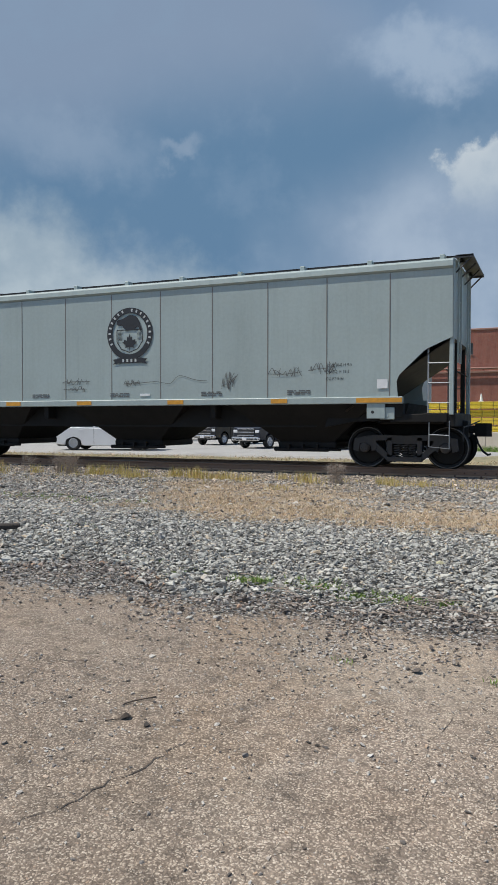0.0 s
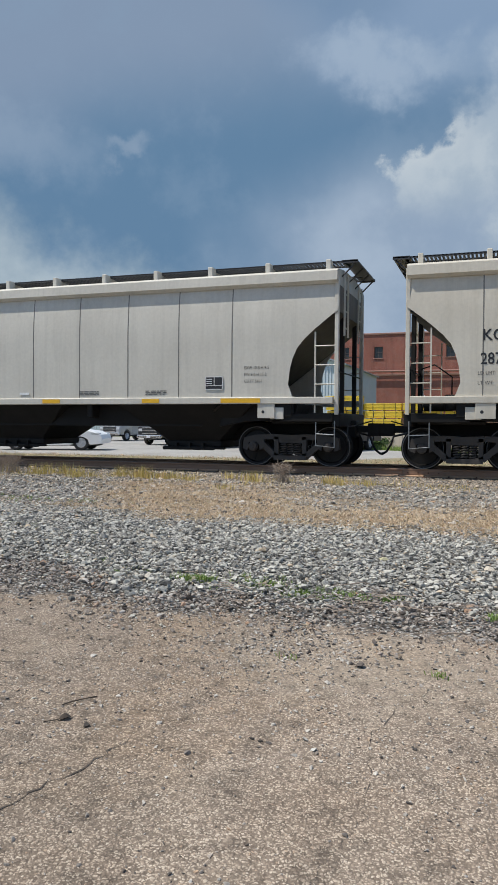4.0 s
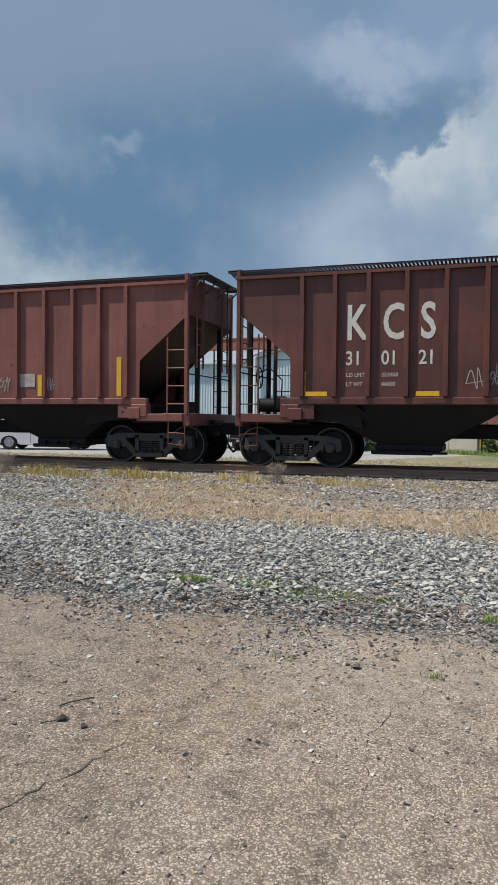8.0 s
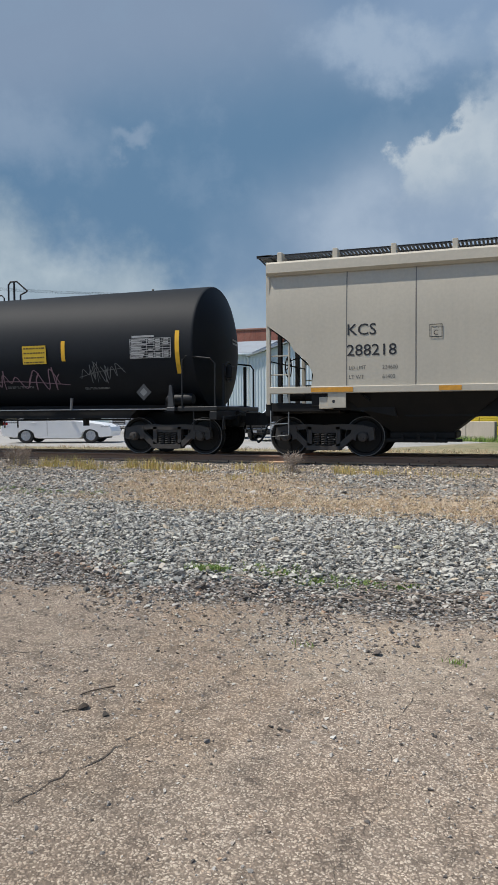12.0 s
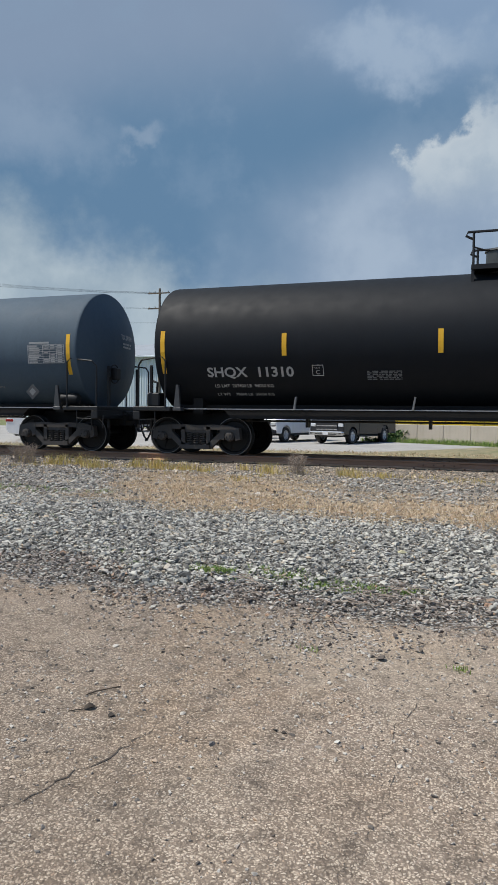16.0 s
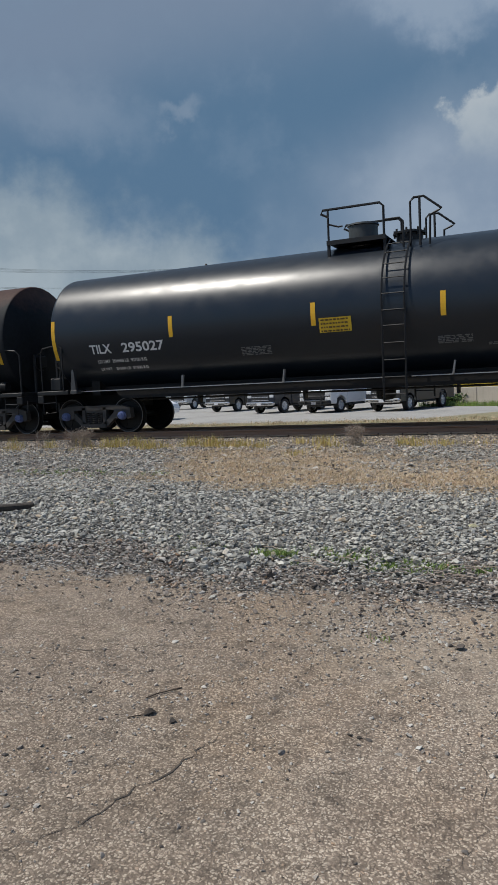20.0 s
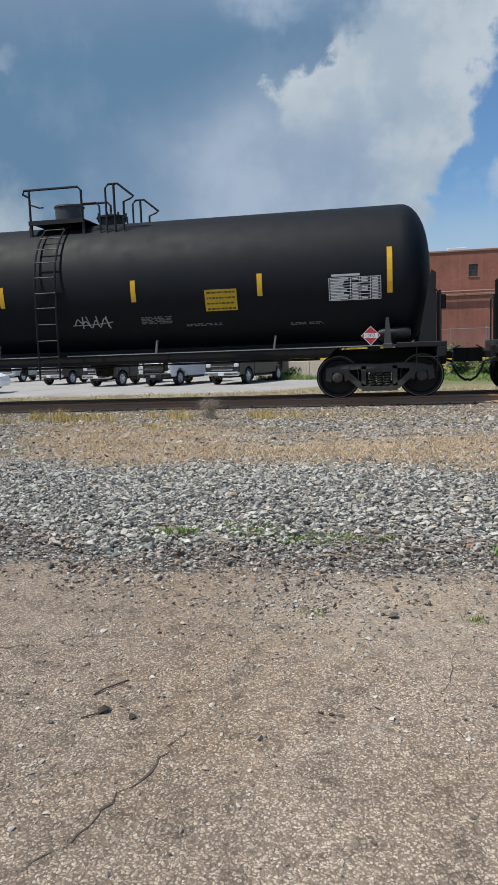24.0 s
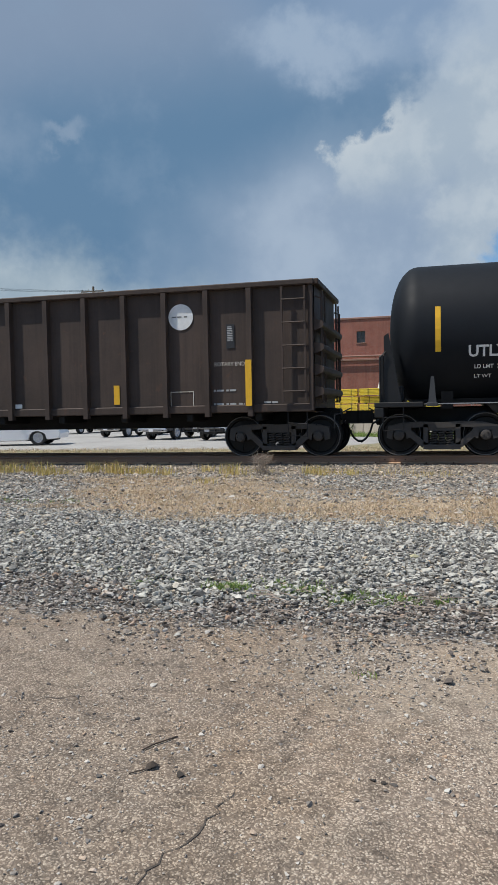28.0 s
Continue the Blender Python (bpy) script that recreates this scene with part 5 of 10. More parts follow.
def word_piece(car, m, text, x0, x1, z0, z1, fill, line, glow, lean=0.12):
    """Fat sprayed letters with a dark outline and a halo behind them."""
    n = len(text)
    size = (z1 - z0) * 1.32
    for i, ch in enumerate(text):
        x = x0 + (x1 - x0) * i / n
        dz = 0.05 * math.sin(2.1 * i + 0.5)
        sx = (x1 - x0) / n / (size * 0.62)
        for k, (paint, b) in enumerate(((glow, 0.11), (line, 0.075), (fill, 0.03))):
            q = m(x, z0 + 0.05 + dz, 0.012 + 0.002 * k) @ Matrix.Rotation(radians(6 * math.sin(1.7 * i)), 4, "Z")
            put("spray_letter", lettering(ch, size, sx, b), M[paint], car, q)


def wild_piece(car, m, x0, x1, z0, z1, fills, line, edge, seed):
    """An unreadable wildstyle piece: slanted arrow-like strokes over one another, outlined."""
    rnd = random.Random(seed)
    w, h = x1 - x0, z1 - z0
    strokes = []
    u = 0.0
    while u < w - 0.25:
        lean = rnd.uniform(-0.25, 0.35)
        t = rnd.uniform(0.16, 0.26)
        kind = rnd.randrange(3)
        if kind == 0:
            poly = [(u, 0.05 * h), (u + t, 0), (u + t + lean, 0.62 * h), (u + t * 1.9 + lean, 0.6 * h), (u + t * 0.6 + lean * 1.3, h), (u - t * 0.9 + lean, 0.66 * h), (u + lean, 0.62 * h)]
        elif kind == 1:
            poly = [(u, 0.5 * h), (u + 0.1, 0.86 * h), (u + 0.55, 0.95 * h), (u + 0.75, 0.7 * h), (u + 0.5, 0.62 * h), (u + 0.30, 0.7 * h), (u + 0.25, 0.5 * h), (u + 0.7, 0.32 * h), (u + 0.62, 0.05 * h), (u + 0.05, 0.0), (u + 0.1, 0.2 * h), (u + 0.4, 0.22 * h), (u + 0.42, 0.32 * h)]
        else:
            poly = [(u, 0), (u + 0.2, 0.02 * h), (u + 0.34, 0.4 * h), (u + 0.5, 0.04 * h), (u + 0.72, 0.02 * h), (u + 0.5, 0.55 * h), (u + 0.78, 0.9 * h), (u + 0.5, 0.93 * h), (u + 0.36, 0.66 * h), (u + 0.18, 0.97 * h), (u - 0.06, 0.9 * h), (u + 0.16, 0.52 * h)]
        strokes.append([(min(max(x, 0), w), y + rnd.uniform(-0.05, 0.05) * h) for x, y in poly])
        u += rnd.uniform(0.30, 0.52)
    for f, paint in enumerate(fills):
        def body(s, f=f):
            for i, p in enumerate(strokes):
                cut = [(x, y if f == 0 else min(y, h * (0.42 + 0.05 * math.sin(3 * x)))) for x, y in p]
                flat(s, cut, 0.0006 * i)
        part("spray_fill", body, M[paint], car, "", m(x0, z0, 0.013 + 0.006 * f))

    def outline(s):
        for i, p in enumerate(strokes):
            ribbon(s, p + [p[0]], 0.035, 0.0006 * i)
    part("spray_outline", outline, M[line], car, "", m(x0, z0, 0.026))
    part("spray_edge", lambda s: [ribbon(s, [p[j] for j in range(len(p) // 2, len(p))], 0.05, 0.0005 * i) for i, p in enumerate(strokes) if i % 2 == 0], M[edge], car, "", m(x0, z0, 0.030))


def flame_piece(car, m, x0, x1):
    """A long sprayed piece: pale green over dark green, spiked along its top, with white letter outlines and blue tips."""
    rnd = random.Random(12)
    w = x1 - x0

    def crown(u):
        return 1.02 + 0.16 * math.sin(2.3 * u + 0.4) + 0.08 * math.sin(5.1 * u)
    us = np.linspace(0, w, 40)
    part("spray_fill", lambda s: flat(s, [(0.0, 0.0), (w, 0.0)] + [(u, crown(u) * min(1.0, 0.15 + u / 0.9)) for u in us[::-1]], 0), M["g_lime"], car, "", m(x0, 1.585, 0.010))
    part("spray_fill", lambda s: flat(s, [(0.0, 0.0), (w, 0.0)] + [(u, min(0.52 + 0.05 * math.sin(11 * u) + 0.04 * math.sin(27 * u), crown(u) * min(1.0, 0.15 + u / 0.9))) for u in us[::-1]], 0), M["g_green"], car, "", m(x0, 1.585, 0.0125))
    part("spray_fill", lambda s: s.box(0.0, w, 0.0, 0.145, 0, 0.002), M["g_green"], car, "", pose(x0, -1.634, 1.423, 90))
    u = 0.55
    k = 0
    while u < w - 0.15:
        h, lean_u = crown(u), rnd.uniform(-0.16, 0.16)
        part("spray_tip", lambda s: flat(s, [(u - 0.15, h - 0.30), (u, h - 0.16), (u + 0.15, h - 0.30), (u + lean_u + 0.03, h + 0.30)], 0), M["g_blue" if k % 2 else "g_white"], car, "", m(x0, 1.585, 0.014))
        part("spray_outline", lambda s: ribbon(s, curvy([(u - 0.2, 0.55), (u - 0.16, h - 0.22), (u + lean_u, h + 0.24), (u + 0.07, h - 0.12), (u + 0.20, h - 0.30)]), 0.055), M["g_white"], car, "", m(x0, 1.585, 0.0165))
        u += rnd.uniform(0.36, 0.52)
        k += 1
    for i in range(7):
        c = 0.55 + i * (w - 0.9) / 6.5
        j = rnd.uniform(-0.1, 0.1)
        path = [(c - 0.3, 0.02), (c - 0.05 + j, 0.42), (c + 0.22, 0.60), (c + 0.05, 0.85), (c + 0.38, 0.95)] if i % 2 else [(c - 0.15, 0.95), (c + 0.12, 0.55 + j), (c - 0.05, 0.30), (c + 0.26, 0.02)]
        part("spray_outline", lambda s: ribbon(s, curvy(path), 0.06), M["g_white"], car, "", m(x0, 1.585, 0.0185))
        part("spray_hole", lambda s: flat(s, [(c + 0.30, 0.28), (c + 0.52, 0.34), (c + 0.40, 0.12)], 0), M["g_white"], car, "", m(x0, 1.585, 0.0195))
    for u0 in (1.0, 2.5, 3.7, 4.9):
        part("spray_star", lambda s: [ribbon(s, [(u0 - 0.11 + 0.02 * r, 1.24 + 0.06 * r), (u0 + 0.11 - 0.02 * r, 1.24 + 0.06 * r)], 0.03, 0.0005 * r) for r in range(5)], M["g_red"], car, "", m(x0, 1.585, 0.012))


# ---- the train ----
TRACK_Y, RAIL_Z = 17.29, 0.40
MOVING = []
# x of the couplings between the cars when the clip starts, from the first car back
COUPLINGS = [-1.43, -18.74, -37.61, -55.91, -74.56, -93.3, -112.08, -130.77, -149.25, -167.85, -185.11, -202.06, -219.26, -237.45, -255.65, -273.85,
             -291.84, -310.17, -328.05, -346.2, -364.48, -381.92, -399.73, -417.1, -434.49, -451.99, -469.6, -486.79, -503.7]


def travel(t):
    """How far the train has gone at t seconds."""
    return 18.09 * t - 0.02366 * t * t - 0.0001677 * t ** 3


def gap(place):
    """The length of a car over its couplings."""
    return round(COUPLINGS[place] - COUPLINGS[place + 1], 2)


def couple(built, place):
    """Sets a car between its two couplings."""
    car, wheels, info = built
    MOVING.append((car, (COUPLINGS[place] + COUPLINGS[place + 1]) / 2, wheels))
    return car, info


def plate_c(car, info, x, z):
    frame_plate(car, x, z, 0.26, 0.27, -(info["ys"](z) + 0.012), M["black"], "C")


def hopper_small_print(car, info, seed, red=()):
    """The lines of small stencils along the foot of a hopper side."""
    rnd = random.Random(seed)
    for x in (-2.6, -0.4, 2.3, 4.3):
        small_print(car, info, x + rnd.uniform(-0.4, 0.4), 1.72, 0.55, 3, "stencil_dark", 0.022, seed)
    for x in red:
        at_side(car, info, "WARNING", x, 1.93, 0.085, "warn_red")
        small_print(car, info, x - 0.04, 1.85, 0.62, 5, "warn_red", 0.018, seed)
    side_plate(car, "vent_box", 0.5, 0.78, 1.66, 1.72, -(info["ys"](1.7) + 0.012), M["white"], "", 0.004)


def axle_block(car, info, x, z, paint="black"):
    for i, t in enumerate(("EXW 10-8 H 9-5", "EW 9-2 H 15-2", "CU FT 5161")):
        at_side(car, info, t, x, z - i * 0.15, 0.1, paint, 0.85)


M["stencil_dark"] = plain("faded_black_ink", (0.11, 0.11, 0.105), 0.6)
M["warn_red"] = plain("faded_red_ink", (0.30, 0.10, 0.08), 0.6)


def hoppers():
    # grey-green hopper with the round crest
    car, i = couple(covered_hopper("straight", 17.3, M["grey_green"], "grey-green covered hopper car with a black round crest"), 0)
    at_side(car, i, "CP", -6.13, 2.58, 0.36, "black", 1.08, 0.004)
    at_side(car, i, "650266", -6.10, 2.06, 0.36, "black", 1.03, 0.004)
    plate_c(car, i, -4.68, 2.45)
    capacity_block(car, i, -5.81, 1.87, nums=("226600", "59400"))
    at_side(car, i, "102750 KG", -4.62, 1.87, 0.12, "black")
    at_side(car, i, "26950 KG", -4.55, 1.67, 0.12, "black")
    round_crest(car, i, -0.45, 0.87, 2.46, 3.86)
    m = side_pose(i)
    for x0, x1, z0, z1, sd in ((-1.8, -1.0, 1.98, 2.12, 1), (-1.8, -1.1, 1.80, 1.93, 2), (0.05, 0.5, 1.92, 2.06, 3), (2.75, 3.05, 1.8, 2.2, 4), (3.9, 4.7, 2.05, 2.25, 5), (4.9, 5.5, 2.1, 2.35, 6)):
        scrawl(car, x0, x1, z0, z1, m, M["stencil_dark"], sd, 5, 0.014)
    part("spray_line", lambda s: ribbon(s, curvy([(0, 0), (0.5, 0.03), (0.9, -0.02), (1.15, 0.16), (1.6, 0.05), (1.9, 0.02)]), 0.012), M["stencil_dark"], car, "", m(0.45, 1.98))
    sill_marks(car, i, ((-6.57, -5.57), (-3.65, -3.17), (-1.36, -0.91), (1.30, 1.74), (4.0, 4.4), (6.0, 7.0)))
    hopper_small_print(car, i, 3)
    axle_block(car, i, 5.3, 2.25)
    side_plate(car, "card_holder", 6.45, 6.68, 1.75, 1.95, -1.592, M["white"])

    spec = [
        # place, length, paint, number, lettering box, label
        (1, "grey", "287680", True, "dusty grey covered hopper car with a patched number"),
        (2, "grey", "287521", True, "grey covered hopper car with large red, blue and green graffiti"),
        (3, "grey", "287907", False, "grey covered hopper car with green and blue-grey graffiti letters"),
        (4, "grey_b", "", False, "plain grey covered hopper car with a grimy end"),
        (5, "rust_brown", "287943", True, "rusty red-brown covered hopper car with teal graffiti"),
        (6, "grey_tan", "121723", False, "stained pale covered hopper car with a red and white sill stripe"),
    ]
    cars = {}
    for place, paint, num, patch, label in spec:
        brown, soo = place == 5, place == 6
        car, i = couple(covered_hopper("sloped" if place == 2 else "curved", gap(place), M[paint], label, seam=1.85 if brown or soo else 0, shift=-0.17 if brown else 0.07 if soo else None, floor_paint=M["grey_floor"] if soo else None, frame_paint=M["galv"] if soo else None), place)
        cars[place] = car, i
        if soo:
            at_side(car, i, "SOO", -6.88, 2.40, 0.37, "black", 1.0, 0.003)
            at_side(car, i, "121723", -6.88, 1.97, 0.37, "black", 1.0, 0.003)
            capacity_block(car, i, -6.82, 1.77, nums=("223100", "62900"), step=0.14)
            plate_c(car, i, -4.22, 2.35)
            round_crest(car, i, 2.52, 3.65, 2.69, 3.85, field="cream")
            for r, (w, z) in enumerate(((1.78, 3.44), (1.25, 3.14), (1.40, 2.84))):
                def name_bars(s, w=w, r=r):
                    rnd = random.Random(r)
                    u = 0.0
                    while u < w:
                        d = rnd.uniform(0.12, 0.2)
                        s.box(u, min(u + d * 0.8, w), 0, 0.2 if u else 0.25, 0, 0.004)
                        u += d
                part("company_name_bars", name_bars, M["redpaint"], car, "", side_pose(i)(3.74, z))
            for x in (-7.40, -4.61, -1.62, 1.29, 3.80):
                side_plate(car, "reflective_strip", x - 0.06, x + 0.06, 1.62, 2.1 if x > -7 else 2.6, -(i["ys"](1.8) + 0.012), M["yellow"])
            side_plate(car, "reflective_strip", 7.27, 7.39, 1.6, 2.6, -(i["ys"](1.8) + 0.012), M["yellow"])
            for k in range(26):
                if k % 2 == 0:
                    side_plate(car, "sill_stripe", -7.4 + k * 0.58, -7.4 + k * 0.58 + 0.36, 1.43, 1.56, i["sill"] - 0.001, M["stripe_red"])
            for x0, x1, z0, z1, sd in ((-1.4, -0.9, 1.74, 1.95, 11), (1.38, 2.1, 1.72, 1.92, 12), (3.95, 4.5, 1.8, 2.15, 13)):
                scrawl(car, x0, x1, z0, z1, side_pose(i), M["g_black"], sd, 6, 0.025)
            consolidated_stencil(car, i, 4.86, 1.74)
            axle_block(car, i, 5.71, 2.1)
            continue
        if num:
            ink = "black"
            x = -7.1 if place != 2 else -6.1
            zz = {1: 2.60, 2: 2.98, 3: 2.70, 5: 2.55}[place]
            z2 = {1: 2.22, 2: 2.45, 3: 2.22, 5: 2.08}[place]
            if patch and place != 5:
                side_plate(car, "repainted_patch", x - 0.1, x + (1.15 if place == 1 else 1.65), z2 - 0.08, zz + 0.42, -(i["ys"](2.5) + 0.002), M["white_patch"], "", 0.002)
            if place == 5:
                side_plate(car, "repainted_patch", -7.38, -6.15, 2.48, 2.88, -(i["ys"](2.5) + 0.002), M["tan_patch"], "", 0.002)
                side_plate(car, "repainted_patch", -6.98, -5.95, 2.02, 2.30, -(i["ys"](2.5) + 0.002), M["tan_patch"], "", 0.002)
            at_side(car, i, "KCS", x + 0.03, zz, 0.33, ink, 1.1 if place == 2 else 0.95, 0.004)
            at_side(car, i, num, x + (0.0 if place != 5 else 0.2), z2, 0.33, ink, 1.0 if place == 2 else 0.85, 0.004)
            if place != 5:
                plate_c(car, i, -5.5, 2.45)
                capacity_block(car, i, x - 0.05, z2 - 0.22, "stencil_dark", nums=("223200", "62800") if place == 1 else ("224200", "61800"), size=0.11)
        if place != 5:
            hopper_small_print(car, i, place, (-1.48, 1.1) if place == 1 else ())
            sill_marks(car, i, ((-6.7, -5.73), (-4.17, -3.7), (-1.2, -0.72), (1.2, 1.7), (3.95, 4.4), (5.95, 6.9)), "orange" if place == 1 else "yellow")
            consolidated_stencil(car, i, 5.55, 1.75)
            axle_block(car, i, 6.5, 2.2)
    # large pieces
    car, i = cars[2]
    m = side_pose(i)
    flame_piece(car, m, -5.25, 0.05)
    scrawl(car, -6.0, -5.2, 2.25, 2.42, m, M["g_blue"], 8, 4, 0.05)
    # four fat round letters, red above and blue below, between two drawn wings
    letters = ((0.98, 0.80), (2.22, 0.74), (3.32, 0.74), (4.42, 0.84))
    part("spray_glow", lambda s: [flat(s, blob(x, 0.76, r + 0.17, r + 0.10, 26), 0.0003 * k) for k, (x, r) in enumerate(letters)], M["g_lilac"], car, "", m(0.0, 1.58, 0.009))
    wings = [curvy([(0.55, 1.40), (0.05, 1.25), (-0.2, 0.85), (-0.08, 0.55), (0.06, 0.42), (0.12, 0.2), (0.5, 0.1)]), curvy([(4.9, 1.45), (5.35, 1.2), (5.6, 0.85), (5.45, 0.5), (5.3, 0.42), (5.25, 0.2), (4.9, 0.1)])]
    for wing in wings:
        part("spray_wing", lambda s: flat(s, wing, 0.0), M["g_white"], car, "", m(0.0, 1.58, 0.012))
        part("spray_outline", lambda s: ribbon(s, wing, 0.045), M["g_navy"], car, "", m(0.0, 1.58, 0.014))
    part("spray_outline", lambda s: [flat(s, blob(x, 0.70, r + 0.05, r + 0.05, 28, 0.02), 0.0002 * k) for k, (x, r) in enumerate(letters)], M["g_white"], car, "", m(0.0, 1.6, 0.0155))
    for k, (x, r) in enumerate(letters):
        part("spray_letter", lambda s: flat(s, [(px, max(py, 0.60)) for px, py in blob(x, 0.70, r, r, 30, 0.02)], 0), M["g_red"], car, "", m(0, 1.6, 0.0175 + 0.0006 * k))
        part("spray_letter", lambda s: flat(s, [(px, min(py, 0.61 + 0.015 * math.sin(9 * px))) for px, py in blob(x, 0.70, r * 0.98, r, 30, 0.02)], 0), M["g_blue"], car, "", m(0, 1.6, 0.0178 + 0.0006 * k))
    for x, y, rx, ry in ((0.98, 0.72, 0.13, 0.25), (2.2, 0.86, 0.10, 0.18), (3.2, 0.38, 0.09, 0.17), (4.35, 0.80, 0.16, 0.25)):
        part("spray_hole", lambda s: flat(s, blob(x, y, rx, ry, 16, 0.05), 0), M["g_white"], car, "", m(0, 1.6, 0.023))
    for x in (1.62, 2.76, 3.85):
        part("spray_hole", lambda s: flat(s, [(x - 0.17, -0.03), (x + 0.17, -0.03), (x, 0.16)], 0), M["g_white"], car, "", m(0, 1.6, 0.023))
    for x, sd in ((0.45, 51), (4.7, 52)):
        scrawl(car, x, x + 0.42, 1.85, 2.2, lambda a, b: m(a, b, 0.025), M["g_black"], sd, 3, 0.03)
    part("spray_halo", lambda s: ribbon(s, blob(0, 0, 0.26, 0.1, 20, 0, 2) + [blob(0, 0, 0.26, 0.1, 20, 0, 2)[0]], 0.07), M["g_yellow"], car, "", m(2.72, 2.93, 0.026))
    part("spray_glow", lambda s: [flat(s, blob(0.45, 0.78, 0.42, 0.4, 20), 0), flat(s, blob(0.75, 0.25, 0.75, 0.28, 20), 0.0004), flat(s, blob(1.2, 0.85, 0.38, 0.22, 20), 0.0008)], M["g_white"], car, "", m(-8.25, 2.88, 0.012))
    part("spray_outline", lambda s: [ribbon(s, p + [p[0]], 0.06, 0.001) for p in (blob(0.45, 0.78, 0.42, 0.4, 20), blob(0.75, 0.25, 0.75, 0.28, 20), blob(1.0, 0.85, 0.13, 0.2, 14), blob(1.25, 0.85, 0.13, 0.2, 14), blob(1.48, 0.88, 0.12, 0.22, 14))], M["g_cyan"], car, "", m(-8.25, 2.88, 0.014))
    scrawl(car, 7.1, 7.7, 2.85, 3.2, m, M["g_black"], 21, 3, 0.035)
    part("spray_line", lambda s: ribbon(s, curvy([(0, 0.3), (0.05, 0), (0.35, 0.2), (0.3, 0.4)]), 0.04), M["g_black"], car, "", m(6.75, 2.2))

    car, i = cars[3]
    m = side_pose(i)
    word_piece(car, m, "ERRES", -0.80, 1.50, 1.62, 2.28, "g_sage", "g_black", "g_moss")
    word_piece(car, m, "BEEN", 2.05, 5.25, 1.58, 2.38, "g_ash", "g_slate", "g_lilac2")
    scrawl(car, -1.5, -0.95, 1.72, 2.05, m, M["g_black"], 33, 4, 0.03)
    scrawl(car, 5.6, 7.3, 1.7, 1.98, m, M["stencil_dark"], 34, 9, 0.04)

    car, i = cars[5]
    m = side_pose(i)
    wild_piece(car, m, -6.0, -1.2, 1.58, 2.75, ("g_teal", "g_teal2"), "g_orange", "g_black", 9)
    wild_piece(car, m, -1.0, 4.6, 1.58, 2.75, ("g_teal", "g_violet"), "g_orange", "g_navy", 13)
    for x, z in ((-5.75, 2.75), (-3.4, 2.8), (-0.7, 2.15)):
        part("spray_star", lambda s: [ribbon(s, [(0, 0), (0.3 * math.cos(a), 0.3 * math.sin(a))], 0.04, 0.001 * k) for k, a in enumerate(np.linspace(0.2, 2.9, 6))], M["g_orange"], car, "", m(x, z, 0.03))
    part("spray_halo", lambda s: ribbon(s, blob(0, 0, 0.24, 0.09, 20, 0, 2) + [blob(0, 0, 0.24, 0.09, 20, 0, 2)[0]], 0.06), M["g_orange"], car, "", m(1.0, 2.92, 0.03))
    scrawl(car, -0.9, -0.3, 2.3, 2.55, m, M["g_cream"], 41, 4, 0.03)
    for x in (-7.45, -3.94, -1.57, 1.43, 3.69, 6.0, 7.4):
        side_plate(car, "reflective_strip", x - 0.06, x + 0.06, 1.62, 2.1 if abs(x) < 7 else 2.6, -(i["ys"](1.8) + 0.045), M["yellow"])
    side_plate(car, "sign_panel", 3.75, 4.6, 2.35, 3.1, -(i["ys"](2.6) + 0.012), M["tan_patch"])
    sill_marks(car, i, ((-7.2, -6.7), (6.2, 6.9)))

    # two ribbed red-brown hoppers
    for place, paint, num, label in ((7, "boxcar_red", "310121", "red-brown ribbed covered hopper car with large white letters"),
                                     (8, "boxcar_red_b", "310486", "faded red-brown ribbed covered hopper car with chalky graffiti")):
        car, i = couple(covered_hopper("ribbed", gap(place), M[paint], label, posts=False), place)
        y = i["yp"]
        dz = 0.0 if place == 7 else -0.18
        ink = M["cream"] if place == 7 else M["cream_old"]
        for ch, x in zip("KCS", (-6.15, -5.36, -4.57)):
            put("lettering", lettering(ch, 1.06, 0.68, 0.02), ink, car, pose(x, y, 2.83 + dz, 90))
        for k, x in ((0, -6.15), (2, -5.38), (4, -4.6)):
            put("lettering", lettering(num[k:k + 2], 0.42, 0.85, 0.006), ink, car, pose(x, y, 2.28 + dz, 90))
        for r, (a, b) in enumerate((("LD LMT", "221400"), ("LT WT", "64600"))):
            put("lettering", lettering(a, 0.12), ink, car, pose(-6.13, y, 2.02 + dz * 0.7 - 0.2 * r, 90))
            put("lettering", lettering(b, 0.12), ink, car, pose(-5.37, y, 2.02 + dz * 0.7 - 0.2 * r, 90))
        for x in ((-7.09, 7.03) if place == 7 else (-7.12, -4.85, -2.41, 1.55, 4.75, 6.95)):
            side_plate(car, "reflective_strip", x - 0.06, x + 0.06, 1.62, 2.15 if abs(x) < 7.0 and x != 6.95 else 2.55 if place == 8 else 2.15, y + 0.004 - 0.1 * (abs(x) < 7.0), M["yellow"])
        for x in ((-7.0, -4.63, -2.08, 1.56, 4.2, 6.5) if place == 7 else (-0.35, 2.9)):
            side_plate(car, "reflector", x, x + 0.48, 1.60, 1.70, y - 0.105, M["yellow"])
        side_plate(car, "stencil_panel", 4.96 if place == 7 else 4.1, 5.41 if place == 7 else 4.55, 1.85, 2.18, y, ink, "", 0.004)
        m = lambda x, z, y=y: pose(x, y - 0.003, z, 90)
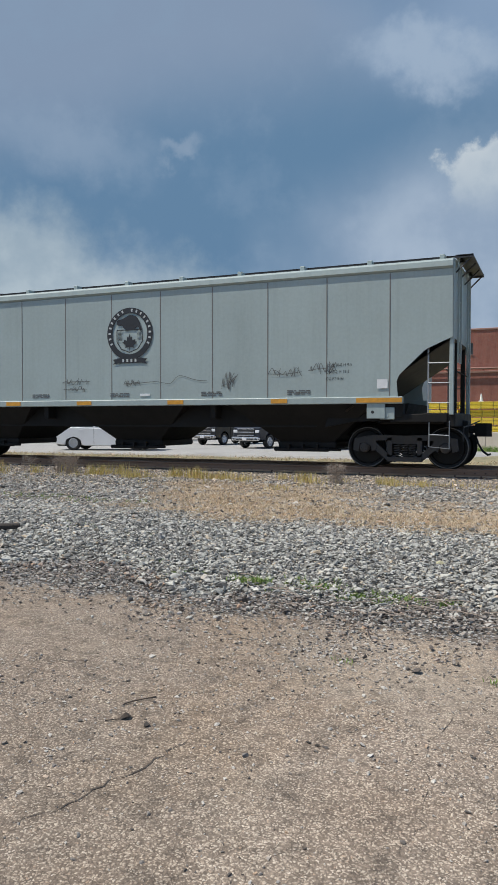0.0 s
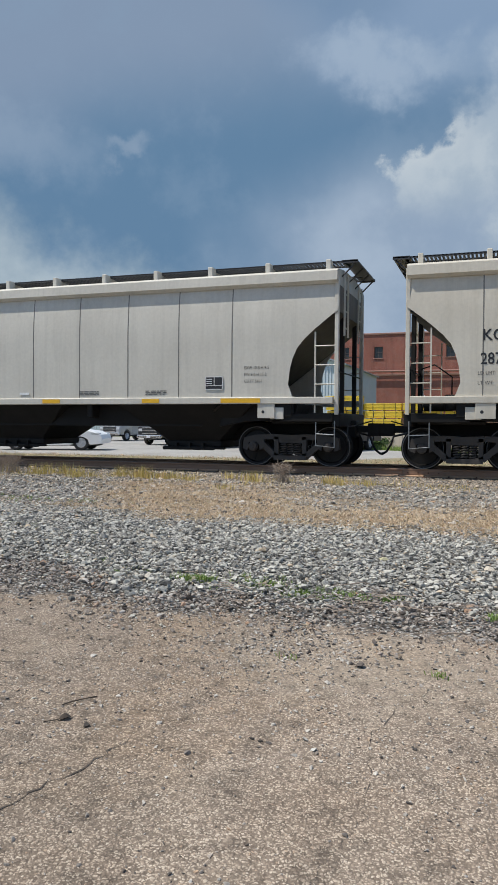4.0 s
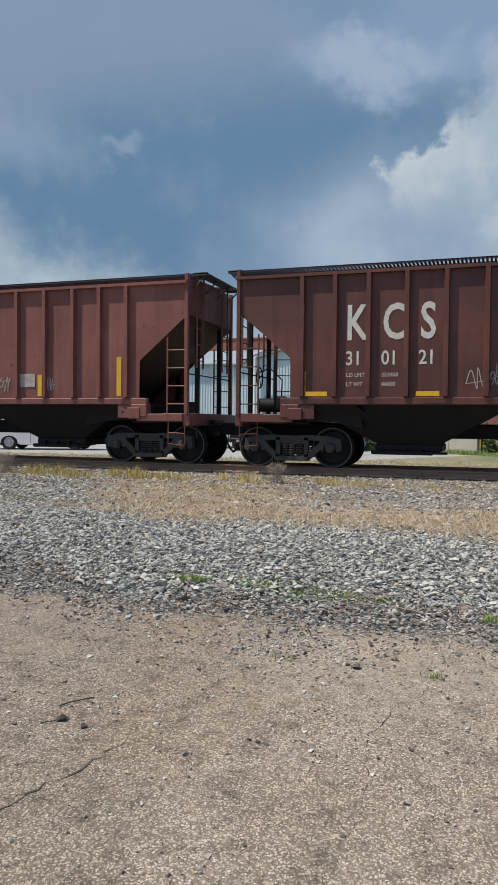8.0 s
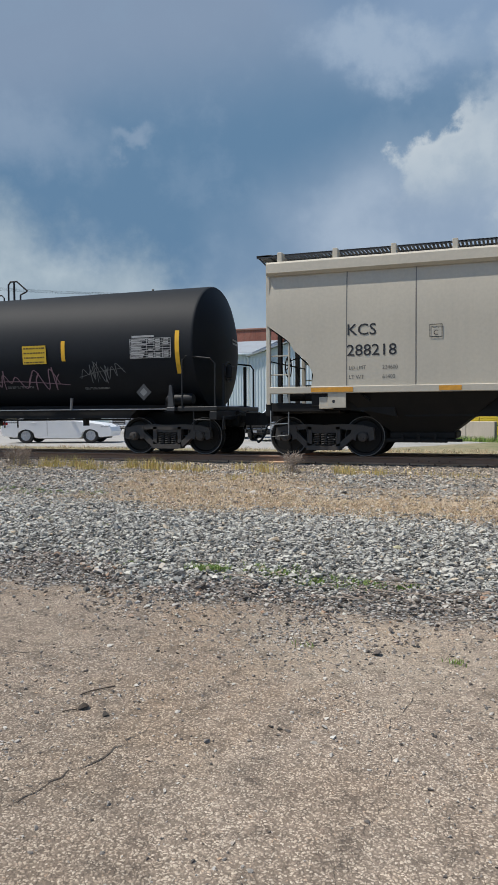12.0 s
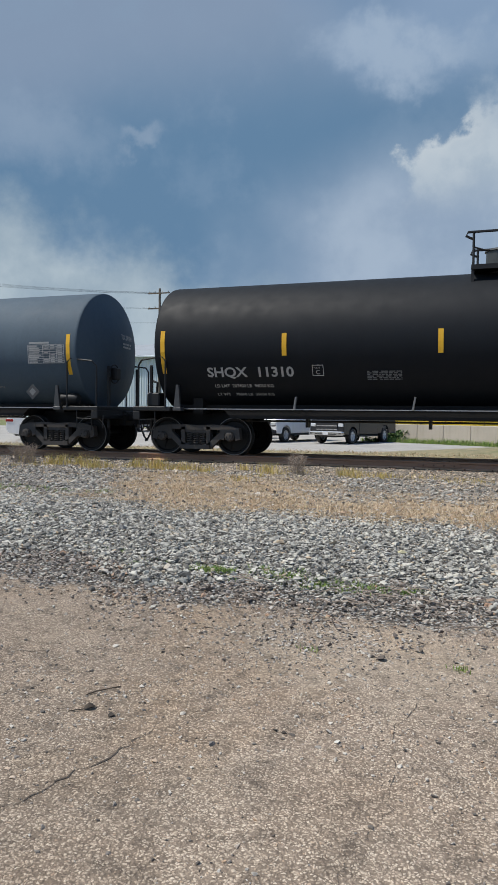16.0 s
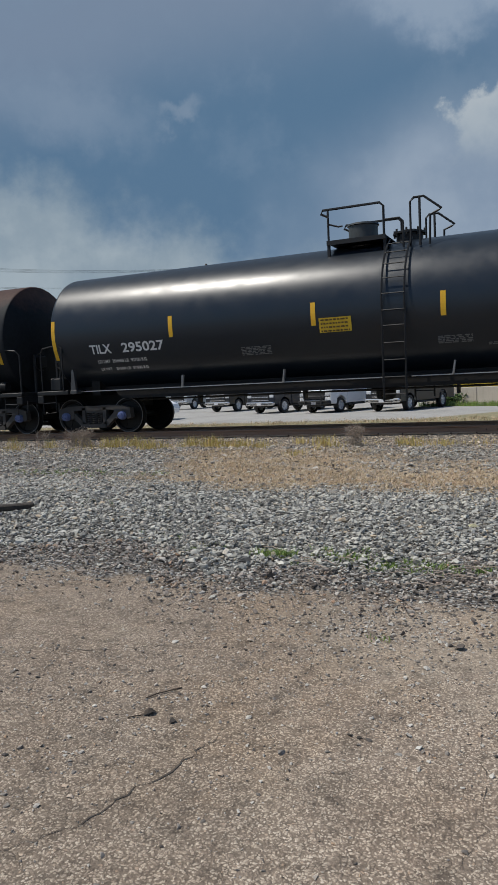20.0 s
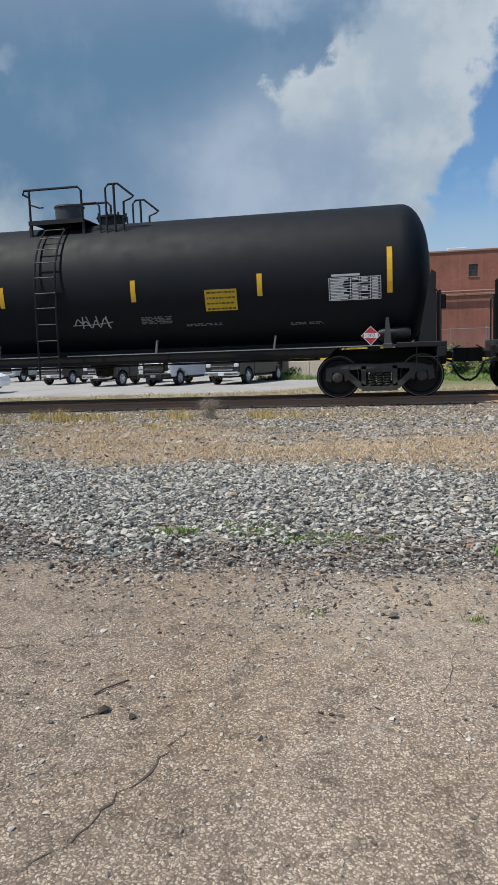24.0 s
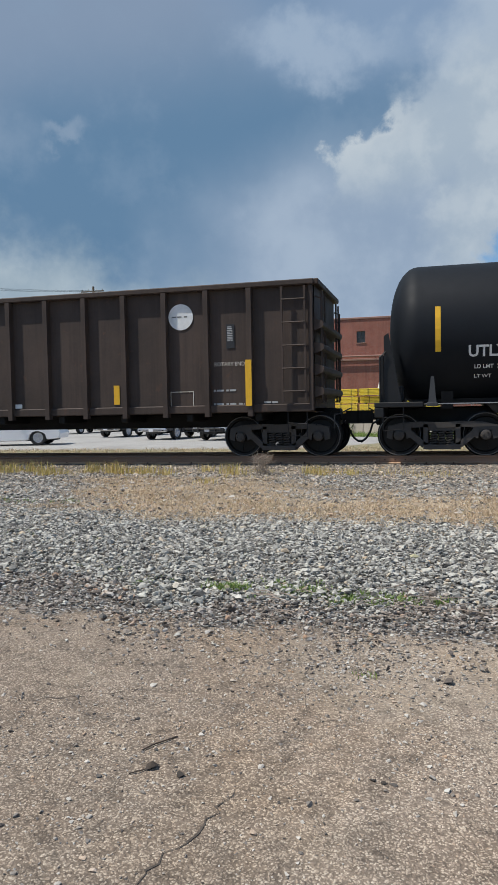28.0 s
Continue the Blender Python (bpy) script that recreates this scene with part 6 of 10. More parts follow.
        tags = ((-3.6, -2.9, 1.75, 2.2, 3), (-2.6, -1.9, 1.75, 2.2, 4), (-1.4, -0.8, 1.8, 2.2, 5), (1.5, 2.05, 1.9, 2.15, 6), (6.05, 6.4, 1.95, 2.15, 8)) if place == 7 else \
            ((1.6, 2.2, 1.66, 2.1, 3), (2.35, 3.0, 1.66, 2.15, 4), (3.2, 3.8, 1.7, 2.2, 5), (4.7, 5.1, 1.7, 2.1, 6), (-4.6, -3.9, 1.7, 1.95, 7), (-3.7, -3.1, 1.7, 1.95, 9), (-1.3, -0.75, 1.75, 1.98, 10), (-0.4, 0.1, 1.75, 1.98, 12))
        for x0, x1, z0, z1, sd in tags:
            scrawl(car, x0, x1, z0, z1, m, M["g_chalk"], sd, 4, 0.022)
        if place == 8:
            frame_plate(car, -3.74, 2.32, 0.26, 0.27, y, ink, "C")

    # three grey hoppers with the red sign
    for place, num, paint, label in ((9, "67539", "grey_light", "scuffed pale grey covered hopper car with a red octagonal sign"),
                                     (10, "288473", "grey", "grey covered hopper car with a red sign and black graffiti"),
                                     (11, "288218", "grey_plain", "clean grey covered hopper car with a red octagonal sign")):
        car, i = couple(covered_hopper("sloped" if place == 9 else "arched", gap(place), M[paint], label, seam=1.4, seams=None if place == 9 else (-6.05, -4.58, -2.78, -0.92, 0.92, 2.7, 4.5, 5.97)), place)
        x = -6.47 if place == 9 else -6.05
        at_side(car, i, "KCS", x, 2.86 if place == 9 else 2.66, 0.40 if place == 9 else 0.34, "black", 1.15 if place == 9 else 1.05, 0.002)
        at_side(car, i, num, x, 2.30 if place == 9 else 2.22, 0.42 if place == 9 else 0.34, "black", 1.28 if place == 9 else 1.06, 0.002)
        plate_c(car, i, -4.3, 2.55)
        capacity_block(car, i, x + 0.05, 2.02 if place == 9 else 1.92, "black" if place == 9 else "stencil_dark", ("LT WT", "LD LMT") if place == 9 else ("LD LMT", "LT WT"), ("60400", "225600") if place == 9 else ("224600", "61400"))
        octagon_sign(car, i, *((3.70, 4.93, 2.22, 3.45) if place == 9 else (3.0, 4.1, 2.71, 3.87)))
        sill_marks(car, i, ((-6.83, -5.9), (-4.1, -3.65), (-1.55, -1.1), (1.0, 1.45), (3.55, 4.0), (5.9, 6.85)), "orange")
        consolidated_stencil(car, i, 5.07 if place == 9 else 3.3, 1.8)
        hopper_small_print(car, i, place, () if place == 9 else (-2.4, 1.2))
        if place == 9:
            at_side(car, i, "WARNING", -2.1, 2.2, 0.13, "black")
            small_print(car, i, -2.3, 2.08, 0.95, 4, "black", 0.035, 5)
            scrawl(car, 0.9, 1.5, 2.4, 2.55, side_pose(i), M["stencil_dark"], 50, 5, 0.015)
        else:
            axle_block(car, i, 5.2, 2.2)
        if place == 10:
            m = side_pose(i)
            loop_tag(car, m, 1.5, 4.4, 61)
            loop_tag(car, m, -5.4, 0.8, 62)


M["g_lilac2"] = plain("spray_haze", (0.33, 0.34, 0.38), 0.6)
M["g_teal2"] = plain("spray_pale_teal", (0.22, 0.44, 0.40), 0.5)
M["white_patch"] = plain("white_patch_paint", (0.62, 0.62, 0.60), 0.55)
M["tan_patch"] = plain("tan_patch_paint", (0.30, 0.22, 0.14), 0.6)
M["stripe_red"] = plain("red_stripe_paint", (0.30, 0.05, 0.04), 0.5)
M["cream_old"] = plain("worn_stencil_paint", (0.42, 0.35, 0.31), 0.6, 0, 0.3)
M["grey_floor"] = painted("grimy_grey_floor_sheets", (0.16, 0.155, 0.14), (0.06, 0.055, 0.05), 0.6, 0.8)
hoppers()


def tank_marks(car, info, r, mark, num, xs, z, wide, ink, lines, num_x, size=0.33, stretch=1.0):
    def label(text, x, zz, s, w=0.92, b=0.0):
        y, z3, tilt = on_tank(zz + s * 0.33, 0.003 + s * s * 0.09, r)
        a = radians(tilt)
        return put("lettering", lettering(text, s, w, b), M[ink], car, pose(x, y - 0.0, z3, 90 - tilt) @ pose(0, -s * 0.33, 0))
    if mark:
        label(mark, xs, z, size, wide, 0.008)
    if num:
        label(num, num_x, z, size, wide * stretch, 0.008)
    for i, t in enumerate(lines):
        label(t, xs + 0.12, z - 0.24 - 0.19 * i, 0.125, 0.9, 0.002)
    return label


def tank_panel(car, r, x0, x1, z, h, back, ink=None, rows=3, name="notice_panel", seed=1):
    y, z3, tilt = on_tank(z, 0.012, r)
    p = part(name, lambda s: s.box(0, x1 - x0, -h / 2, h / 2, 0, 0.006), M[back], car, "", pose(x0, y, z3, 90 - tilt))
    if ink:
        rnd = random.Random(seed)

        def lines(s):
            for k in range(rows):
                v = h * (0.36 - 0.76 * k / max(rows - 1, 1))
                u = 0.04
                while u < x1 - x0 - 0.06:
                    d = rnd.uniform(0.03, 0.1)
                    s.box(u, min(u + d, x1 - x0 - 0.04), v - 0.018, v + 0.018, 0.006, 0.008)
                    u += d + 0.02
        part("notice_lines", lines, M[ink], p)
    return p


def spec_table(car, r, x0, x1, z, h, ink="stencil"):
    y, z3, tilt = on_tank(z, 0.012, r)
    w = x1 - x0

    def build(s):
        t = 0.012
        for k in range(9):
            v = -h / 2 + h * k / 8
            s.box(0, w, v - t / 2, v + t / 2, 0, 0.004)
        for u in (0, 0.42, 0.6, 0.8, 1.0):
            s.box(w * u - t / 2, w * u + t / 2, -h / 2, h / 2, 0, 0.0045)
        rnd = random.Random(int(x0 * 100))
        for k in range(8):
            v = -h / 2 + h * (k + 0.5) / 8
            s.box(0.03, w * rnd.uniform(0.25, 0.4), v - 0.013, v + 0.013, 0, 0.004)
            for c in (0.45, 0.63, 0.83):
                if rnd.random() < 0.8:
                    s.box(w * c, w * (c + 0.12), v - 0.013, v + 0.013, 0, 0.004)
        s.box(w * 0.05, w * 0.6, h * 0.56, h * 0.66, 0, 0.004)
    part("qualification_table", build, M[ink], car, "", pose(x0, y, z3, 90 - tilt))


def head_marks(car, info, mark, num, ink):
    """The car's mark and two lines of small print on the leading head of the tank."""
    if mark:
        put("lettering", lettering(mark + " " + num, 0.17, 0.95, 0.003), M[ink], car, pose(info["tank"] + 0.028, 0.08, 2.98, 90, 0, 101))
    bars(car, 0.0, 0.0, 0.62, 2, 0.05, 0.0, M["stencil"], 5).matrix_basis = pose(info["tank"] + 0.016, 0.2, 2.83, 90, 0, 100)


def placard(car, r, x, z, red=False):
    y, z3, tilt = on_tank(z, 0.05, r)
    p = part("placard", lambda s: s.box(-0.14, 0.14, -0.14, 0.14, 0, 0.008, Matrix.Rotation(math.pi / 4, 4, "Z")), M["redpaint" if red else "truckgrey"], car, "red diamond hazard placard" if red else "", pose(x, min(y - 0.02, -1.535), z3, 90))
    if red:
        part("number_panel", lambda s: s.box(-0.14, 0.14, -0.05, 0.05, 0.008, 0.010), M["white"], p)
        put("lettering", lettering("1202", 0.11), M["black"], p, pose(-0.125, -0.035, 0.012))
        part("rim", lambda s: [ribbon(s, [(0, -0.19), (0.19, 0), (0, 0.19), (-0.19, 0), (0, -0.19)], 0.012, 0.009)], M["white"], p)
    else:
        part("placard_holder", lambda s: s.box(-0.07, 0.07, -0.07, 0.07, 0.008, 0.011, Matrix.Rotation(math.pi / 4, 4, "Z")), M["stencil_grey"], p)


M["stencil_grey"] = plain("dull_grey_ink", (0.16, 0.165, 0.165), 0.6)
M["sign_yellow"] = plain("yellow_notice", (0.62, 0.40, 0.02), 0.45, 0, 0.1)
M["sign_old"] = plain("faded_yellow_notice", (0.34, 0.19, 0.03), 0.5, 0, 0.25)
M["notice_ink"] = plain("notice_ink", (0.10, 0.06, 0.01), 0.5)


def tanks():
    STR = (-7.62, -4.72, -1.45, 1.35, 4.48, 7.60)
    # place, length, paint, mark, number, x of mark, x of number, ink, load lines, options
    spec = [
        (12, "tank_spill_a", "", "293100", -7.0, -6.15, "stencil", ("LD LMT  205000 LB  92950 KG", "LT WT    81000 LB  36700 KG"), dict(dome=0.35, mirrored=True, ladder=0.45), STR, (3.29, 3.99, 2.50, 0.46, "sign_yellow"), (6.37, 7.44, 2.56), False,
         "brownish-black tank car with scrawled graffiti, rolling on the track"),
        (13, "tank_black", "TILX", "291188", -7.0, -6.1, "stencil", ("LD LMT  204800 LB  92850 KG", "LT WT    81200 LB  36850 KG"), dict(dome=0.35, mirrored=True, ladder=0.45), STR, (3.2, 3.9, 2.40, 0.46, "sign_yellow"), (6.37, 7.44, 2.5), False,
         "plain black tank car rolling on the track"),
        (14, "tank_spill_b", "GBRX", "703870", -7.70, -6.40, "stencil", ("LD LMT  204300 LB  92650 KG", "LT WT    81700 LB  37050 KG"), dict(dome=0.05, mirrored=False, ladder=-0.95), (-7.82, -4.76, -1.76, 1.35, 4.48, 7.60), None, (6.4, 7.45, 2.5), False,
         "dull black tank car with white spray-painted letters"),
        (15, "tank_black", "SHQX", "11310", -6.67, -5.46, "stencil", ("LD LMT  207400 LB  94050 KG", "LT WT    78600 LB  35650 KG"), dict(dome=0.42, mirrored=True, ladder=0.46, cap=None), (-7.77, -4.75, -1.34, 1.6, 4.65, 7.59), (1.48, 2.28, 1.84, 0.26, "sign_old"), (6.32, 7.39, 2.50), False,
         "matt black tank car with a small yellow notice"),
        (16, "tank_blue", "TILX", "293240", -6.90, -6.02, "stencil", ("LD LMT  205300 LB  93300 KG", "LT WT    80200 LB  36400 KG"), dict(dome=0.70, mirrored=True, ladder=0.76), (-7.73, -4.73, -1.78, 1.85, 4.73, 7.76), (3.15, 3.86, 2.42, 0.46, "sign_yellow"), (6.58, 7.65, 2.47), False,
         "faded blue-grey tank car with white lettering"),
        (17, "tank_spill_c", "CTCX", "720589", -7.37, -6.05, "stencil_grey2", ("LD LMT  204800 LB  92850 KG", "LT WT    81200 LB  36850 KG"), dict(dome=0.35, mirrored=False, ladder=-0.57), (-7.62, -4.5, -1.33, 1.4, 4.42, 7.52), (3.19, 3.87, 2.41, 0.46, "sign_yellow"), (6.27, 7.34, 2.49), False,
         "brown-black tank car with faint grey lettering"),
        (18, "tank_gloss", "TILX", "295044", -7.01, -6.04, "white", ("LD LMT  204100 LB  93600 KG", "LT WT    81600 LB  37100 KG"), dict(dome=0.40, mirrored=True, ladder=0.62, cap=M["blue_cap"], ends="long"), (-8.0, -4.7, -1.0, 1.7, 4.6, 7.7), (-0.86, -0.16, 2.38, 0.30, "sign_yellow"), (6.3, 7.4, 2.5), False,
         "glossy black tank car with a yellow notice panel"),
        (19, "tank_gloss", "TILX", "295027", -7.09, -6.14, "white", ("LD LMT  204400 LB  92700 KG", "LT WT    81600 LB  37000 KG"), dict(dome=0.35, mirrored=True, ladder=0.74, cap=M["blue_cap"], ends="long"), (-8.18, -4.68, -1.06, 1.75, 4.65, 7.8), (-0.93, -0.2, 2.31, 0.32, "sign_yellow"), (6.3, 7.4, 2.5), False,
         "shiny new black tank car with white lettering"),
        (20, "tank_rusty", "SHQX", "11303", -6.47, -5.09, "stencil", ("LD LMT  207800 LB  94250 KG", "LT WT    78100 LB  35450 KG"), dict(dome=-0.12, mirrored=False, ladder=-0.48, cap=M["blue_cap"]), (-7.55, -4.55, -1.56, 1.15, 4.84, 7.78), (1.6, 2.36, 1.92, 0.28, "sign_old"), (6.49, 7.57, 2.40), False,
         "black tank car with a rusty brown back and small green tags"),
        (21, "tank_spill_a", "CTCX", "720580", -7.05, -5.97, "stencil", ("LD LMT  204900 LB  92900 KG", "LT WT    81100 LB  36800 KG"), dict(dome=0.40, mirrored=True, ladder=0.42), (-7.55, -4.45, -1.38, 1.40, 4.53, 7.64), (3.12, 3.83, 2.46, 0.46, "sign_yellow"), (6.19, 7.28, 2.54), False,
         "dusty black tank car with pale grey lettering"),
        (22, "tank_black", "HSRX", "3147", -6.69, -5.67, "white", ("LD LMT  210300 LB  95350 KG", "LT WT    75700 LB  34350 KG"), dict(dome=0.2, mirrored=False, ladder=-0.45, round_head=True), (-7.2, -4.5, -1.61, 1.5, 4.3, 7.0), (3.1, 3.8, 2.2, 0.46, "sign_yellow"), (5.76, 6.82, 2.3), True,
         "matt black round-ended tank car with a red placard"),
        (23, "tank_black", "HSRX", "3348", -6.69, -5.67, "white", ("LD LMT  210300 LB  95350 KG", "LT WT    75700 LB  34350 KG"), dict(dome=0.1, mirrored=True, ladder=-0.50, round_head=True), (-7.3, -4.4, -1.61, 1.5, 4.3, 7.0), (3.1, 3.8, 2.2, 0.46, "sign_yellow"), (5.76, 6.82, 2.3), True,
         "matt black round-ended tank car with a white tag"),
        (24, "tank_black", "UTLX", "214622", -6.49, -5.58, "white", ("LD LMT  211300 LB  95850 KG", "LT WT    74700 LB  33900 KG"), dict(dome=0.35, mirrored=True, ladder=0.18, round_head=True), (-7.09, -4.18, -1.5, 1.11, 4.0, 6.93), (3.09, 3.80, 2.2, 0.46, "sign_yellow"), (5.76, 6.82, 2.26), True,
         "clean matt black tank car with a red placard"),
        (25, "tank_grey", "KLRX", "30976", -6.51, -5.34, "white", ("LD LMT  198100 LB  89850 KG", "LT WT    64900 LB  29450 KG"), dict(dome=-0.10, mirrored=False, ladder=-0.51, round_head=True, r=1.50), (-6.97, -4.55, -1.9, 1.08, 4.02, 7.09), (2.72, 3.42, 1.95, 0.26, "sign_yellow"), (5.85, 7.0, 2.55), True,
         "weathered grey tank car with a sprayed cross"),
        (26, "tank_black", "UTLX", "214651", -6.23, -5.30, "white", ("LD LMT  211300 LB  95850 KG", "LT WT    74700 LB  33900 KG"), dict(dome=0.35, mirrored=True, ladder=0.18, round_head=True), (-6.82, -4.1, -1.5, 1.11, 4.0, 6.93), (3.09, 3.80, 2.2, 0.46, "sign_yellow"), (5.76, 6.82, 2.26), True,
         "black tank car with small dark tags"),
    ]
    for place, paint, mark, num, mx, nx, ink, lines, opt, strips, panel, table, red, label in spec:
        n = gap(place)
        r = opt.get("r", TANK_R)
        car, info = couple(tank_car(n, M[paint], label, **opt), place)
        z = {12: 2.25, 14: 2.10, 15: 1.86, 16: 2.18, 17: 2.16, 18: 2.18, 19: 2.05, 20: 1.93, 21: 2.12, 25: 1.72}.get(place, 2.06)
        write = tank_marks(car, info, r, mark, num, mx, z, 0.92 if place not in (15, 20) else 1.1, ink, lines, nx, 0.40 if place == 14 else 0.36 if place in (17, 21) else 0.33, {14: 1.25, 16: 1.18, 18: 1.33, 19: 1.33}.get(place, 1.0))
        tank_strips(car, info, strips, (0, 5), r, high=place > 21, drop=0.2 if place == 21 else 0.0)
        if panel:
            tank_panel(car, r, *panel[:4], panel[4], "notice_ink" if panel[4] != "sign_old" or place in (15, 20) else None, 4, seed=place)
        if place == 16:
            tank_panel(car, r, -1.85, -1.1, 1.79, 0.3, "sign_old", "notice_ink", 2, seed=3)
        if place == 20:
            tank_panel(car, r, -0.06, 0.82, 1.65, 0.28, "sign_old", None)
        spec_table(car, r, *table, 0.46, "stencil" if place < 18 else "white")
        head_marks(car, info, mark, num, ink)
        y, z3, tilt = on_tank(z + 0.13, 0.014, r)
        if place not in (18, 19):
            frame_plate(car, nx + {14: 1.95, 16: 1.5, 25: 1.3}.get(place, 1.35), z3 - 0.12, 0.26, 0.26, y, M["stencil"], "C", tilt)
        placard(car, r, {20: 6.15, 21: 7.05}.get(place, 6.60 if place > 21 else 6.72), 1.36 if place > 21 or place == 20 else 1.55, red)
        for x, zz, w, rows in ((-2.9, 1.95, 0.75, 6), (1.6, 1.9, 0.7, 5), (2.6, 1.72, 0.8, 2), (4.9, 1.66, 0.7, 2)):
            y, z3, tilt = on_tank(zz, 0.013, r)
            bars(car, x, z3, w, rows if place != 24 else 2, 0.022, y, M["stencil_grey"], place, tilt)
        m = lambda x, zz, r=r: pose(x, on_tank(zz + 0.15, 0.016, r)[0], on_tank(zz + 0.15, 0.016, r)[1], 90 - on_tank(zz + 0.15, 0.0, r)[2]) @ pose(0, -0.15, 0)
        if place == 12:
            scrawl(car, -1.38, -0.09, 2.02, 2.24, m, M["g_white"], 5, 6, 0.03)
            scrawl(car, -2.0, -1.3, 1.62, 1.82, m, M["g_silver"], 6, 5, 0.016)
            scrawl(car, -1.1, 0.3, 1.6, 1.86, m, M["g_silver"], 7, 8, 0.016)
            scrawl(car, 1.35, 4.4, 1.62, 2.2, m, M["g_pink"], 8, 6, 0.035)
            scrawl(car, -4.7, -3.1, 1.7, 2.05, m, M["g_pink"], 9, 7, 0.022)
            scrawl(car, 4.9, 6.1, 1.8, 2.3, m, M["stencil_grey"], 10, 6, 0.02)
        if place == 14:
            for ch, x, s in (("A", 0.9, 0.80), ("C", 1.22, 0.8), ("E", 1.52, 0.8), ("T", 1.85, 0.85), ("W", 2.30, 0.85), ("H", 2.75, 0.85)):
                put("spray_letter", lettering(ch, s, 0.5, -0.012), M["g_silver"], car, m(x, 1.66))
            part("spray_line", lambda s: [ribbon(s, [(0, 0), (0.75, -0.03)], 0.03), ribbon(s, [(0.5, 0.1), (0.75, -0.03), (0.45, -0.12)], 0.03)], M["g_silver"], car, "", m(2.95, 1.95))
            scrawl(car, -5.02, -4.14, 1.75, 2.0, m, M["g_silver"], 15, 5, 0.02)
        if place == 20:
            scrawl(car, -0.13, 0.6, 1.92, 2.12, m, M["g_mint"], 16, 6, 0.022)
            scrawl(car, 2.73, 4.2, 1.72, 2.02, m, M["g_mint"], 17, 9, 0.016)
            scrawl(car, 6.9, 7.8, 2.75, 3.0, m, M["g_silver"], 18, 6, 0.014)
        if place == 23:
            for ch, x in zip("BADCO", (-4.52, -4.28, -4.05, -3.82, -3.62)):
                put("spray_letter", lettering(ch, 0.46, 0.55, -0.01), M["g_silver"], car, m(x, 1.5 - 0.02 * (x + 4.5)))
            scrawl(car, 0.0, 0.9, 1.7, 2.0, m, M["stencil"], 19, 4, 0.03)
        if place == 25:
            part("spray_line", lambda s: [ribbon(s, [(0, 0.75), (0.75, 0)], 0.05), ribbon(s, [(0.75, 0.75), (0, 0)], 0.05, 0.002)], M["g_silver"], car, "", m(-3.53, 1.32))
            for a, b in ((-6.58, -5.5), (-5.42, -4.3)):
                tank_panel(car, r, a, b, 1.85, 0.36, "black", name="number_patch")
        if place == 26:
            scrawl(car, 1.8, 4.5, 1.55, 1.85, m, M["stencil_grey"], 23, 10, 0.02)
        if place in (18, 19):
            write("INEDIBLE NOT INTENDED FOR HUMAN FOOD", 3.2, 1.95, 0.152, 0.95)


M["stencil_grey2"] = plain("faint_grey_ink", (0.22, 0.22, 0.215), 0.6)


def rusty_back():
    """Black tank paint that has rusted along the back of the tank."""
    m, nt, b = node_mat("rust_backed_tank_paint")
    co = coords(nt)
    sep = nt.nodes.new("ShaderNodeSeparateXYZ")
    nt.links.new(co, sep.inputs[0])
    n = noise_node(nt, co, 1.6, 7, 0.7)
    h = maths(nt, "ADD", sep.outputs[2], maths(nt, "MULTIPLY", n, 1.0))
    f = ramp(nt, maths(nt, "DIVIDE", h, 6.0), (0.655, 0.0), (0.72, 1.0))
    col = mix(nt, f, (0.012, 0.0145, 0.017), (0.065, 0.034, 0.026))
    fine = ramp(nt, noise_node(nt, co, 9, 5), (0.3, 0.75), (0.7, 1.2))
    nt.links.new(mix(nt, 1.0, col, fine, "MULTIPLY"), b.inputs["Base Color"])
    b.inputs["Roughness"].default_value = 0.64
    b.inputs["Specular IOR Level"].default_value = 0.2
    bump(nt, b, noise_node(nt, co, 2.2, 3), 0.1, 0.02)
    return m


M["tank_rusty"] = rusty_back()
tanks()


def last_car():
    car, i = couple(gondola_car(16.9, M["gondola"], "dark brown ribbed coal gondola with a white disc"), 27)
    y = i["y"]
    part("white_disc", lambda s: s.lathe([(0.0, 0.0), (-0.008, 0.0), (-0.008, 0.29), (0.0, 0.29)], 28), M["white"], car, "", pose(4.66, y, 3.16))
    bars(car, 4.45, 3.15, 0.42, 1, 0.03, y - 0.010, M["stencil_grey"], 4)
    for x, z0, z1 in ((3.06, 1.24, 1.68), (6.24, 1.15, 2.15)):
        side_plate(car, "reflective_strip", x - 0.07, x + 0.07, z0, z1, y - (0.15 if x > 6 else 0.0), M["yellow"])
    put("lettering", lettering("ROTARY END", 0.12, 0.95), M["cream"], car, pose(5.42, y, 2.04, 90))
    frame_plate(car, 4.38, 1.16, 0.55, 0.34, y, M["cream"])
    side_plate(car, "card_board", 5.71, 5.9, 2.42, 2.95, y, M["black"])
    bars(car, 5.74, 2.88, 0.12, 9, 0.022, y - 0.008, M["stencil"], 7)
    for x, z, w, rows in ((5.4, 1.48, 0.55, 1), (5.4, 1.18, 0.7, 1), (2.1, 1.14, 0.6, 1), (1.1, 1.14, 0.6, 1), (6.55, 1.2, 0.3, 2)):
        bars(car, x, z, w, rows, 0.04, y, M["stencil"], int(x * 7))
    side_plate(car, "defect_card", 0.35, 0.6, 1.2, 1.3, y, M["white"])


last_car()

# ---- ground and track ----
def ground_z(x, y):
    return 0.0358 * min(max(y, -4), 6) - 0.0187 * max(-6, min(x, 4)) * max(0.0, min(1.0, (9 - y) / 3))


def wobble(x, y, scale, seed=0.0):
    return noise.noise(Vector((x * scale + seed, y * scale - seed, seed * 0.37)))


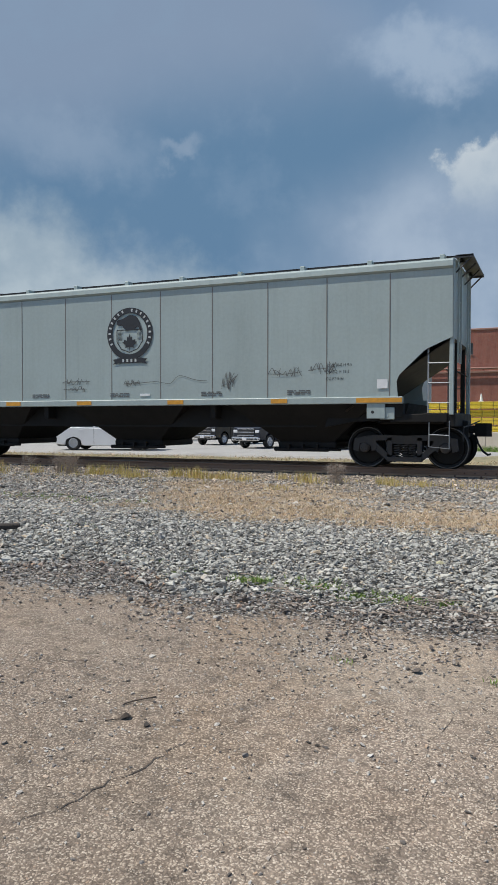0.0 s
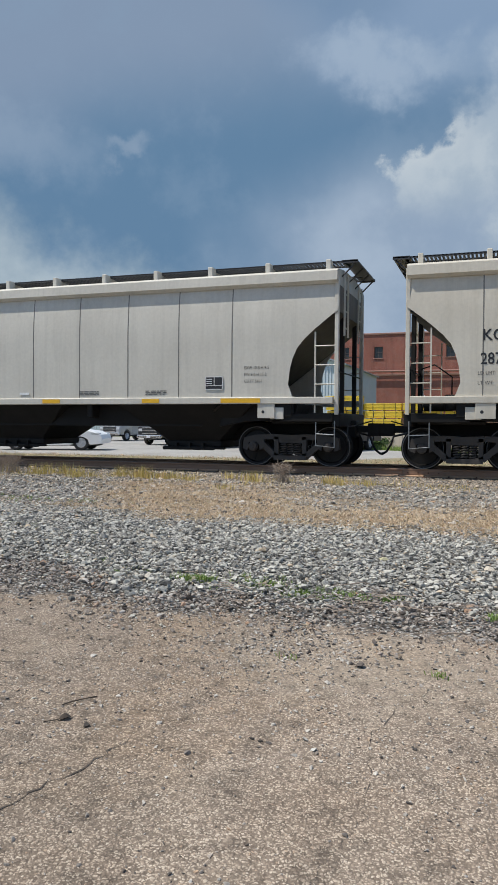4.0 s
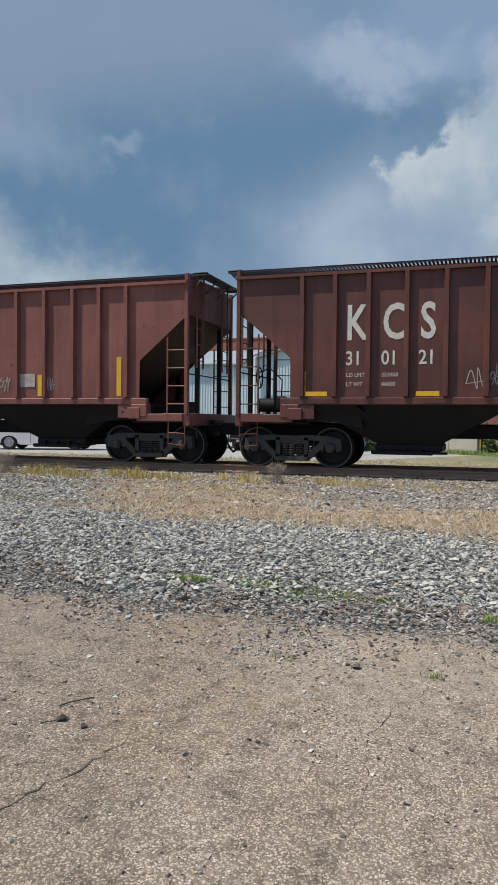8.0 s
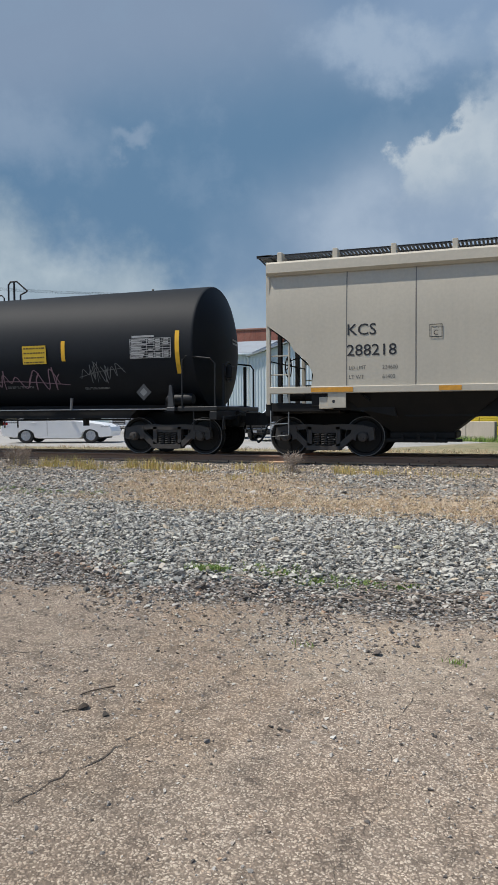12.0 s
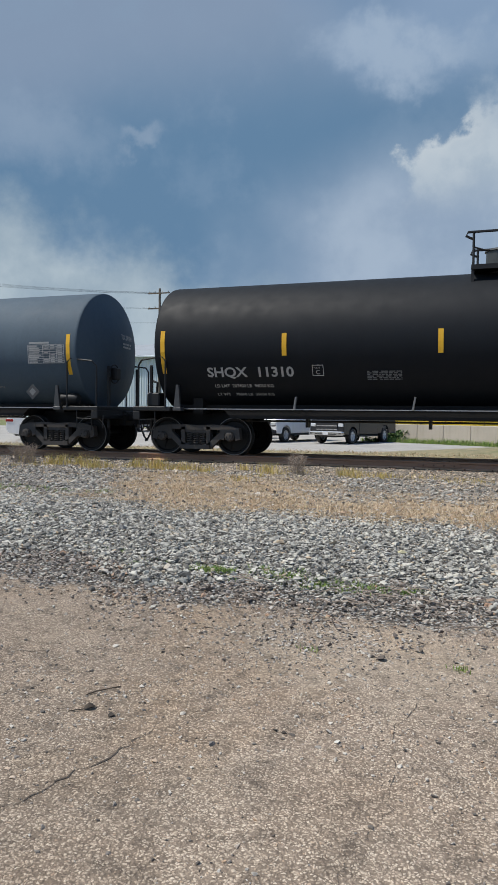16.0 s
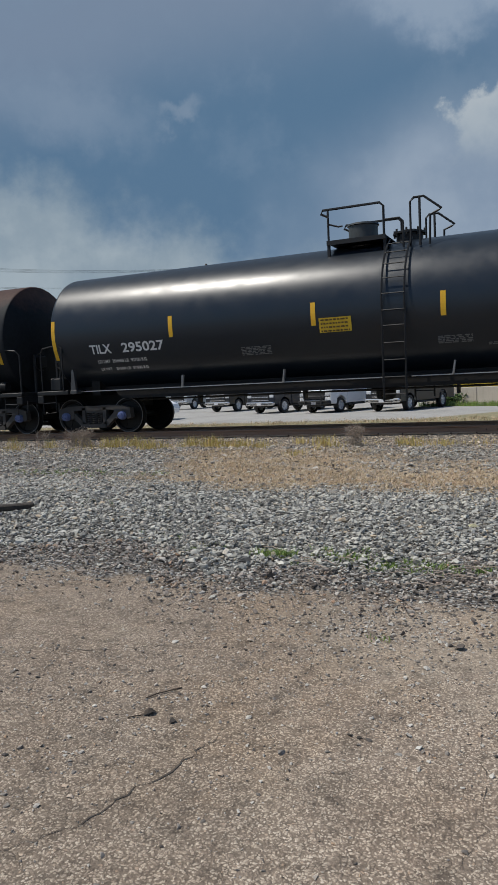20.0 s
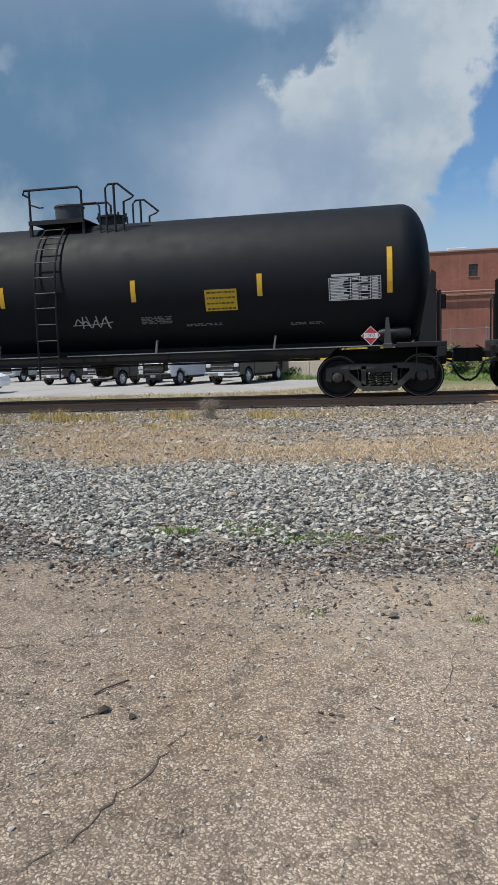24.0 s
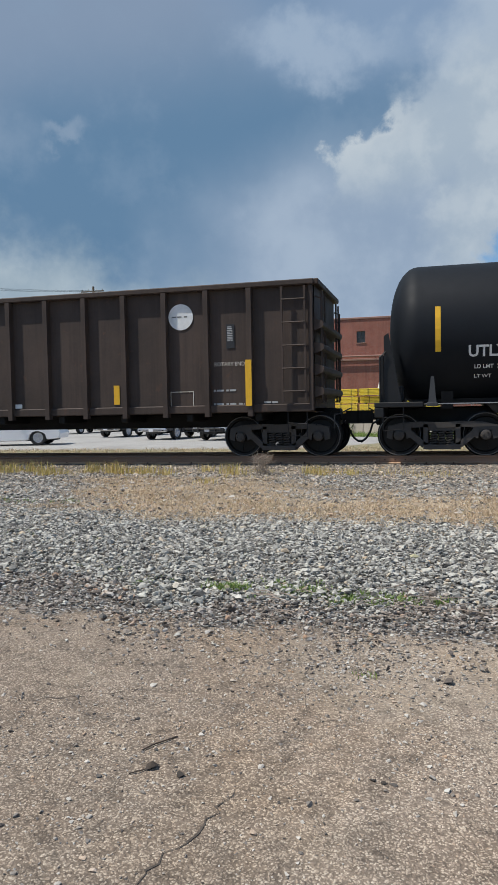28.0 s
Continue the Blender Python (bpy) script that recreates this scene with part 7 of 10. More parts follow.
def ground_material():
    m, nt, b = node_mat("mixed_ground")
    co = coords(nt)
    sep = nt.nodes.new("ShaderNodeSeparateXYZ")
    nt.links.new(co, sep.inputs[0])
    x, y = sep.outputs[0], sep.outputs[1]

    def step(v, lo, hi):
        n = nt.nodes.new("ShaderNodeMapRange")
        n.interpolation_type = "SMOOTHSTEP"
        nt.links.new(v, n.inputs[0])
        n.inputs[1].default_value, n.inputs[2].default_value = lo, hi
        return n.outputs[0]

    def shifted(v, n, k):
        return maths(nt, "ADD", v, maths(nt, "MULTIPLY", maths(nt, "SUBTRACT", n, 0.5), k))

    def cells(scale, feature="F1"):
        v = nt.nodes.new("ShaderNodeTexVoronoi")
        v.feature = feature
        v.inputs["Scale"].default_value = scale
        nt.links.new(co, v.inputs["Vector"])
        return v

    n_big, n_mid, n_fine = noise_node(nt, co, 0.7, 5), noise_node(nt, co, 3.2, 6, 0.65), noise_node(nt, co, 38, 4, 0.7)
    # old concrete whose pebbles show
    peb = cells(108)
    warp = nt.nodes.new("ShaderNodeMix")
    warp.data_type, warp.blend_type = "RGBA", "LINEAR_LIGHT"
    warp.inputs[0].default_value = 0.011
    nt.links.new(co, warp.inputs[6])
    wn = nt.nodes.new("ShaderNodeTexNoise")
    wn.inputs["Scale"].default_value = 45
    nt.links.new(co, wn.inputs["Vector"])
    nt.links.new(wn.outputs["Color"], warp.inputs[7])
    nt.links.new(warp.outputs[2], peb.inputs["Vector"])
    pick = nt.nodes.new("ShaderNodeSeparateXYZ")
    nt.links.new(peb.outputs["Color"], pick.inputs[0])
    pebble = ramp(nt, pick.outputs[0], (0.0, (0.145, 0.115, 0.095)), (0.25, (0.275, 0.228, 0.188)), (0.55, (0.39, 0.335, 0.28)), (0.80, (0.455, 0.40, 0.338)), (0.94, (0.53, 0.475, 0.41)), (1.0, (0.34, 0.26, 0.198)))
    mortar = ramp(nt, n_fine, (0.3, (0.105, 0.085, 0.069)), (0.7, (0.25, 0.209, 0.172)))
    conc = mix(nt, ramp(nt, peb.outputs["Distance"], (0.40, 1.0), (0.58, 0.0)), mortar, pebble)
    # smooth patches where the cement still covers the pebbles
    skin = ramp(nt, noise_node(nt, co, 1.5, 7, 0.62), (0.55, 0.0), (0.66, 1.0))
    nearedge = step(y, 2.7, 3.6)
    px, py = maths(nt, "MULTIPLY", maths(nt, "ADD", x, 0.75), 1.1), maths(nt, "SUBTRACT", y, 3.75)
    rad = maths(nt, "ADD", maths(nt, "MULTIPLY", px, px), maths(nt, "MULTIPLY", maths(nt, "MULTIPLY", py, py), 1.8))
    skin = maths(nt, "MAXIMUM", skin, step(maths(nt, "ADD", maths(nt, "SUBTRACT", 0.55, rad), maths(nt, "MULTIPLY", maths(nt, "SUBTRACT", n_mid, 0.5), 3.2)), -0.3, 0.4))
    conc = mix(nt, maths(nt, "MULTIPLY", skin, maths(nt, "ADD", 0.12, maths(nt, "MULTIPLY", nearedge, 0.2))), conc, mix(nt, n_fine, (0.255, 0.22, 0.175), (0.40, 0.358, 0.295)))
    stain = ramp(nt, noise_node(nt, co, 0.9, 6, 0.6), (0.33, (0.92, 0.89, 0.86)), (0.5, (1, 1, 1)), (0.68, (1.04, 0.97, 0.88)))
    conc = mix(nt, 1.0, conc, stain, "MULTIPLY")
    blot = ramp(nt, noise_node(nt, co, 7.5, 7, 0.75), (0.34, 0.58), (0.5, 1.04), (0.7, 1.16))
    conc = mix(nt, 1.0, conc, blot, "MULTIPLY")
    conc = mix(nt, 1.0, conc, (1.0, 0.975, 0.925), "MULTIPLY")
    # ground-in dirt over the western part
    grime = step(shifted(x, n_big, 1.2), -1.5, -0.7)
    conc = mix(nt, 1.0, conc, mix(nt, grime, (0.955, 0.927, 0.897), (1.15, 1.117, 1.087)), "MULTIPLY")
    # soil between crushed stone, its colour lowered for the shadow in the gaps
    st = cells(42)
    pick2 = nt.nodes.new("ShaderNodeSeparateXYZ")
    nt.links.new(st.outputs["Color"], pick2.inputs[0])
    stone = ramp(nt, pick2.outputs[0], (0.0, (0.08, 0.08, 0.078)), (0.5, (0.27, 0.265, 0.25)), (0.85, (0.44, 0.43, 0.40)), (1.0, (0.42, 0.33, 0.23)))
    gravel = mix(nt, ramp(nt, st.outputs["Distance"], (0.35, 1.0), (0.6, 0.0)), (0.075, 0.062, 0.05), stone)
    # thatch of dead grass over sandy soil
    thatch = ramp(nt, noise_node(nt, co, 26, 7, 0.8, (1, 0.5, 1)), (0.36, (0.20, 0.155, 0.10)), (0.5, (0.38, 0.29, 0.19)), (0.64, (0.56, 0.45, 0.32)))
    thatch = mix(nt, ramp(nt, n_mid, (0.45, 0.0), (0.62, 0.6)), thatch, gravel)
    # sunny asphalt of the lot, nearly white with dust
    lot = ramp(nt, noise_node(nt, co, 2.2, 6, 0.7), (0.3, (0.31, 0.30, 0.28)), (0.7, (0.42, 0.405, 0.38)))
    lot = mix(nt, ramp(nt, noise_node(nt, co, 0.35, 5, 0.6), (0.5, 0.0), (0.65, 0.45)), lot, (0.25, 0.24, 0.22))
    lawn = ramp(nt, noise_node(nt, co, 5, 6, 0.7), (0.3, (0.085, 0.105, 0.035)), (0.55, (0.17, 0.185, 0.07)), (0.75, (0.30, 0.26, 0.15)))
    e_conc = step(shifted(shifted(y, n_mid, 0.9), n_fine, 0.5), 4.25, 4.43)
    west = step(shifted(maths(nt, "ADD", x, maths(nt, "MULTIPLY", y, 0.45)), n_mid, 2.5), -2.0, -0.7)
    reach = nt.nodes.new("ShaderNodeClamp")
    nt.links.new(maths(nt, "SUBTRACT", -2.3, x), reach.inputs[0])
    reach.inputs[1].default_value, reach.inputs[2].default_value = 0.0, 2.3
    e_grass = maths(nt, "MULTIPLY", west, step(shifted(shifted(y, n_mid, 2.0), n_big, 1.2), 7.3, 8.1))
    e_ball = step(maths(nt, "SUBTRACT", shifted(shifted(y, n_mid, 3.0), n_big, 1.5), reach.outputs[0]), 10.0, 11.6)
    e_strip = step(shifted(y, n_mid, 1.5), 19.4, 20.6)
    taper = maths(nt, "MAXIMUM", 0.0, maths(nt, "MULTIPLY", maths(nt, "ADD", x, 4.6), 1.75))
    e_lot = step(maths(nt, "SUBTRACT", shifted(y, n_mid, 1.6), taper), 22.6, 23.6)
    e_back = step(shifted(y, n_mid, 2.0), 52.0, 54.0)
    col = mix(nt, e_conc, conc, gravel)
    col = mix(nt, e_grass, col, thatch)
    col = mix(nt, maths(nt, "MULTIPLY", e_ball, 0.8), col, gravel)
    col = mix(nt, e_strip, col, mix(nt, n_mid, thatch, lawn))
    col = mix(nt, e_lot, col, lot)
    col = mix(nt, maths(nt, "MULTIPLY", step(shifted(x, n_mid, 2.0), -1.4, 0.4), step(shifted(y, n_mid, 2.0), 23.5, 26.0)), col, lawn)
    col = mix(nt, e_back, col, lawn)
    nt.links.new(col, b.inputs["Base Color"])
    b.inputs["Roughness"].default_value = 0.92
    rel = maths(nt, "ADD", maths(nt, "MULTIPLY", maths(nt, "SUBTRACT", 0.6, peb.outputs["Distance"]), 0.6), maths(nt, "MULTIPLY", n_fine, 0.5))
    bump(nt, b, rel, 0.9, 0.008)
    return m


def spread(fine, lo, hi, outer):
    return sorted(set([round(float(v), 3) for v in np.arange(lo, hi + 0.001, fine)] + outer))


def build_ground():
    xs = spread(0.2, -8, 5, [-3000, -1500, -800, -500, -300, -200, -120, -80, -60, -45, -35, -28, -22, -17, -13, -10, 8, 11, 15, 20, 28, 40, 60, 90, 150, 300, 700, 1500, 3000])
    ys = spread(0.2, -1, 10, [-3000, -800, -200, -60, -25, -12, -6, -3, 12, 14, 16, 18, 20, 23, 26, 30, 36, 45, 60, 80, 110, 160, 300, 700, 1500, 3000])
    s = Shape()
    for y in ys:
        for x in xs:
            s.v.append((x, y, ground_z(x, y)))
    n = len(xs)
    for r in range(len(ys) - 1):
        for c in range(n - 1):
            a = r * n + c
            s.f.append((a, a + 1, a + n + 1, a + n))
    g = put("ground", s.mesh("ground", True), ground_material())
    tagged(g, "worn pebbly concrete, grey gravel, dry grass and a pale lot", "ground", kind="structure")
    return g


GROUND = build_ground()


def rail_profile(s, x0, x1, y):
    w, h = 0.037, 0.172
    s.prism([(y - 0.012, -h + 0.034), (y + 0.012, -h + 0.034), (y + 0.01, -0.045), (y + w, -0.035), (y + w, -0.006), (y + w - 0.008, 0), (y - w + 0.008, 0), (y - w, -0.006), (y - w, -0.035), (y - 0.01, -0.045)], x0, x1, "x")


M["rail"] = painted("brown_rail_steel", (0.27, 0.16, 0.105), (0.34, 0.21, 0.14), 0.75, 0.7, 0.0, streak=False, gloss=0.25)
# rust, with sunlight along the foot put into its pale colour
M["rail_foot"] = painted("rusty_sunlit_rail_foot", (0.52, 0.34, 0.22), (0.38, 0.24, 0.15), 0.85, 0.8, 0.0, streak=False, spot=(0.40, 0.19, 0.09), gloss=0.2)
M["rail_head"] = plain("worn_rail_head", (0.06, 0.055, 0.052), 0.5, 0.5, 0.2, 3)
M["tie"] = painted("weathered_tie_wood", (0.085, 0.065, 0.05), (0.16, 0.135, 0.11), 0.9, 0.8, streak=False)
M["plate"] = plain("rusty_tie_plate", (0.13, 0.07, 0.045), 0.75, 0.3, 0.35, 20)


def build_track():
    for side in (-1, 1):
        r = part("rail", lambda s: rail_profile(s, -700, 300, side * 0.755), M["rail"], None, "", pose(0, TRACK_Y, RAIL_Z))
        tagged(r, "brown steel rail with a rusty, sunlit-toned foot in ballast", "rail", kind="structure")
        part("running_surface", lambda s: s.soft(-700, 300, side * 0.755 - 0.027, side * 0.755 + 0.027, -0.002, 0.003, 0.002), M["rail_head"], r)
        part("rail_foot", lambda s: s.prism([(side * 0.755 + a, b) for a, b in ((-0.075, -0.172), (0.075, -0.172), (0.075, -0.156), (0.012, -0.138), (-0.012, -0.138), (-0.075, -0.156))], -700, 300, "x"), M["rail_foot"], r, "rusty rail foot, paled to look sunlit")
        for jx in (-13.4, -1.55, 10.3):
            bar = part("joint_bar", lambda s: s.soft(jx - 0.45, jx + 0.45, side * 0.755 - 0.034, side * 0.755 - 0.013, -0.135, -0.04, 0.006), M["rail"], r)
            for k in range(4):
                part("bolt", lambda s: s.lathe([(side * 0.755 - 0.052, 0.0), (side * 0.755 - 0.052, 0.017), (side * 0.755 - 0.034, 0.019)], 6, (jx - 0.33 + 0.22 * k, 0, -0.088)), M["plate"], bar)
    rnd = random.Random(5)
    for i in range(76):
        x = -29 + 0.54 * i + rnd.uniform(-0.02, 0.02)
        t = put("railway_tie", shared(("tie", i % 4), lambda s: s.soft(-0.115, 0.115, -1.3, 1.3, -0.17, 0.0, 0.012)), M["tie"], None, pose(x, TRACK_Y + rnd.uniform(-0.06, 0.06), RAIL_Z - 0.184 + rnd.uniform(-0.006, 0.004), 0, 0, rnd.uniform(-1.2, 1.2)))
        tagged(t, "weathered dark wooden railway tie sunk in ballast", "railway tie", "ties under the rails")
        for side in (-1, 1):
            put("tie_plate", shared("tie_plate", lambda s: s.soft(-0.09, 0.09, -0.16, 0.16, 0.0, 0.013, 0.004)), M["plate"], t, pose(0, side * 0.755, 0))
            for k in (-1, 1):
                put("spike", shared("spike", lambda s: s.soft(-0.014, 0.014, -0.02, 0.02, 0.0, 0.035, 0.004)), M["plate"], t, pose(0.05 * k, side * 0.755 + 0.085 * k, 0.012))


build_track()

# ---- vehicles beyond the track ----
M["rim_silver"] = plain("bright_alloy", (0.62, 0.63, 0.65), 0.35, 0.15, 0.05)
M["chrome"] = plain("chrome", (0.62, 0.62, 0.63), 0.18, 0.95, 0.05)
M["car_white"] = plain("white_car_paint", (0.85, 0.86, 0.87), 0.28, 0, 0.03, 2)
M["car_dark"] = plain("dark_grey_car_paint", (0.018, 0.019, 0.022), 0.35, 0.0, 0.08, 2)
M["car_silver"] = plain("silver_car_paint", (0.42, 0.44, 0.47), 0.3, 0.5, 0.05, 2)
M["car_blue"] = plain("blue_black_car_paint", (0.014, 0.017, 0.026), 0.35, 0.0, 0.08, 2)
M["car_trim"] = plain("black_plastic_trim", (0.02, 0.02, 0.021), 0.6, 0, 0.1)
M["lamp_clear"] = plain("clear_lamp", (0.62, 0.64, 0.66), 0.12, 0.1, 0.05)
M["lamp_red"] = plain("red_lamp", (0.38, 0.02, 0.02), 0.2, 0, 0.05)
M["car_glass"] = plain("tinted_car_glass", (0.02, 0.025, 0.028), 0.05, 0, 0.05)
M["plate_white"] = plain("number_plate", (0.62, 0.63, 0.65), 0.5, 0, 0.05)


def car_wheel(parent, x, y, r, rim, out, width=0.22):
    hub = new("wheel")
    hub.parent = parent
    hub.matrix_basis = pose(x, y, r)
    w = width / 2
    put("tyre", shared(("tyre", r), lambda s: s.lathe([(-w * 0.75, r * 0.62), (-w, r * 0.7), (-w, r * 0.93), (-w * 0.7, r), (w * 0.7, r), (w, r * 0.93), (w, r * 0.7), (w * 0.75, r * 0.62)], 28), True), M["rubber"], hub)

    def rim_form(s):
        s.lathe([(-w * 0.4, 0.0), (-w * 0.4, r * 0.56), (-w * 0.78, r * 0.6), (-w * 0.78, r * 0.63), (w * 0.7, r * 0.63)], 28)
        for k in range(5):
            a = 2 * math.pi * k / 5
            m = Matrix.Rotation(a, 4, "Y")
            s.soft(-r * 0.09, r * 0.09, -w * 0.8, -w * 0.4, 0.02, r * 0.6, 0.008, m)
        s.lathe([(-w * 0.9, 0.0), (-w * 0.9, r * 0.13), (-w * 0.4, r * 0.16)], 14)
    face = put("rim", shared(("rim", r), rim_form, True), rim, hub)
    if out > 0:
        hub.matrix_basis = hub.matrix_basis @ Matrix.Rotation(math.pi, 4, "Z")


def shell(s, poly, half, inset=0.0, z_in=None, edge=0.05):
    """A side outline drawn across the car; above z_in the sides lean inwards."""
    n = len(poly)
    zs = [p[1] for p in poly]
    zt = max(zs)
    rows = []
    for y, k in ((-half, 1), (-half + edge, 0), (half - edge, 0), (half, 1)):
        cx, cz = sum(p[0] for p in poly) / n, sum(zs) / n
        ring = []
        for x, z in poly:
            lean = 0.0 if z_in is None or z <= z_in else inset * (z - z_in) / (zt - z_in)
            sx = x + (edge * 0.5 * (1 if x < cx else -1) if k else 0)
            sz = z + (edge * 0.5 * (1 if z < cz else -1) if k else 0)
            ring.append((sx, y - math.copysign(lean, y), sz))
        rows.append(ring)
    pts = [p for r in rows for p in r]
    faces = [tuple(range(n)), tuple(range(4 * n - 1, 3 * n - 1, -1))]
    for a in range(3):
        faces += [(a * n + i, a * n + n + i, a * n + n + (i + 1) % n, a * n + (i + 1) % n) for i in range(n)]
    s.add(pts, faces)


def arch(cx, z0, r, n=7, rev=False):
    pts = [(cx + r * math.cos(math.pi * i / (n - 1)), z0 + r * math.sin(math.pi * i / (n - 1))) for i in range(n)]
    return pts if rev else pts[::-1]


def pickup(x, y, turn, paint, label, rim, guard=False, front=None):
    """A four-door pickup truck, nose along +x of its own space; its front axle stands at (x, y)."""
    t = new("pickup_truck")
    t.matrix_basis = pose(x, y, ground_z(x, y), 0, 0, turn) @ Matrix.Scale(0.82, 4)
    tagged(t, label, "pickup truck", "pickups parked in a row")
    wb, r = 3.65, 0.39
    low = [(0.95, 0.50), (0.95, 1.12), (0.80, 1.20), (-0.62, 1.24)]
    part("front_body", lambda s: shell(s, [(-0.62, 0.45)] + [(-0.5, 0.45)] + arch(0, 0.45, 0.47) + low[0:1] + low[1:], 0.97), paint, t)
    part("cab_body", lambda s: shell(s, [(-2.75, 0.46), (-0.625, 0.46), (-0.625, 1.24), (-2.75, 1.24)], 0.98), paint, t)
    part("cab_roof", lambda s: shell(s, [(-2.72, 1.245), (-0.75, 1.245), (-1.35, 1.84), (-1.6, 1.90), (-2.5, 1.90), (-2.66, 1.82)], 0.94, 0.17, 1.25), paint, t)
    for k in (-1, 1):
        for x0, x1, dx0, dx1 in ((-1.62, -0.98, 0.42, 0.02), (-2.55, -1.72, 0.0, 0.06)):
            part("side_window", lambda s: s.add([(x0, k * 0.953, 1.29), (x1, k * 0.953, 1.29), (x1 - dx0, k * 0.815, 1.77), (x0 + dx1, k * 0.815, 1.77), (x0, k * 0.93, 1.29), (x1, k * 0.93, 1.29), (x1 - dx0, k * 0.79, 1.77), (x0 + dx1, k * 0.79, 1.77)], [(0, 1, 2, 3), (7, 6, 5, 4), (0, 4, 5, 1), (1, 5, 6, 2), (2, 6, 7, 3), (3, 7, 4, 0)]), M["car_glass"], t)
        part("door_handle", lambda s: s.soft(-1.62, -1.44, k * 0.985 - 0.015, k * 0.985 + 0.015, 1.06, 1.10, 0.006), M["car_trim"], t)
        part("side_mirror", lambda s: s.soft(-0.95, -0.83, k * 1.10 - 0.10, k * 1.10 + 0.10, 1.28, 1.52, 0.03), M["car_trim"], t)
        part("running_board", lambda s: s.soft(-2.7, -0.65, k * 0.99 - 0.06, k * 0.99 + 0.06, 0.36, 0.43, 0.02), M["car_trim"], t)
        part("headlight", lambda s: s.soft(0.86, 0.972, k * 0.78 - 0.15, k * 0.78 + 0.15, 0.86, 1.04, 0.03), M["lamp_clear"], t)
        part("tail_light", lambda s: s.soft(-5.02, -4.93, k * 0.88 - 0.08, k * 0.88 + 0.08, 0.85, 1.2, 0.02), M["lamp_red"], t)
    part("windscreen", lambda s: s.add([(-0.72, -0.84, 1.27), (-0.72, 0.84, 1.27), (-1.33, 0.72, 1.82), (-1.33, -0.72, 1.82), (-0.78, -0.84, 1.25), (-0.78, 0.84, 1.25), (-1.37, 0.72, 1.79), (-1.37, -0.72, 1.79)], [(0, 1, 2, 3), (7, 6, 5, 4), (0, 4, 5, 1), (1, 5, 6, 2), (2, 6, 7, 3), (3, 7, 4, 0)]), M["car_glass"], t)

    def bed(s):
        o = [(-2.76, 0.48)]
        o = [(-4.98, 0.55)] + arch(-wb, 0.5, 0.47, rev=False) + [(-2.76, 0.5), (-2.76, 1.28), (-4.98, 1.28)]
        for k in (-1, 1):
            s.prism(o, k * 0.97, k * 0.90, "y")
        s.box(-4.98, -2.76, -0.9, 0.9, 0.78, 0.84)
        s.box(-2.84, -2.76, -0.9, 0.9, 0.84, 1.28)
    part("truck_bed", bed, paint, t)
    part("tailgate", lambda s: s.soft(-5.0, -4.93, -0.8, 0.8, 0.7, 1.27, 0.015), paint, t)
    part("front_bumper", lambda s: s.soft(0.90, 1.10, -0.98, 0.98, 0.44, 0.64, 0.05), front or M["chrome"], t)
    part("rear_bumper", lambda s: s.soft(-5.16, -5.0, -0.95, 0.95, 0.48, 0.68, 0.04), M["chrome"], t)
    g = part("grille", lambda s: s.soft(0.93, 0.985, -0.60, 0.60, 0.68, 1.13, 0.02), M["car_trim"], t)
    for gz in (0.70, 0.88, 1.06):
        part("grille_bar", lambda s: s.soft(0.98, 1.0, -0.6, 0.6, gz, gz + 0.05, 0.008), front or M["chrome"], g)
    part("bumper_intake", lambda s: s.soft(1.085, 1.108, -0.62, 0.62, 0.475, 0.53, 0.01), M["car_trim"], t)
    for k in (-1, 1):
        part("fog_light", lambda s: s.soft(1.085, 1.11, k * 0.8 - 0.07, k * 0.8 + 0.07, 0.50, 0.57, 0.02), M["car_trim"], t)
    part("number_plate", lambda s: s.soft(1.10, 1.115, -0.15, 0.15, 0.46, 0.60, 0.004), M["plate_white"], t)
    part("chassis", lambda s: s.soft(-5.0, 0.9, -0.45, 0.45, 0.34, 0.62, 0.03), M["car_trim"], t)
    if guard:
        def bars(s):
            for z in (0.62, 0.86, 1.10):
                s.tube([(0.98, -0.92, z), (1.16, -0.86, z), (1.16, 0.86, z), (0.98, 0.92, z)], 0.032, 8)
            for yy in (-0.5, 0.5):
                s.soft(1.13, 1.19, yy - 0.04, yy + 0.04, 0.42, 1.2, 0.012)
        part("grille_guard", bars, M["car_trim"], t)
    for ax in (0, -wb):
        for k in (-1, 1):
            car_wheel(t, ax, k * 0.84, r, rim, k, 0.26)
        part("axle", lambda s: s.tube([(ax, -0.74, r), (ax, 0.74, r)], 0.05, 8), M["car_trim"], t)
    return t


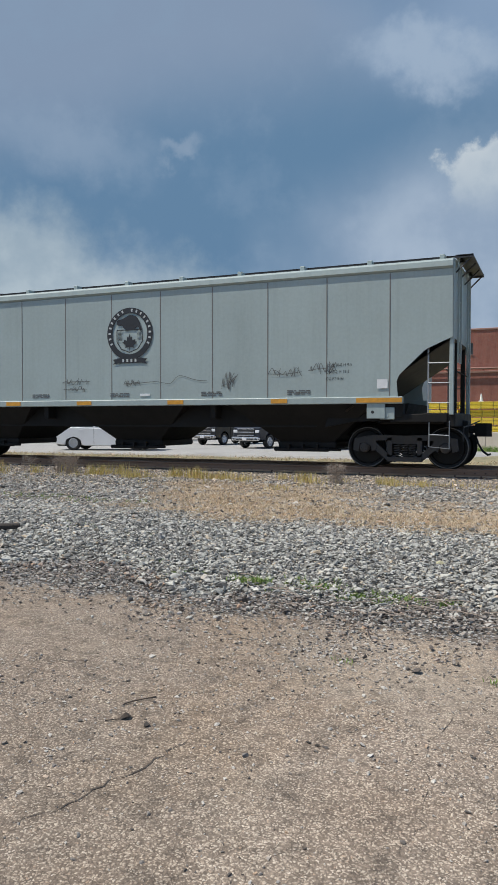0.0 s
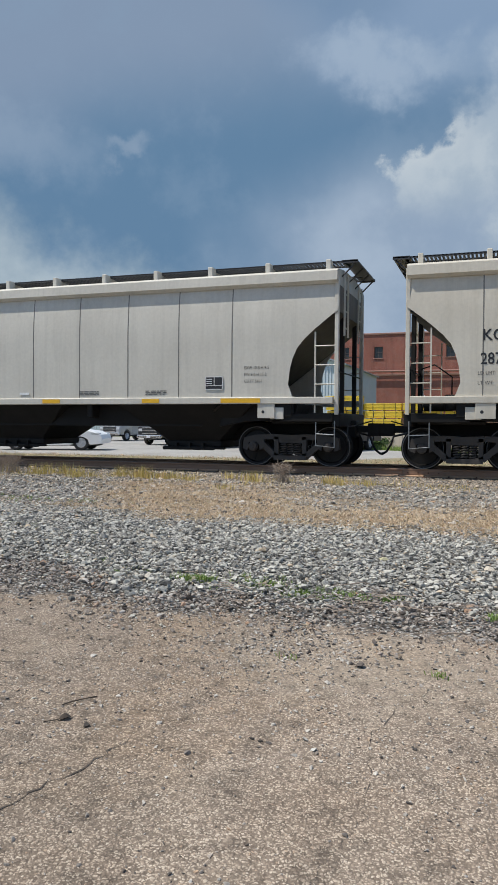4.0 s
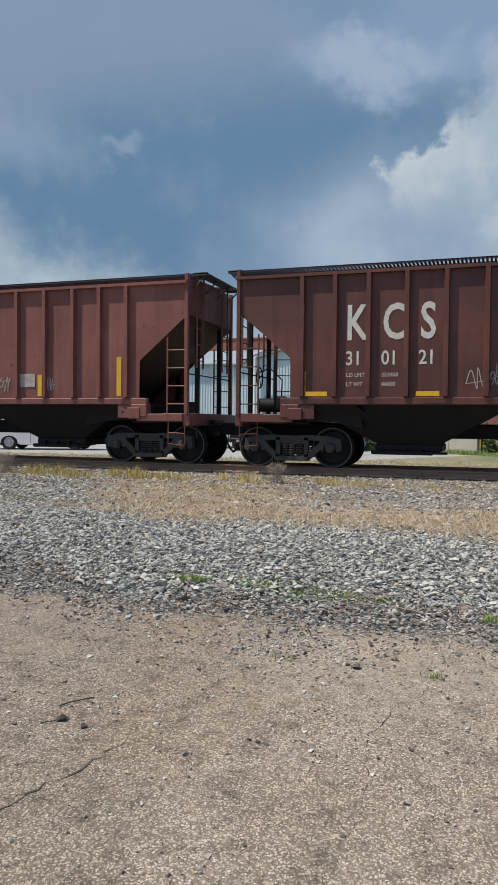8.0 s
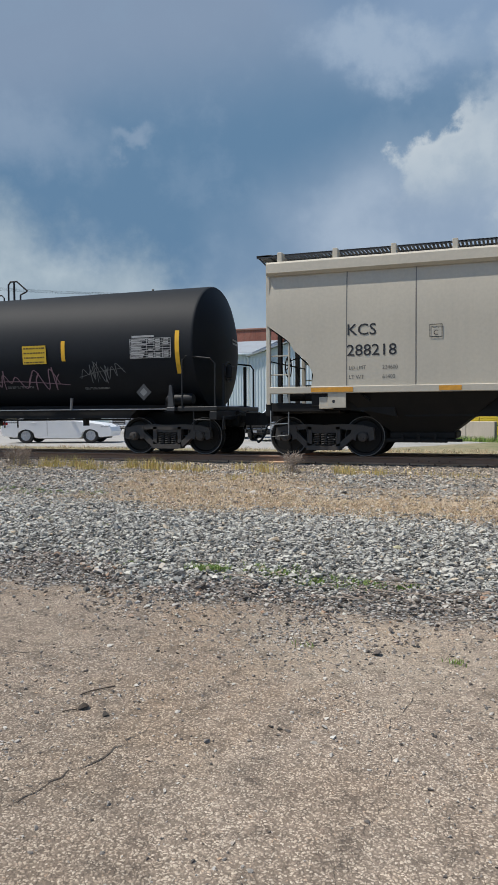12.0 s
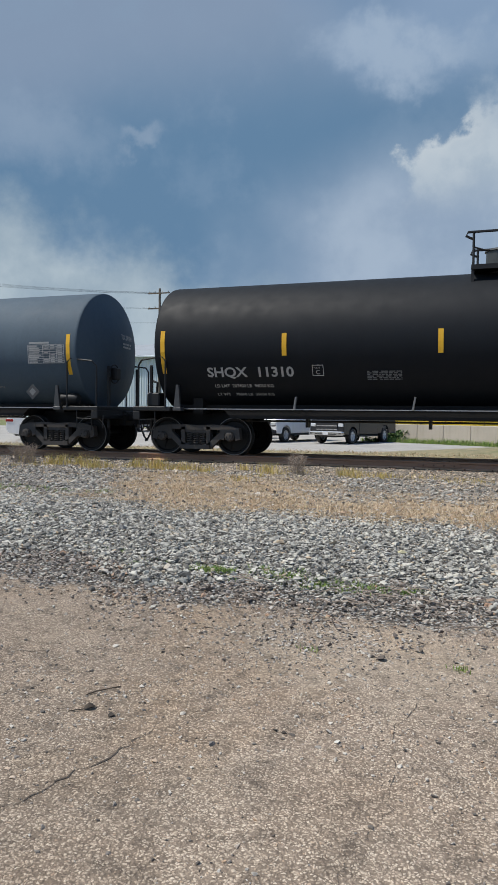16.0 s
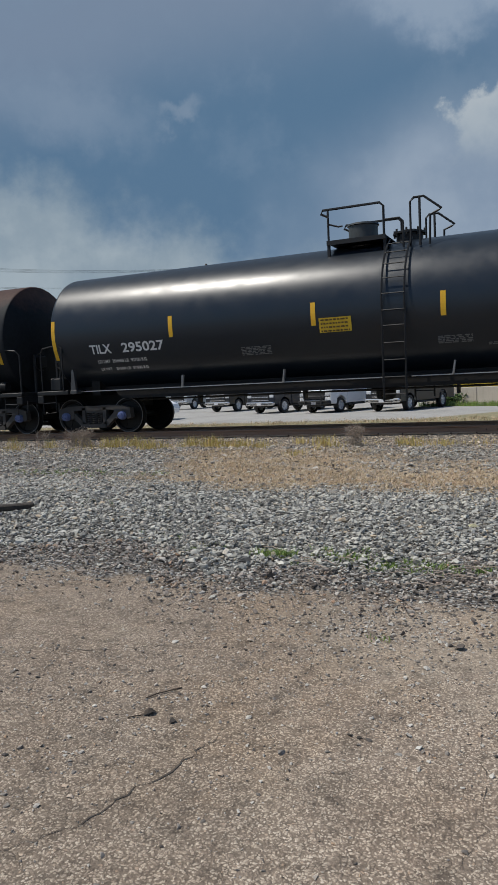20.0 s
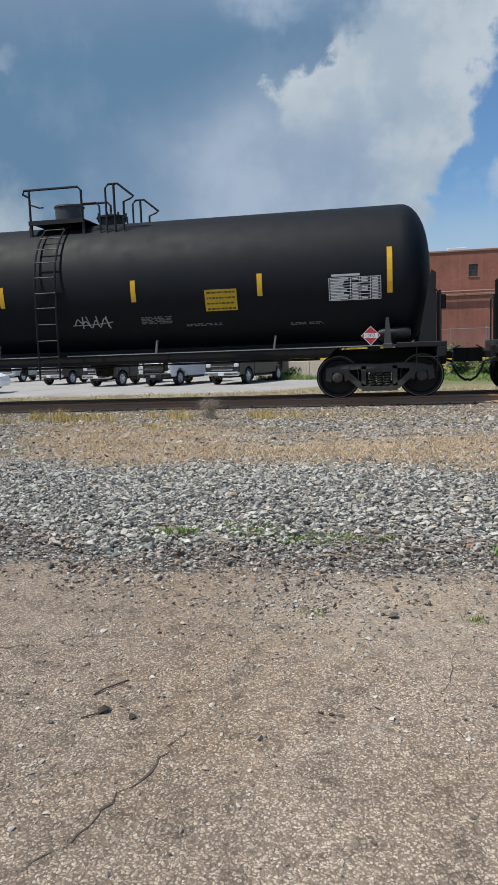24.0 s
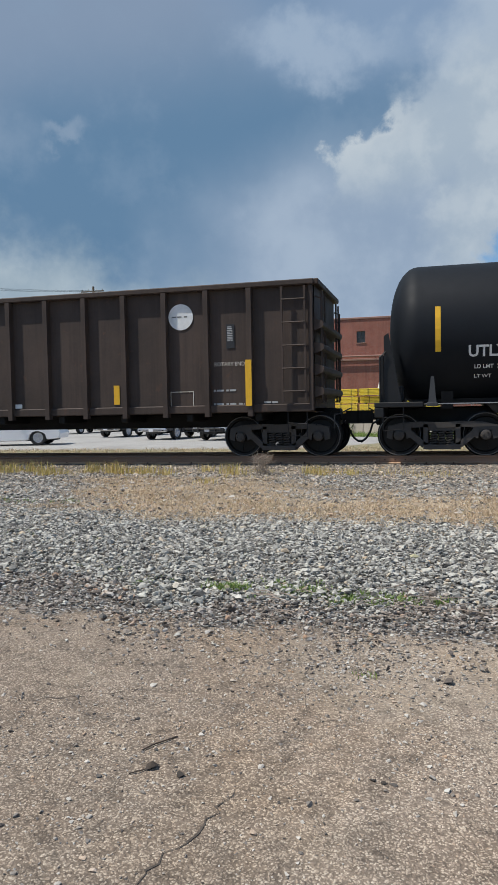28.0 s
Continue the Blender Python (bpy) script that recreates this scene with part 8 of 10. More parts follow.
def sedan(x0, y0, x1, y1):
    """A white four-door sedan; its near wheels stand at (x0, y0) behind and (x1, y1) in front."""
    a = math.atan2(y1 - y0, x1 - x0)
    t = new("sedan_car")
    t.matrix_basis = pose(x0, y0, ground_z(x0, y0), 0, 0, math.degrees(a))
    tagged(t, "white four-door sedan parked on the pale lot", "car")
    r, wb, w = 0.32, 2.72, 0.80
    body = [(-0.95, 0.30), (-0.5, 0.24)] + arch(0, 0.24, 0.37) + [(0.5, 0.2), (2.2, 0.2)] + arch(wb, 0.24, 0.37) + [(3.2, 0.24), (3.56, 0.28), (3.62, 0.48), (3.55, 0.66), (3.2, 0.80), (2.2, 0.93), (-0.2, 0.98), (-0.85, 1.0), (-1.02, 0.92), (-1.06, 0.55)]
    part("body", lambda s: shell(s, body, 0.90), M["car_white"], t, "", pose(0, w, 0))
    part("cabin", lambda s: shell(s, [(-0.42, 0.97), (2.25, 0.92), (1.42, 1.37), (1.05, 1.44), (0.35, 1.44), (0.02, 1.36)], 0.84, 0.20, 0.98), M["car_white"], t, "", pose(0, w, 0))
    for k in (-1, 1):
        for q in ([(0.95, 1.0), (2.0, 0.985), (1.35, 1.34), (0.95, 1.38)], [(-0.1, 1.0), (0.87, 1.0), (0.87, 1.38), (0.2, 1.36)]):
            part("side_window", lambda s: s.add([(x, w + k * (0.852 - (z - 0.98) * 0.43), z) for x, z in q] + [(x, w + k * (0.82 - (z - 0.98) * 0.43), z) for x, z in q], [(0, 1, 2, 3), (7, 6, 5, 4), (0, 4, 5, 1), (1, 5, 6, 2), (2, 6, 7, 3), (3, 7, 4, 0)]), M["car_glass"], t)
        for hx in (0.25, 1.3):
            part("door_handle", lambda s: s.soft(hx, hx + 0.18, w + k * 0.90 - 0.012, w + k * 0.90 + 0.012, 0.83, 0.87, 0.005), M["car_white"], t)
        part("door_seam", lambda s: s.box(0.905, 0.917, w + k * 0.9015 - 0.002, w + k * 0.9015 + 0.002, 0.3, 0.95), M["car_trim"], t)
        part("side_mirror", lambda s: s.soft(1.85, 1.98, w + k * 0.98 - 0.09, w + k * 0.98 + 0.09, 0.97, 1.1, 0.03), M["car_white"], t)
        part("headlight", lambda s: s.soft(3.12, 3.50, w + k * 0.76 - 0.14, w + k * 0.76 + 0.14, 0.62, 0.74, 0.03), M["lamp_clear"], t)
        part("tail_light", lambda s: s.soft(-1.06, -0.72, w + k * 0.78 - 0.135, w + k * 0.78 + 0.135, 0.76, 0.9, 0.03), M["lamp_red"], t)
    part("rear_window", lambda s: s.add([(-0.36, w - 0.68, 1.0), (-0.36, w + 0.68, 1.0), (0.02, w + 0.58, 1.36), (0.02, w - 0.58, 1.36), (-0.3, w - 0.68, 0.98), (-0.3, w + 0.68, 0.98), (0.06, w + 0.58, 1.33), (0.06, w - 0.58, 1.33)], [(0, 1, 2, 3), (7, 6, 5, 4), (0, 4, 5, 1), (1, 5, 6, 2), (2, 6, 7, 3), (3, 7, 4, 0)]), M["car_glass"], t)
    part("windscreen", lambda s: s.add([(2.2, w - 0.7, 0.96), (2.2, w + 0.7, 0.96), (1.44, w + 0.6, 1.38), (1.44, w - 0.6, 1.38), (2.14, w - 0.7, 0.94), (2.14, w + 0.7, 0.94), (1.4, w + 0.6, 1.35), (1.4, w - 0.6, 1.35)], [(0, 1, 2, 3), (7, 6, 5, 4), (0, 4, 5, 1), (1, 5, 6, 2), (2, 6, 7, 3), (3, 7, 4, 0)]), M["car_glass"], t)
    part("underbody", lambda s: s.soft(-0.8, 3.3, w - 0.6, w + 0.6, 0.18, 0.32, 0.03), M["car_trim"], t)
    for ax in (0, wb):
        for k in (-1, 1):
            car_wheel(t, ax, w + k * 0.78, r, M["rim_silver"], k, 0.2)


sedan(-18.9, 25.62, -16.33, 26.42)
pickup(-6.95, 29.9, -106, M["car_dark"], "dark grey pickup truck with chrome bumper in the lot", M["rim_silver"])
pickup(-9.9, 30.2, -106, M["car_white"], "white pickup truck with a black grille guard", M["rim_silver"], True, M["car_trim"])
pickup(-12.9, 31.4, -106, M["car_blue"], "blue-black pickup truck with chrome bumper and grille", M["rim_silver"])
pickup(-16.9, 35.0, -102, M["car_dark"], "dark pickup truck with chrome front, farther along the row", M["rim_silver"])
pickup(-23.0, 41.5, -98, M["car_silver"], "silver pickup truck at the end of the row", M["rim_silver"])

# ---- wall, rubble and yellow bundles ----
M["old_concrete"] = painted("stained_concrete_wall", (0.50, 0.45, 0.37), (0.33, 0.28, 0.22), 0.9, 0.6, streak=True)
M["rubble"] = painted("rubble_stone", (0.27, 0.245, 0.215), (0.14, 0.12, 0.10), 0.9, 0.7, streak=False)
M["yellow_wrap"] = painted("yellow_plastic_wrap", (0.78, 0.56, 0.035), (0.60, 0.42, 0.05), 0.45, 0.4)
M["lumber"] = painted("raw_lumber", (0.52, 0.42, 0.26), (0.38, 0.29, 0.17), 0.8, 0.5, streak=False)


def concrete_wall():
    a, b = Vector((-6.6, 35.35, 0)), Vector((-0.55, 32.9, 0))
    d = b - a
    n = 5
    w = new("low_wall")
    w.matrix_basis = pose(a.x, a.y, ground_z(a.x, a.y), 0, 0, math.degrees(math.atan2(d.y, d.x)))
    tagged(w, "low stained beige concrete wall beside the lot", "wall", kind="structure")
    for i in range(n):
        l = d.length / n
        put("wall_section", shared("wall_section", lambda s: s.soft(0.006, l - 0.006, 0, 0.25, -0.1, 0.78, 0.02)), M["old_concrete"], w, pose(l * i, 0, 0))
    post = part("steel_post", lambda s: s.lathe([(-0.1, 0.045), (0.95, 0.045), (0.97, 0.0)], 10, axis="z"), M["car_trim"], None, "", pose(-0.38, 32.8, ground_z(0, 33)))
    tagged(post, "dark steel post at the end of a wall", "post")


def rubble_wall():
    rnd = random.Random(14)
    w = new("rubble_wall")
    w.matrix_basis = pose(-0.2, 33.0, ground_z(0, 33))
    tagged(w, "tumbled low wall of dark stones and broken brick", "wall", kind="structure")
    for i in range(150):
        x, h = rnd.uniform(0, 9.5), rnd.random()
        sz = rnd.uniform(0.12, 0.3)
        put("stone", shared(("block", i % 6), lambda s: s.soft(-0.5, 0.5, -0.4, 0.4, -0.3, 0.3, 0.12)), M["rubble"], w, pose(x, rnd.uniform(-0.1, 0.5), 0.05 + h * 0.5, rnd.uniform(-18, 18), rnd.uniform(-18, 18), rnd.uniform(0, 90)) @ Matrix.Scale(sz, 4))


def bundle(x, y, z, l, turn=0, rows=4, cols=6, deep=0.9, high=0.42, m="yellow_wrap"):
    """A strapped bundle of yellow sleeves."""
    b = new("yellow_bundle")
    b.matrix_basis = pose(x, y, z, 0, 0, turn)
    tagged(b, "strapped bundle of long yellow plastic-wrapped boards", "bundle", "yellow bundles in the yard")
    step_y, step_z = deep / cols, high / rows
    for r in range(rows):
        put("board_layer", shared(("layer", l, deep, high, rows, r % 2), lambda s: [s.soft(-l / 2 + 0.02 * (k % 2), l / 2, -deep / 2 + step_y * k + 0.006, -deep / 2 + step_y * (k + 1), 0, step_z - 0.012, 0.012) for k in range(cols)]), M[m], b, pose(0, 0, r * step_z + 0.06))
    for k in (-1, 0, 1):
        put("bearer", shared(("bearer", deep), lambda s: s.soft(-0.045, 0.045, -deep / 2, deep / 2, 0, 0.06, 0.006)), M["lumber"], b, pose(k * l * 0.38, 0, 0))
        put("strap", shared(("strap", deep, high), lambda s: s.box(-0.015, 0.015, -deep / 2 - 0.004, deep / 2 + 0.004, 0.058, high + 0.06)), M["car_trim"], b, pose(k * l * 0.3 + 0.1, 0, 0))


def yard():
    gz = ground_z(0, 40)
    rnd = random.Random(31)
    for i in range(5):
        for lvl in range(2):
            bundle(-4.6 + 4.25 * i + rnd.uniform(-0.15, 0.15), 38.6 + rnd.uniform(-0.1, 0.1), gz + 0.48 * lvl, 4.0, rnd.uniform(-1, 1))
    for c in range(4):
        for lvl in range(6 if c < 1 else 5):
            bundle(-9.6 + 2.55 * c + rnd.uniform(-0.1, 0.1), 48.0 + rnd.uniform(-0.15, 0.15), gz + 0.50 * lvl, 2.4, rnd.uniform(-2, 2), 5, 5, 1.0, 0.44)
    cone = new("traffic_cone")
    cone.matrix_basis = pose(-4.5, 48, gz + 2.5)
    tagged(cone, "small white cone standing on the yellow bundles", "cone")
    part("cone_body", lambda s: s.lathe([(0.03, 0.11), (0.5, 0.03), (0.52, 0.0)], 12, axis="z"), M["white"], cone)
    part("cone_foot", lambda s: s.soft(-0.15, 0.15, -0.15, 0.15, 0, 0.035, 0.01), M["white"], cone)


concrete_wall()
rubble_wall()
yard()


# ---- buildings ----
def brick_mat(name, a, b_col, mortar, bw=0.22, bh=0.075):
    m, nt, b = node_mat(name)
    co = coords(nt)
    mp = nt.nodes.new("ShaderNodeMapping")
    mp.inputs["Rotation"].default_value = (math.pi / 2, 0, 0)
    nt.links.new(co, mp.inputs[0])
    t = nt.nodes.new("ShaderNodeTexBrick")
    nt.links.new(mp.outputs[0], t.inputs["Vector"])
    t.inputs["Scale"].default_value = 1.0
    t.inputs["Brick Width"].default_value, t.inputs["Row Height"].default_value, t.inputs["Mortar Size"].default_value = bw, bh, 0.006
    t.inputs["Color1"].default_value, t.inputs["Color2"].default_value, t.inputs["Mortar"].default_value = (*a, 1), (*b_col, 1), (*mortar, 1)
    big = ramp(nt, noise_node(nt, co, 0.25, 6, 0.65), (0.3, 0.78), (0.7, 1.2))
    streaks = ramp(nt, noise_node(nt, co, 0.8, 6, 0.7, (2.5, 2.5, 0.15)), (0.45, 1.0), (0.75, 0.72))
    nt.links.new(mix(nt, 1.0, mix(nt, 1.0, t.outputs["Color"], big, "MULTIPLY"), streaks, "MULTIPLY"), b.inputs["Base Color"])
    b.inputs["Roughness"].default_value = 0.9
    return m


M["brick"] = brick_mat("red_brick", (0.36, 0.125, 0.085), (0.29, 0.095, 0.068), (0.34, 0.21, 0.17))
M["brick_dark"] = brick_mat("dark_brick", (0.17, 0.06, 0.05), (0.13, 0.05, 0.042), (0.16, 0.10, 0.085))
M["coping"] = painted("stone_coping", (0.36, 0.20, 0.16), (0.25, 0.14, 0.11), 0.9, 0.6)
M["pane"] = plain("dusty_window_pane", (0.045, 0.05, 0.052), 0.2, 0, 0.3, 2)
M["sash"] = plain("dark_window_sash", (0.09, 0.07, 0.06), 0.7)
M["tin_white"] = painted("white_corrugated_steel", (0.60, 0.66, 0.70), (0.44, 0.50, 0.55), 0.5, 0.4)
M["tin_grey"] = painted("grey_corrugated_roof", (0.34, 0.37, 0.40), (0.25, 0.25, 0.25), 0.5, 0.5)
M["wood_pole"] = painted("grey_pole_wood", (0.16, 0.13, 0.105), (0.09, 0.075, 0.06), 0.9, 0.6)
M["stucco"] = painted("beige_stucco", (0.50, 0.43, 0.33), (0.38, 0.31, 0.23), 0.9, 0.5)


def window_hole_wall(s, x0, x1, z0, z1, holes, y0, y1):
    """A wall slab with rectangular openings (x, z, width, height) through it, all in one row."""
    zb, zt = holes[0][1], holes[0][1] + holes[0][3]
    s.box(x0, x1, y0, y1, z0, zb)
    s.box(x0, x1, y0, y1, zt, z1)
    cur = x0
    for hx, _, hw, _ in holes:
        s.box(cur, hx - hw / 2, y0, y1, zb, zt)
        cur = hx + hw / 2
    s.box(cur, x1, y0, y1, zb, zt)


def brick_building():
    h = new("brick_building")
    h.matrix_basis = pose(0, 108.8, 0)
    tagged(h, "long old red brick factory building with small windows", "building")
    xs = [-37.3, -32.2, -27.1, -21.9, -16.9, -12.0, -6.6, -1.1, 4.5, 11.4, 16.8, 22.2]
    holes = [(x, 11.05, 1.25, 1.7) for x in xs]
    part("front_wall", lambda s: window_hole_wall(s, -43, 27, 0, 14.5, holes, 0, 0.45), M["brick"], h)
    part("side_wall", lambda s: s.box(26.55, 27, 0.46, 28, 0, 14.5), M["brick"], h)
    part("side_wall", lambda s: s.box(-43, -42.55, 0.46, 28, 0, 14.5), M["brick"], h)
    part("rear_wall", lambda s: s.box(-42.5, 26.5, 27.5, 28, 0, 14.5), M["brick"], h)
    part("roof", lambda s: s.box(-42.5, 26.5, 0.5, 27.4, 13.6, 13.9), M["tin_grey"], h)
    part("parapet_coping", lambda s: s.soft(-43.1, 27.1, -0.12, 0.55, 14.5, 14.78, 0.05), M["coping"], h)
    part("belt_course", lambda s: s.soft(-43.05, 27.05, -0.14, -0.003, 8.45, 8.75, 0.04), M["coping"], h)
    part("steam_pipe", lambda s: s.tube([(-43, -0.5, 9.15), (27, -0.5, 9.0)], 0.13, 10), M["coping"], h)
    for i in range(14):
        part("pipe_bracket", lambda s: s.box(-40 + 5 * i, -39.9 + 5 * i, -0.6, -0.002, 8.9, 9.0), M["sash"], h)
    for x in xs:
        w = new("window")
        w.parent = h
        w.matrix_basis = pose(x, 0, 11.05)
        put("window_sill", shared("far_sill", lambda s: s.soft(-0.75, 0.75, -0.1, 0.2, -0.12, -0.003, 0.02)), M["coping"], w)
        put("pane", shared("far_pane", lambda s: s.box(-0.56, 0.56, 0.22, 0.24, 0.07, 1.63)), M["pane"], w)
        put("window_frame", shared("far_frame", lambda s: [s.box(a, b, 0.15, 0.22, c, d) for a, b, c, d in ((-0.62, -0.54, 0, 1.7), (0.54, 0.62, 0, 1.7), (-0.54, 0.54, 0, 0.08), (-0.54, 0.54, 1.62, 1.7), (-0.54, 0.54, 0.82, 0.88), (-0.03, 0.03, 0.08, 0.82), (-0.03, 0.03, 0.88, 1.62))]), M["sash"], w)
    part("rooftop_unit", lambda s: s.soft(8.2, 11.0, 4, 6, 13.9, 15.6, 0.06), M["tin_white"], h)
    part("parapet_pier", lambda s: s.soft(-21.4, -19.6, -0.14, 0.57, 14.78, 15.2, 0.04), M["coping"], h)


def rib(s, z0, z1):
    s.prism([(-0.08, -0.003), (-0.04, -0.048), (0.04, -0.048), (0.08, -0.003)], z0, z1, "z")


def metal_shed():
    """Long metal warehouse and the gabled shed beside it."""
    h = new("metal_warehouse")
    h.matrix_basis = pose(0, 72, 0)
    tagged(h, "long warehouse of pale blue-white corrugated steel", "warehouse")
    part("front_wall", lambda s: s.box(-52, -25.2, 0, 0.2, 0, 7.6), M["tin_white"], h)
    for i in range(88):
        put("wall_rib", shared("warehouse_rib", lambda s: rib(s, 0.05, 7.55)), M["tin_white"], h, pose(-51.87 + 0.3 * i, 0, 0))
    part("end_wall", lambda s: s.prism([(0.21, 0), (18, 0), (18, 7.6), (9, 9.6), (0.21, 7.65)], -25.4, -25.2, "x"), M["tin_white"], h)
    part("end_wall", lambda s: s.prism([(0.21, 0), (18, 0), (18, 7.6), (9, 9.6), (0.21, 7.65)], -52, -51.8, "x"), M["tin_white"], h)
    part("roof", lambda s: s.prism([(-0.4, 7.62), (9, 9.72), (18.4, 7.62), (18.4, 7.74), (9, 9.86), (-0.4, 7.74)], -52.3, -24.9, "x"), M["tin_grey"], h)
    part("gutter", lambda s: s.soft(-52.3, -24.9, -0.58, -0.41, 7.5, 7.68, 0.03), M["tin_white"], h)
    part("downpipe", lambda s: s.tube([(-25.5, -0.5, 7.55), (-25.5, -0.12, 7.1), (-25.5, -0.12, 0.2)], 0.07, 8), M["white"], h)
    g = new("gabled_shed")
    g.matrix_basis = pose(0, 70, 0)
    tagged(g, "grey-white corrugated steel shed with a low gable", "shed")
    part("gable_wall", lambda s: [s.prism([(-24.6, 0), (-14.2, 0), (-14.2, 7.1), (-19.4, 8.7), (-24.6, 7.2)], 0, 0.2, "y")], M["tin_white"], g)
    for i in range(33):
        put("wall_rib", shared("shed_rib", lambda s: rib(s, 0.05, 7.05)), M["tin_white"], g, pose(-24.45 + 0.31 * i, 0, 0))
    part("side_wall", lambda s: s.box(-14.4, -14.2, 0.21, 20, 0, 7.1), M["tin_white"], g)
    part("side_wall", lambda s: s.box(-24.6, -24.4, 0.21, 20, 0, 7.1), M["tin_white"], g)
    part("roof", lambda s: s.prism([(-24.9, 7.12), (-19.4, 8.75), (-13.9, 7.02), (-13.9, 7.16), (-19.4, 8.9), (-24.9, 7.26)], -0.4, 20.2, "y"), M["tin_grey"], g)
    part("roller_door", lambda s: [s.box(-21.5, -17.5, -0.08, -0.06, 0.1, 4.2), [s.box(-21.5, -17.5, -0.11, -0.08, 0.2 + 0.25 * i, 0.38 + 0.25 * i) for i in range(16)]], M["tin_grey"], g)
    part("white_post", lambda s: s.lathe([(0, 0.16), (7.9, 0.16), (7.95, 0)], 12, (-22.4, -0.5, 0.1), "z"), M["white"], g)
    for i in range(3):
        u = new("air_conditioner")
        u.matrix_basis = pose(-23.5 + 1.5 * i, 68.6, ground_z(-23, 68))
        tagged(u, "grey air-conditioning unit beside a metal shed", "air conditioner", "air conditioners by the shed")
        part("casing", lambda s: s.soft(-0.5, 0.5, -0.45, 0.45, 0.06, 1.1, 0.04), M["galv"], u)
        part("grille", lambda s: [s.box(-0.42, 0.42, -0.475, -0.452, 0.2 + 0.09 * k, 0.24 + 0.09 * k) for k in range(9)], M["iron"], u)
        part("base", lambda s: s.box(-0.55, 0.55, -0.5, 0.5, 0, 0.06), M["old_concrete"], u)


def brown_building():
    h = new("brown_brick_building")
    h.matrix_basis = pose(0, 58, 0)
    tagged(h, "dark brown brick building with a steep roof edge", "building")
    part("front_wall", lambda s: s.prism([(12.0, 0), (19.0, 0), (19.0, 4.1), (12.0, 8.0)], 0, 0.3, "y"), M["brick_dark"], h)
    part("side_wall", lambda s: s.box(18.7, 19.0, 0.31, 14, 0, 4.0), M["brick_dark"], h)
    part("side_wall", lambda s: s.box(12.0, 12.3, 0.31, 14, 0, 7.8), M["brick_dark"], h)
    part("roof", lambda s: s.prism([(11.8, 8.13), (19.3, 3.95), (19.3, 4.12), (11.8, 8.32)], -0.35, 14.2, "y"), M["coping"], h)
    for hx in (12.3, 13.6):
        w = new("window")
        w.parent = h
        w.matrix_basis = pose(hx, 0, 5.2)
        part("window_frame", lambda s: [s.box(a, b, -0.06, -0.003, c, d) for a, b, c, d in ((-0.25, -0.18, 0, 1.3), (0.18, 0.25, 0, 1.3), (-0.18, 0.18, 1.23, 1.3), (-0.18, 0.18, 0, 0.07))], M["sash"], w)
        part("pane", lambda s: s.box(-0.18, 0.18, -0.03, -0.004, 0.07, 1.23), M["pane"], w)


def orange_board():
    b = new("orange_sign")
    b.matrix_basis = pose(9.45, 50, ground_z(10, 50))
    tagged(b, "large plain orange board in a white frame on posts", "sign")
    part("panel", lambda s: s.soft(0, 1.4, 0, 0.06, 2.0, 4.0, 0.01), plain("orange_sign_paint", (0.80, 0.24, 0.03), 0.5, 0, 0.06), b)
    part("sign_frame", lambda s: [s.box(*q) for q in ((-0.07, 0.0, -0.03, 0.09, 1.93, 4.07), (1.4, 1.47, -0.03, 0.09, 1.93, 4.07), (0, 1.4, -0.03, 0.09, 4.0, 4.07), (0, 1.4, -0.03, 0.09, 1.93, 2.0), (0, 1.4, -0.05, -0.003, 2.72, 2.75))], M["white"], b)
    for x in (0.2, 1.2):
        part("post", lambda s: s.box(x - 0.06, x + 0.06, 0.095, 0.2, -0.1, 3.95), M["galv"], b)


def utility_pole(x, y, h, cross=True):
    p = new("utility_pole")
    p.matrix_basis = pose(x, y, ground_z(x, y))
    tagged(p, "grey wooden utility pole with crossarm and insulators", "utility pole", "utility poles")
    part("pole", lambda s: s.lathe([(-0.3, 0.17), (h * 0.5, 0.145), (h, 0.11), (h + 0.02, 0)], 12, axis="z"), M["wood_pole"], p)
    for k, z in enumerate((h - 0.5, h - 2.0)):
        part("crossarm", lambda s: s.soft(-1.2, 1.2, -0.26, -0.15, z - 0.06, z + 0.06, 0.01), M["wood_pole"], p)
        for ix in (-1.05, -0.4, 0.4, 1.05):
            put("insulator", shared("insulator", lambda s: s.lathe([(0, 0.03), (0.05, 0.055), (0.09, 0.035), (0.13, 0.05), (0.17, 0.0)], 10, axis="z")), M["galv"], p, pose(ix, -0.205, z + 0.06))
    part("transformer", lambda s: s.lathe([(h - 3.6, 0), (h - 3.6, 0.24), (h - 2.75, 0.26), (h - 2.65, 0.0)], 14, (0.36, -0.1, 0), "z"), M["galv"], p)


def wires():
    """Lines from the far pole to the next one, which stands nearer and outside the view."""
    for off, z in ((-1.05, 13.33), (-0.4, 13.33), (0.4, 13.33), (1.05, 13.33), (-0.4, 11.83), (0.4, 11.83), (0.0, 10.4)):
        def sag(s):
            p, q = Vector((-33.4 + off, 65.8, z)), Vector((-57.4 + off, 35.8, z))
            s.tube([p.lerp(q, k / 14) - Vector((0, 0, 3.2 * (k / 14) * (1 - k / 14))) for k in range(15)], 0.011, 4)
        w = part("power_line", sag, M["car_trim"])
        tagged(w, "sagging black power line strung between poles", "power line", "power lines")


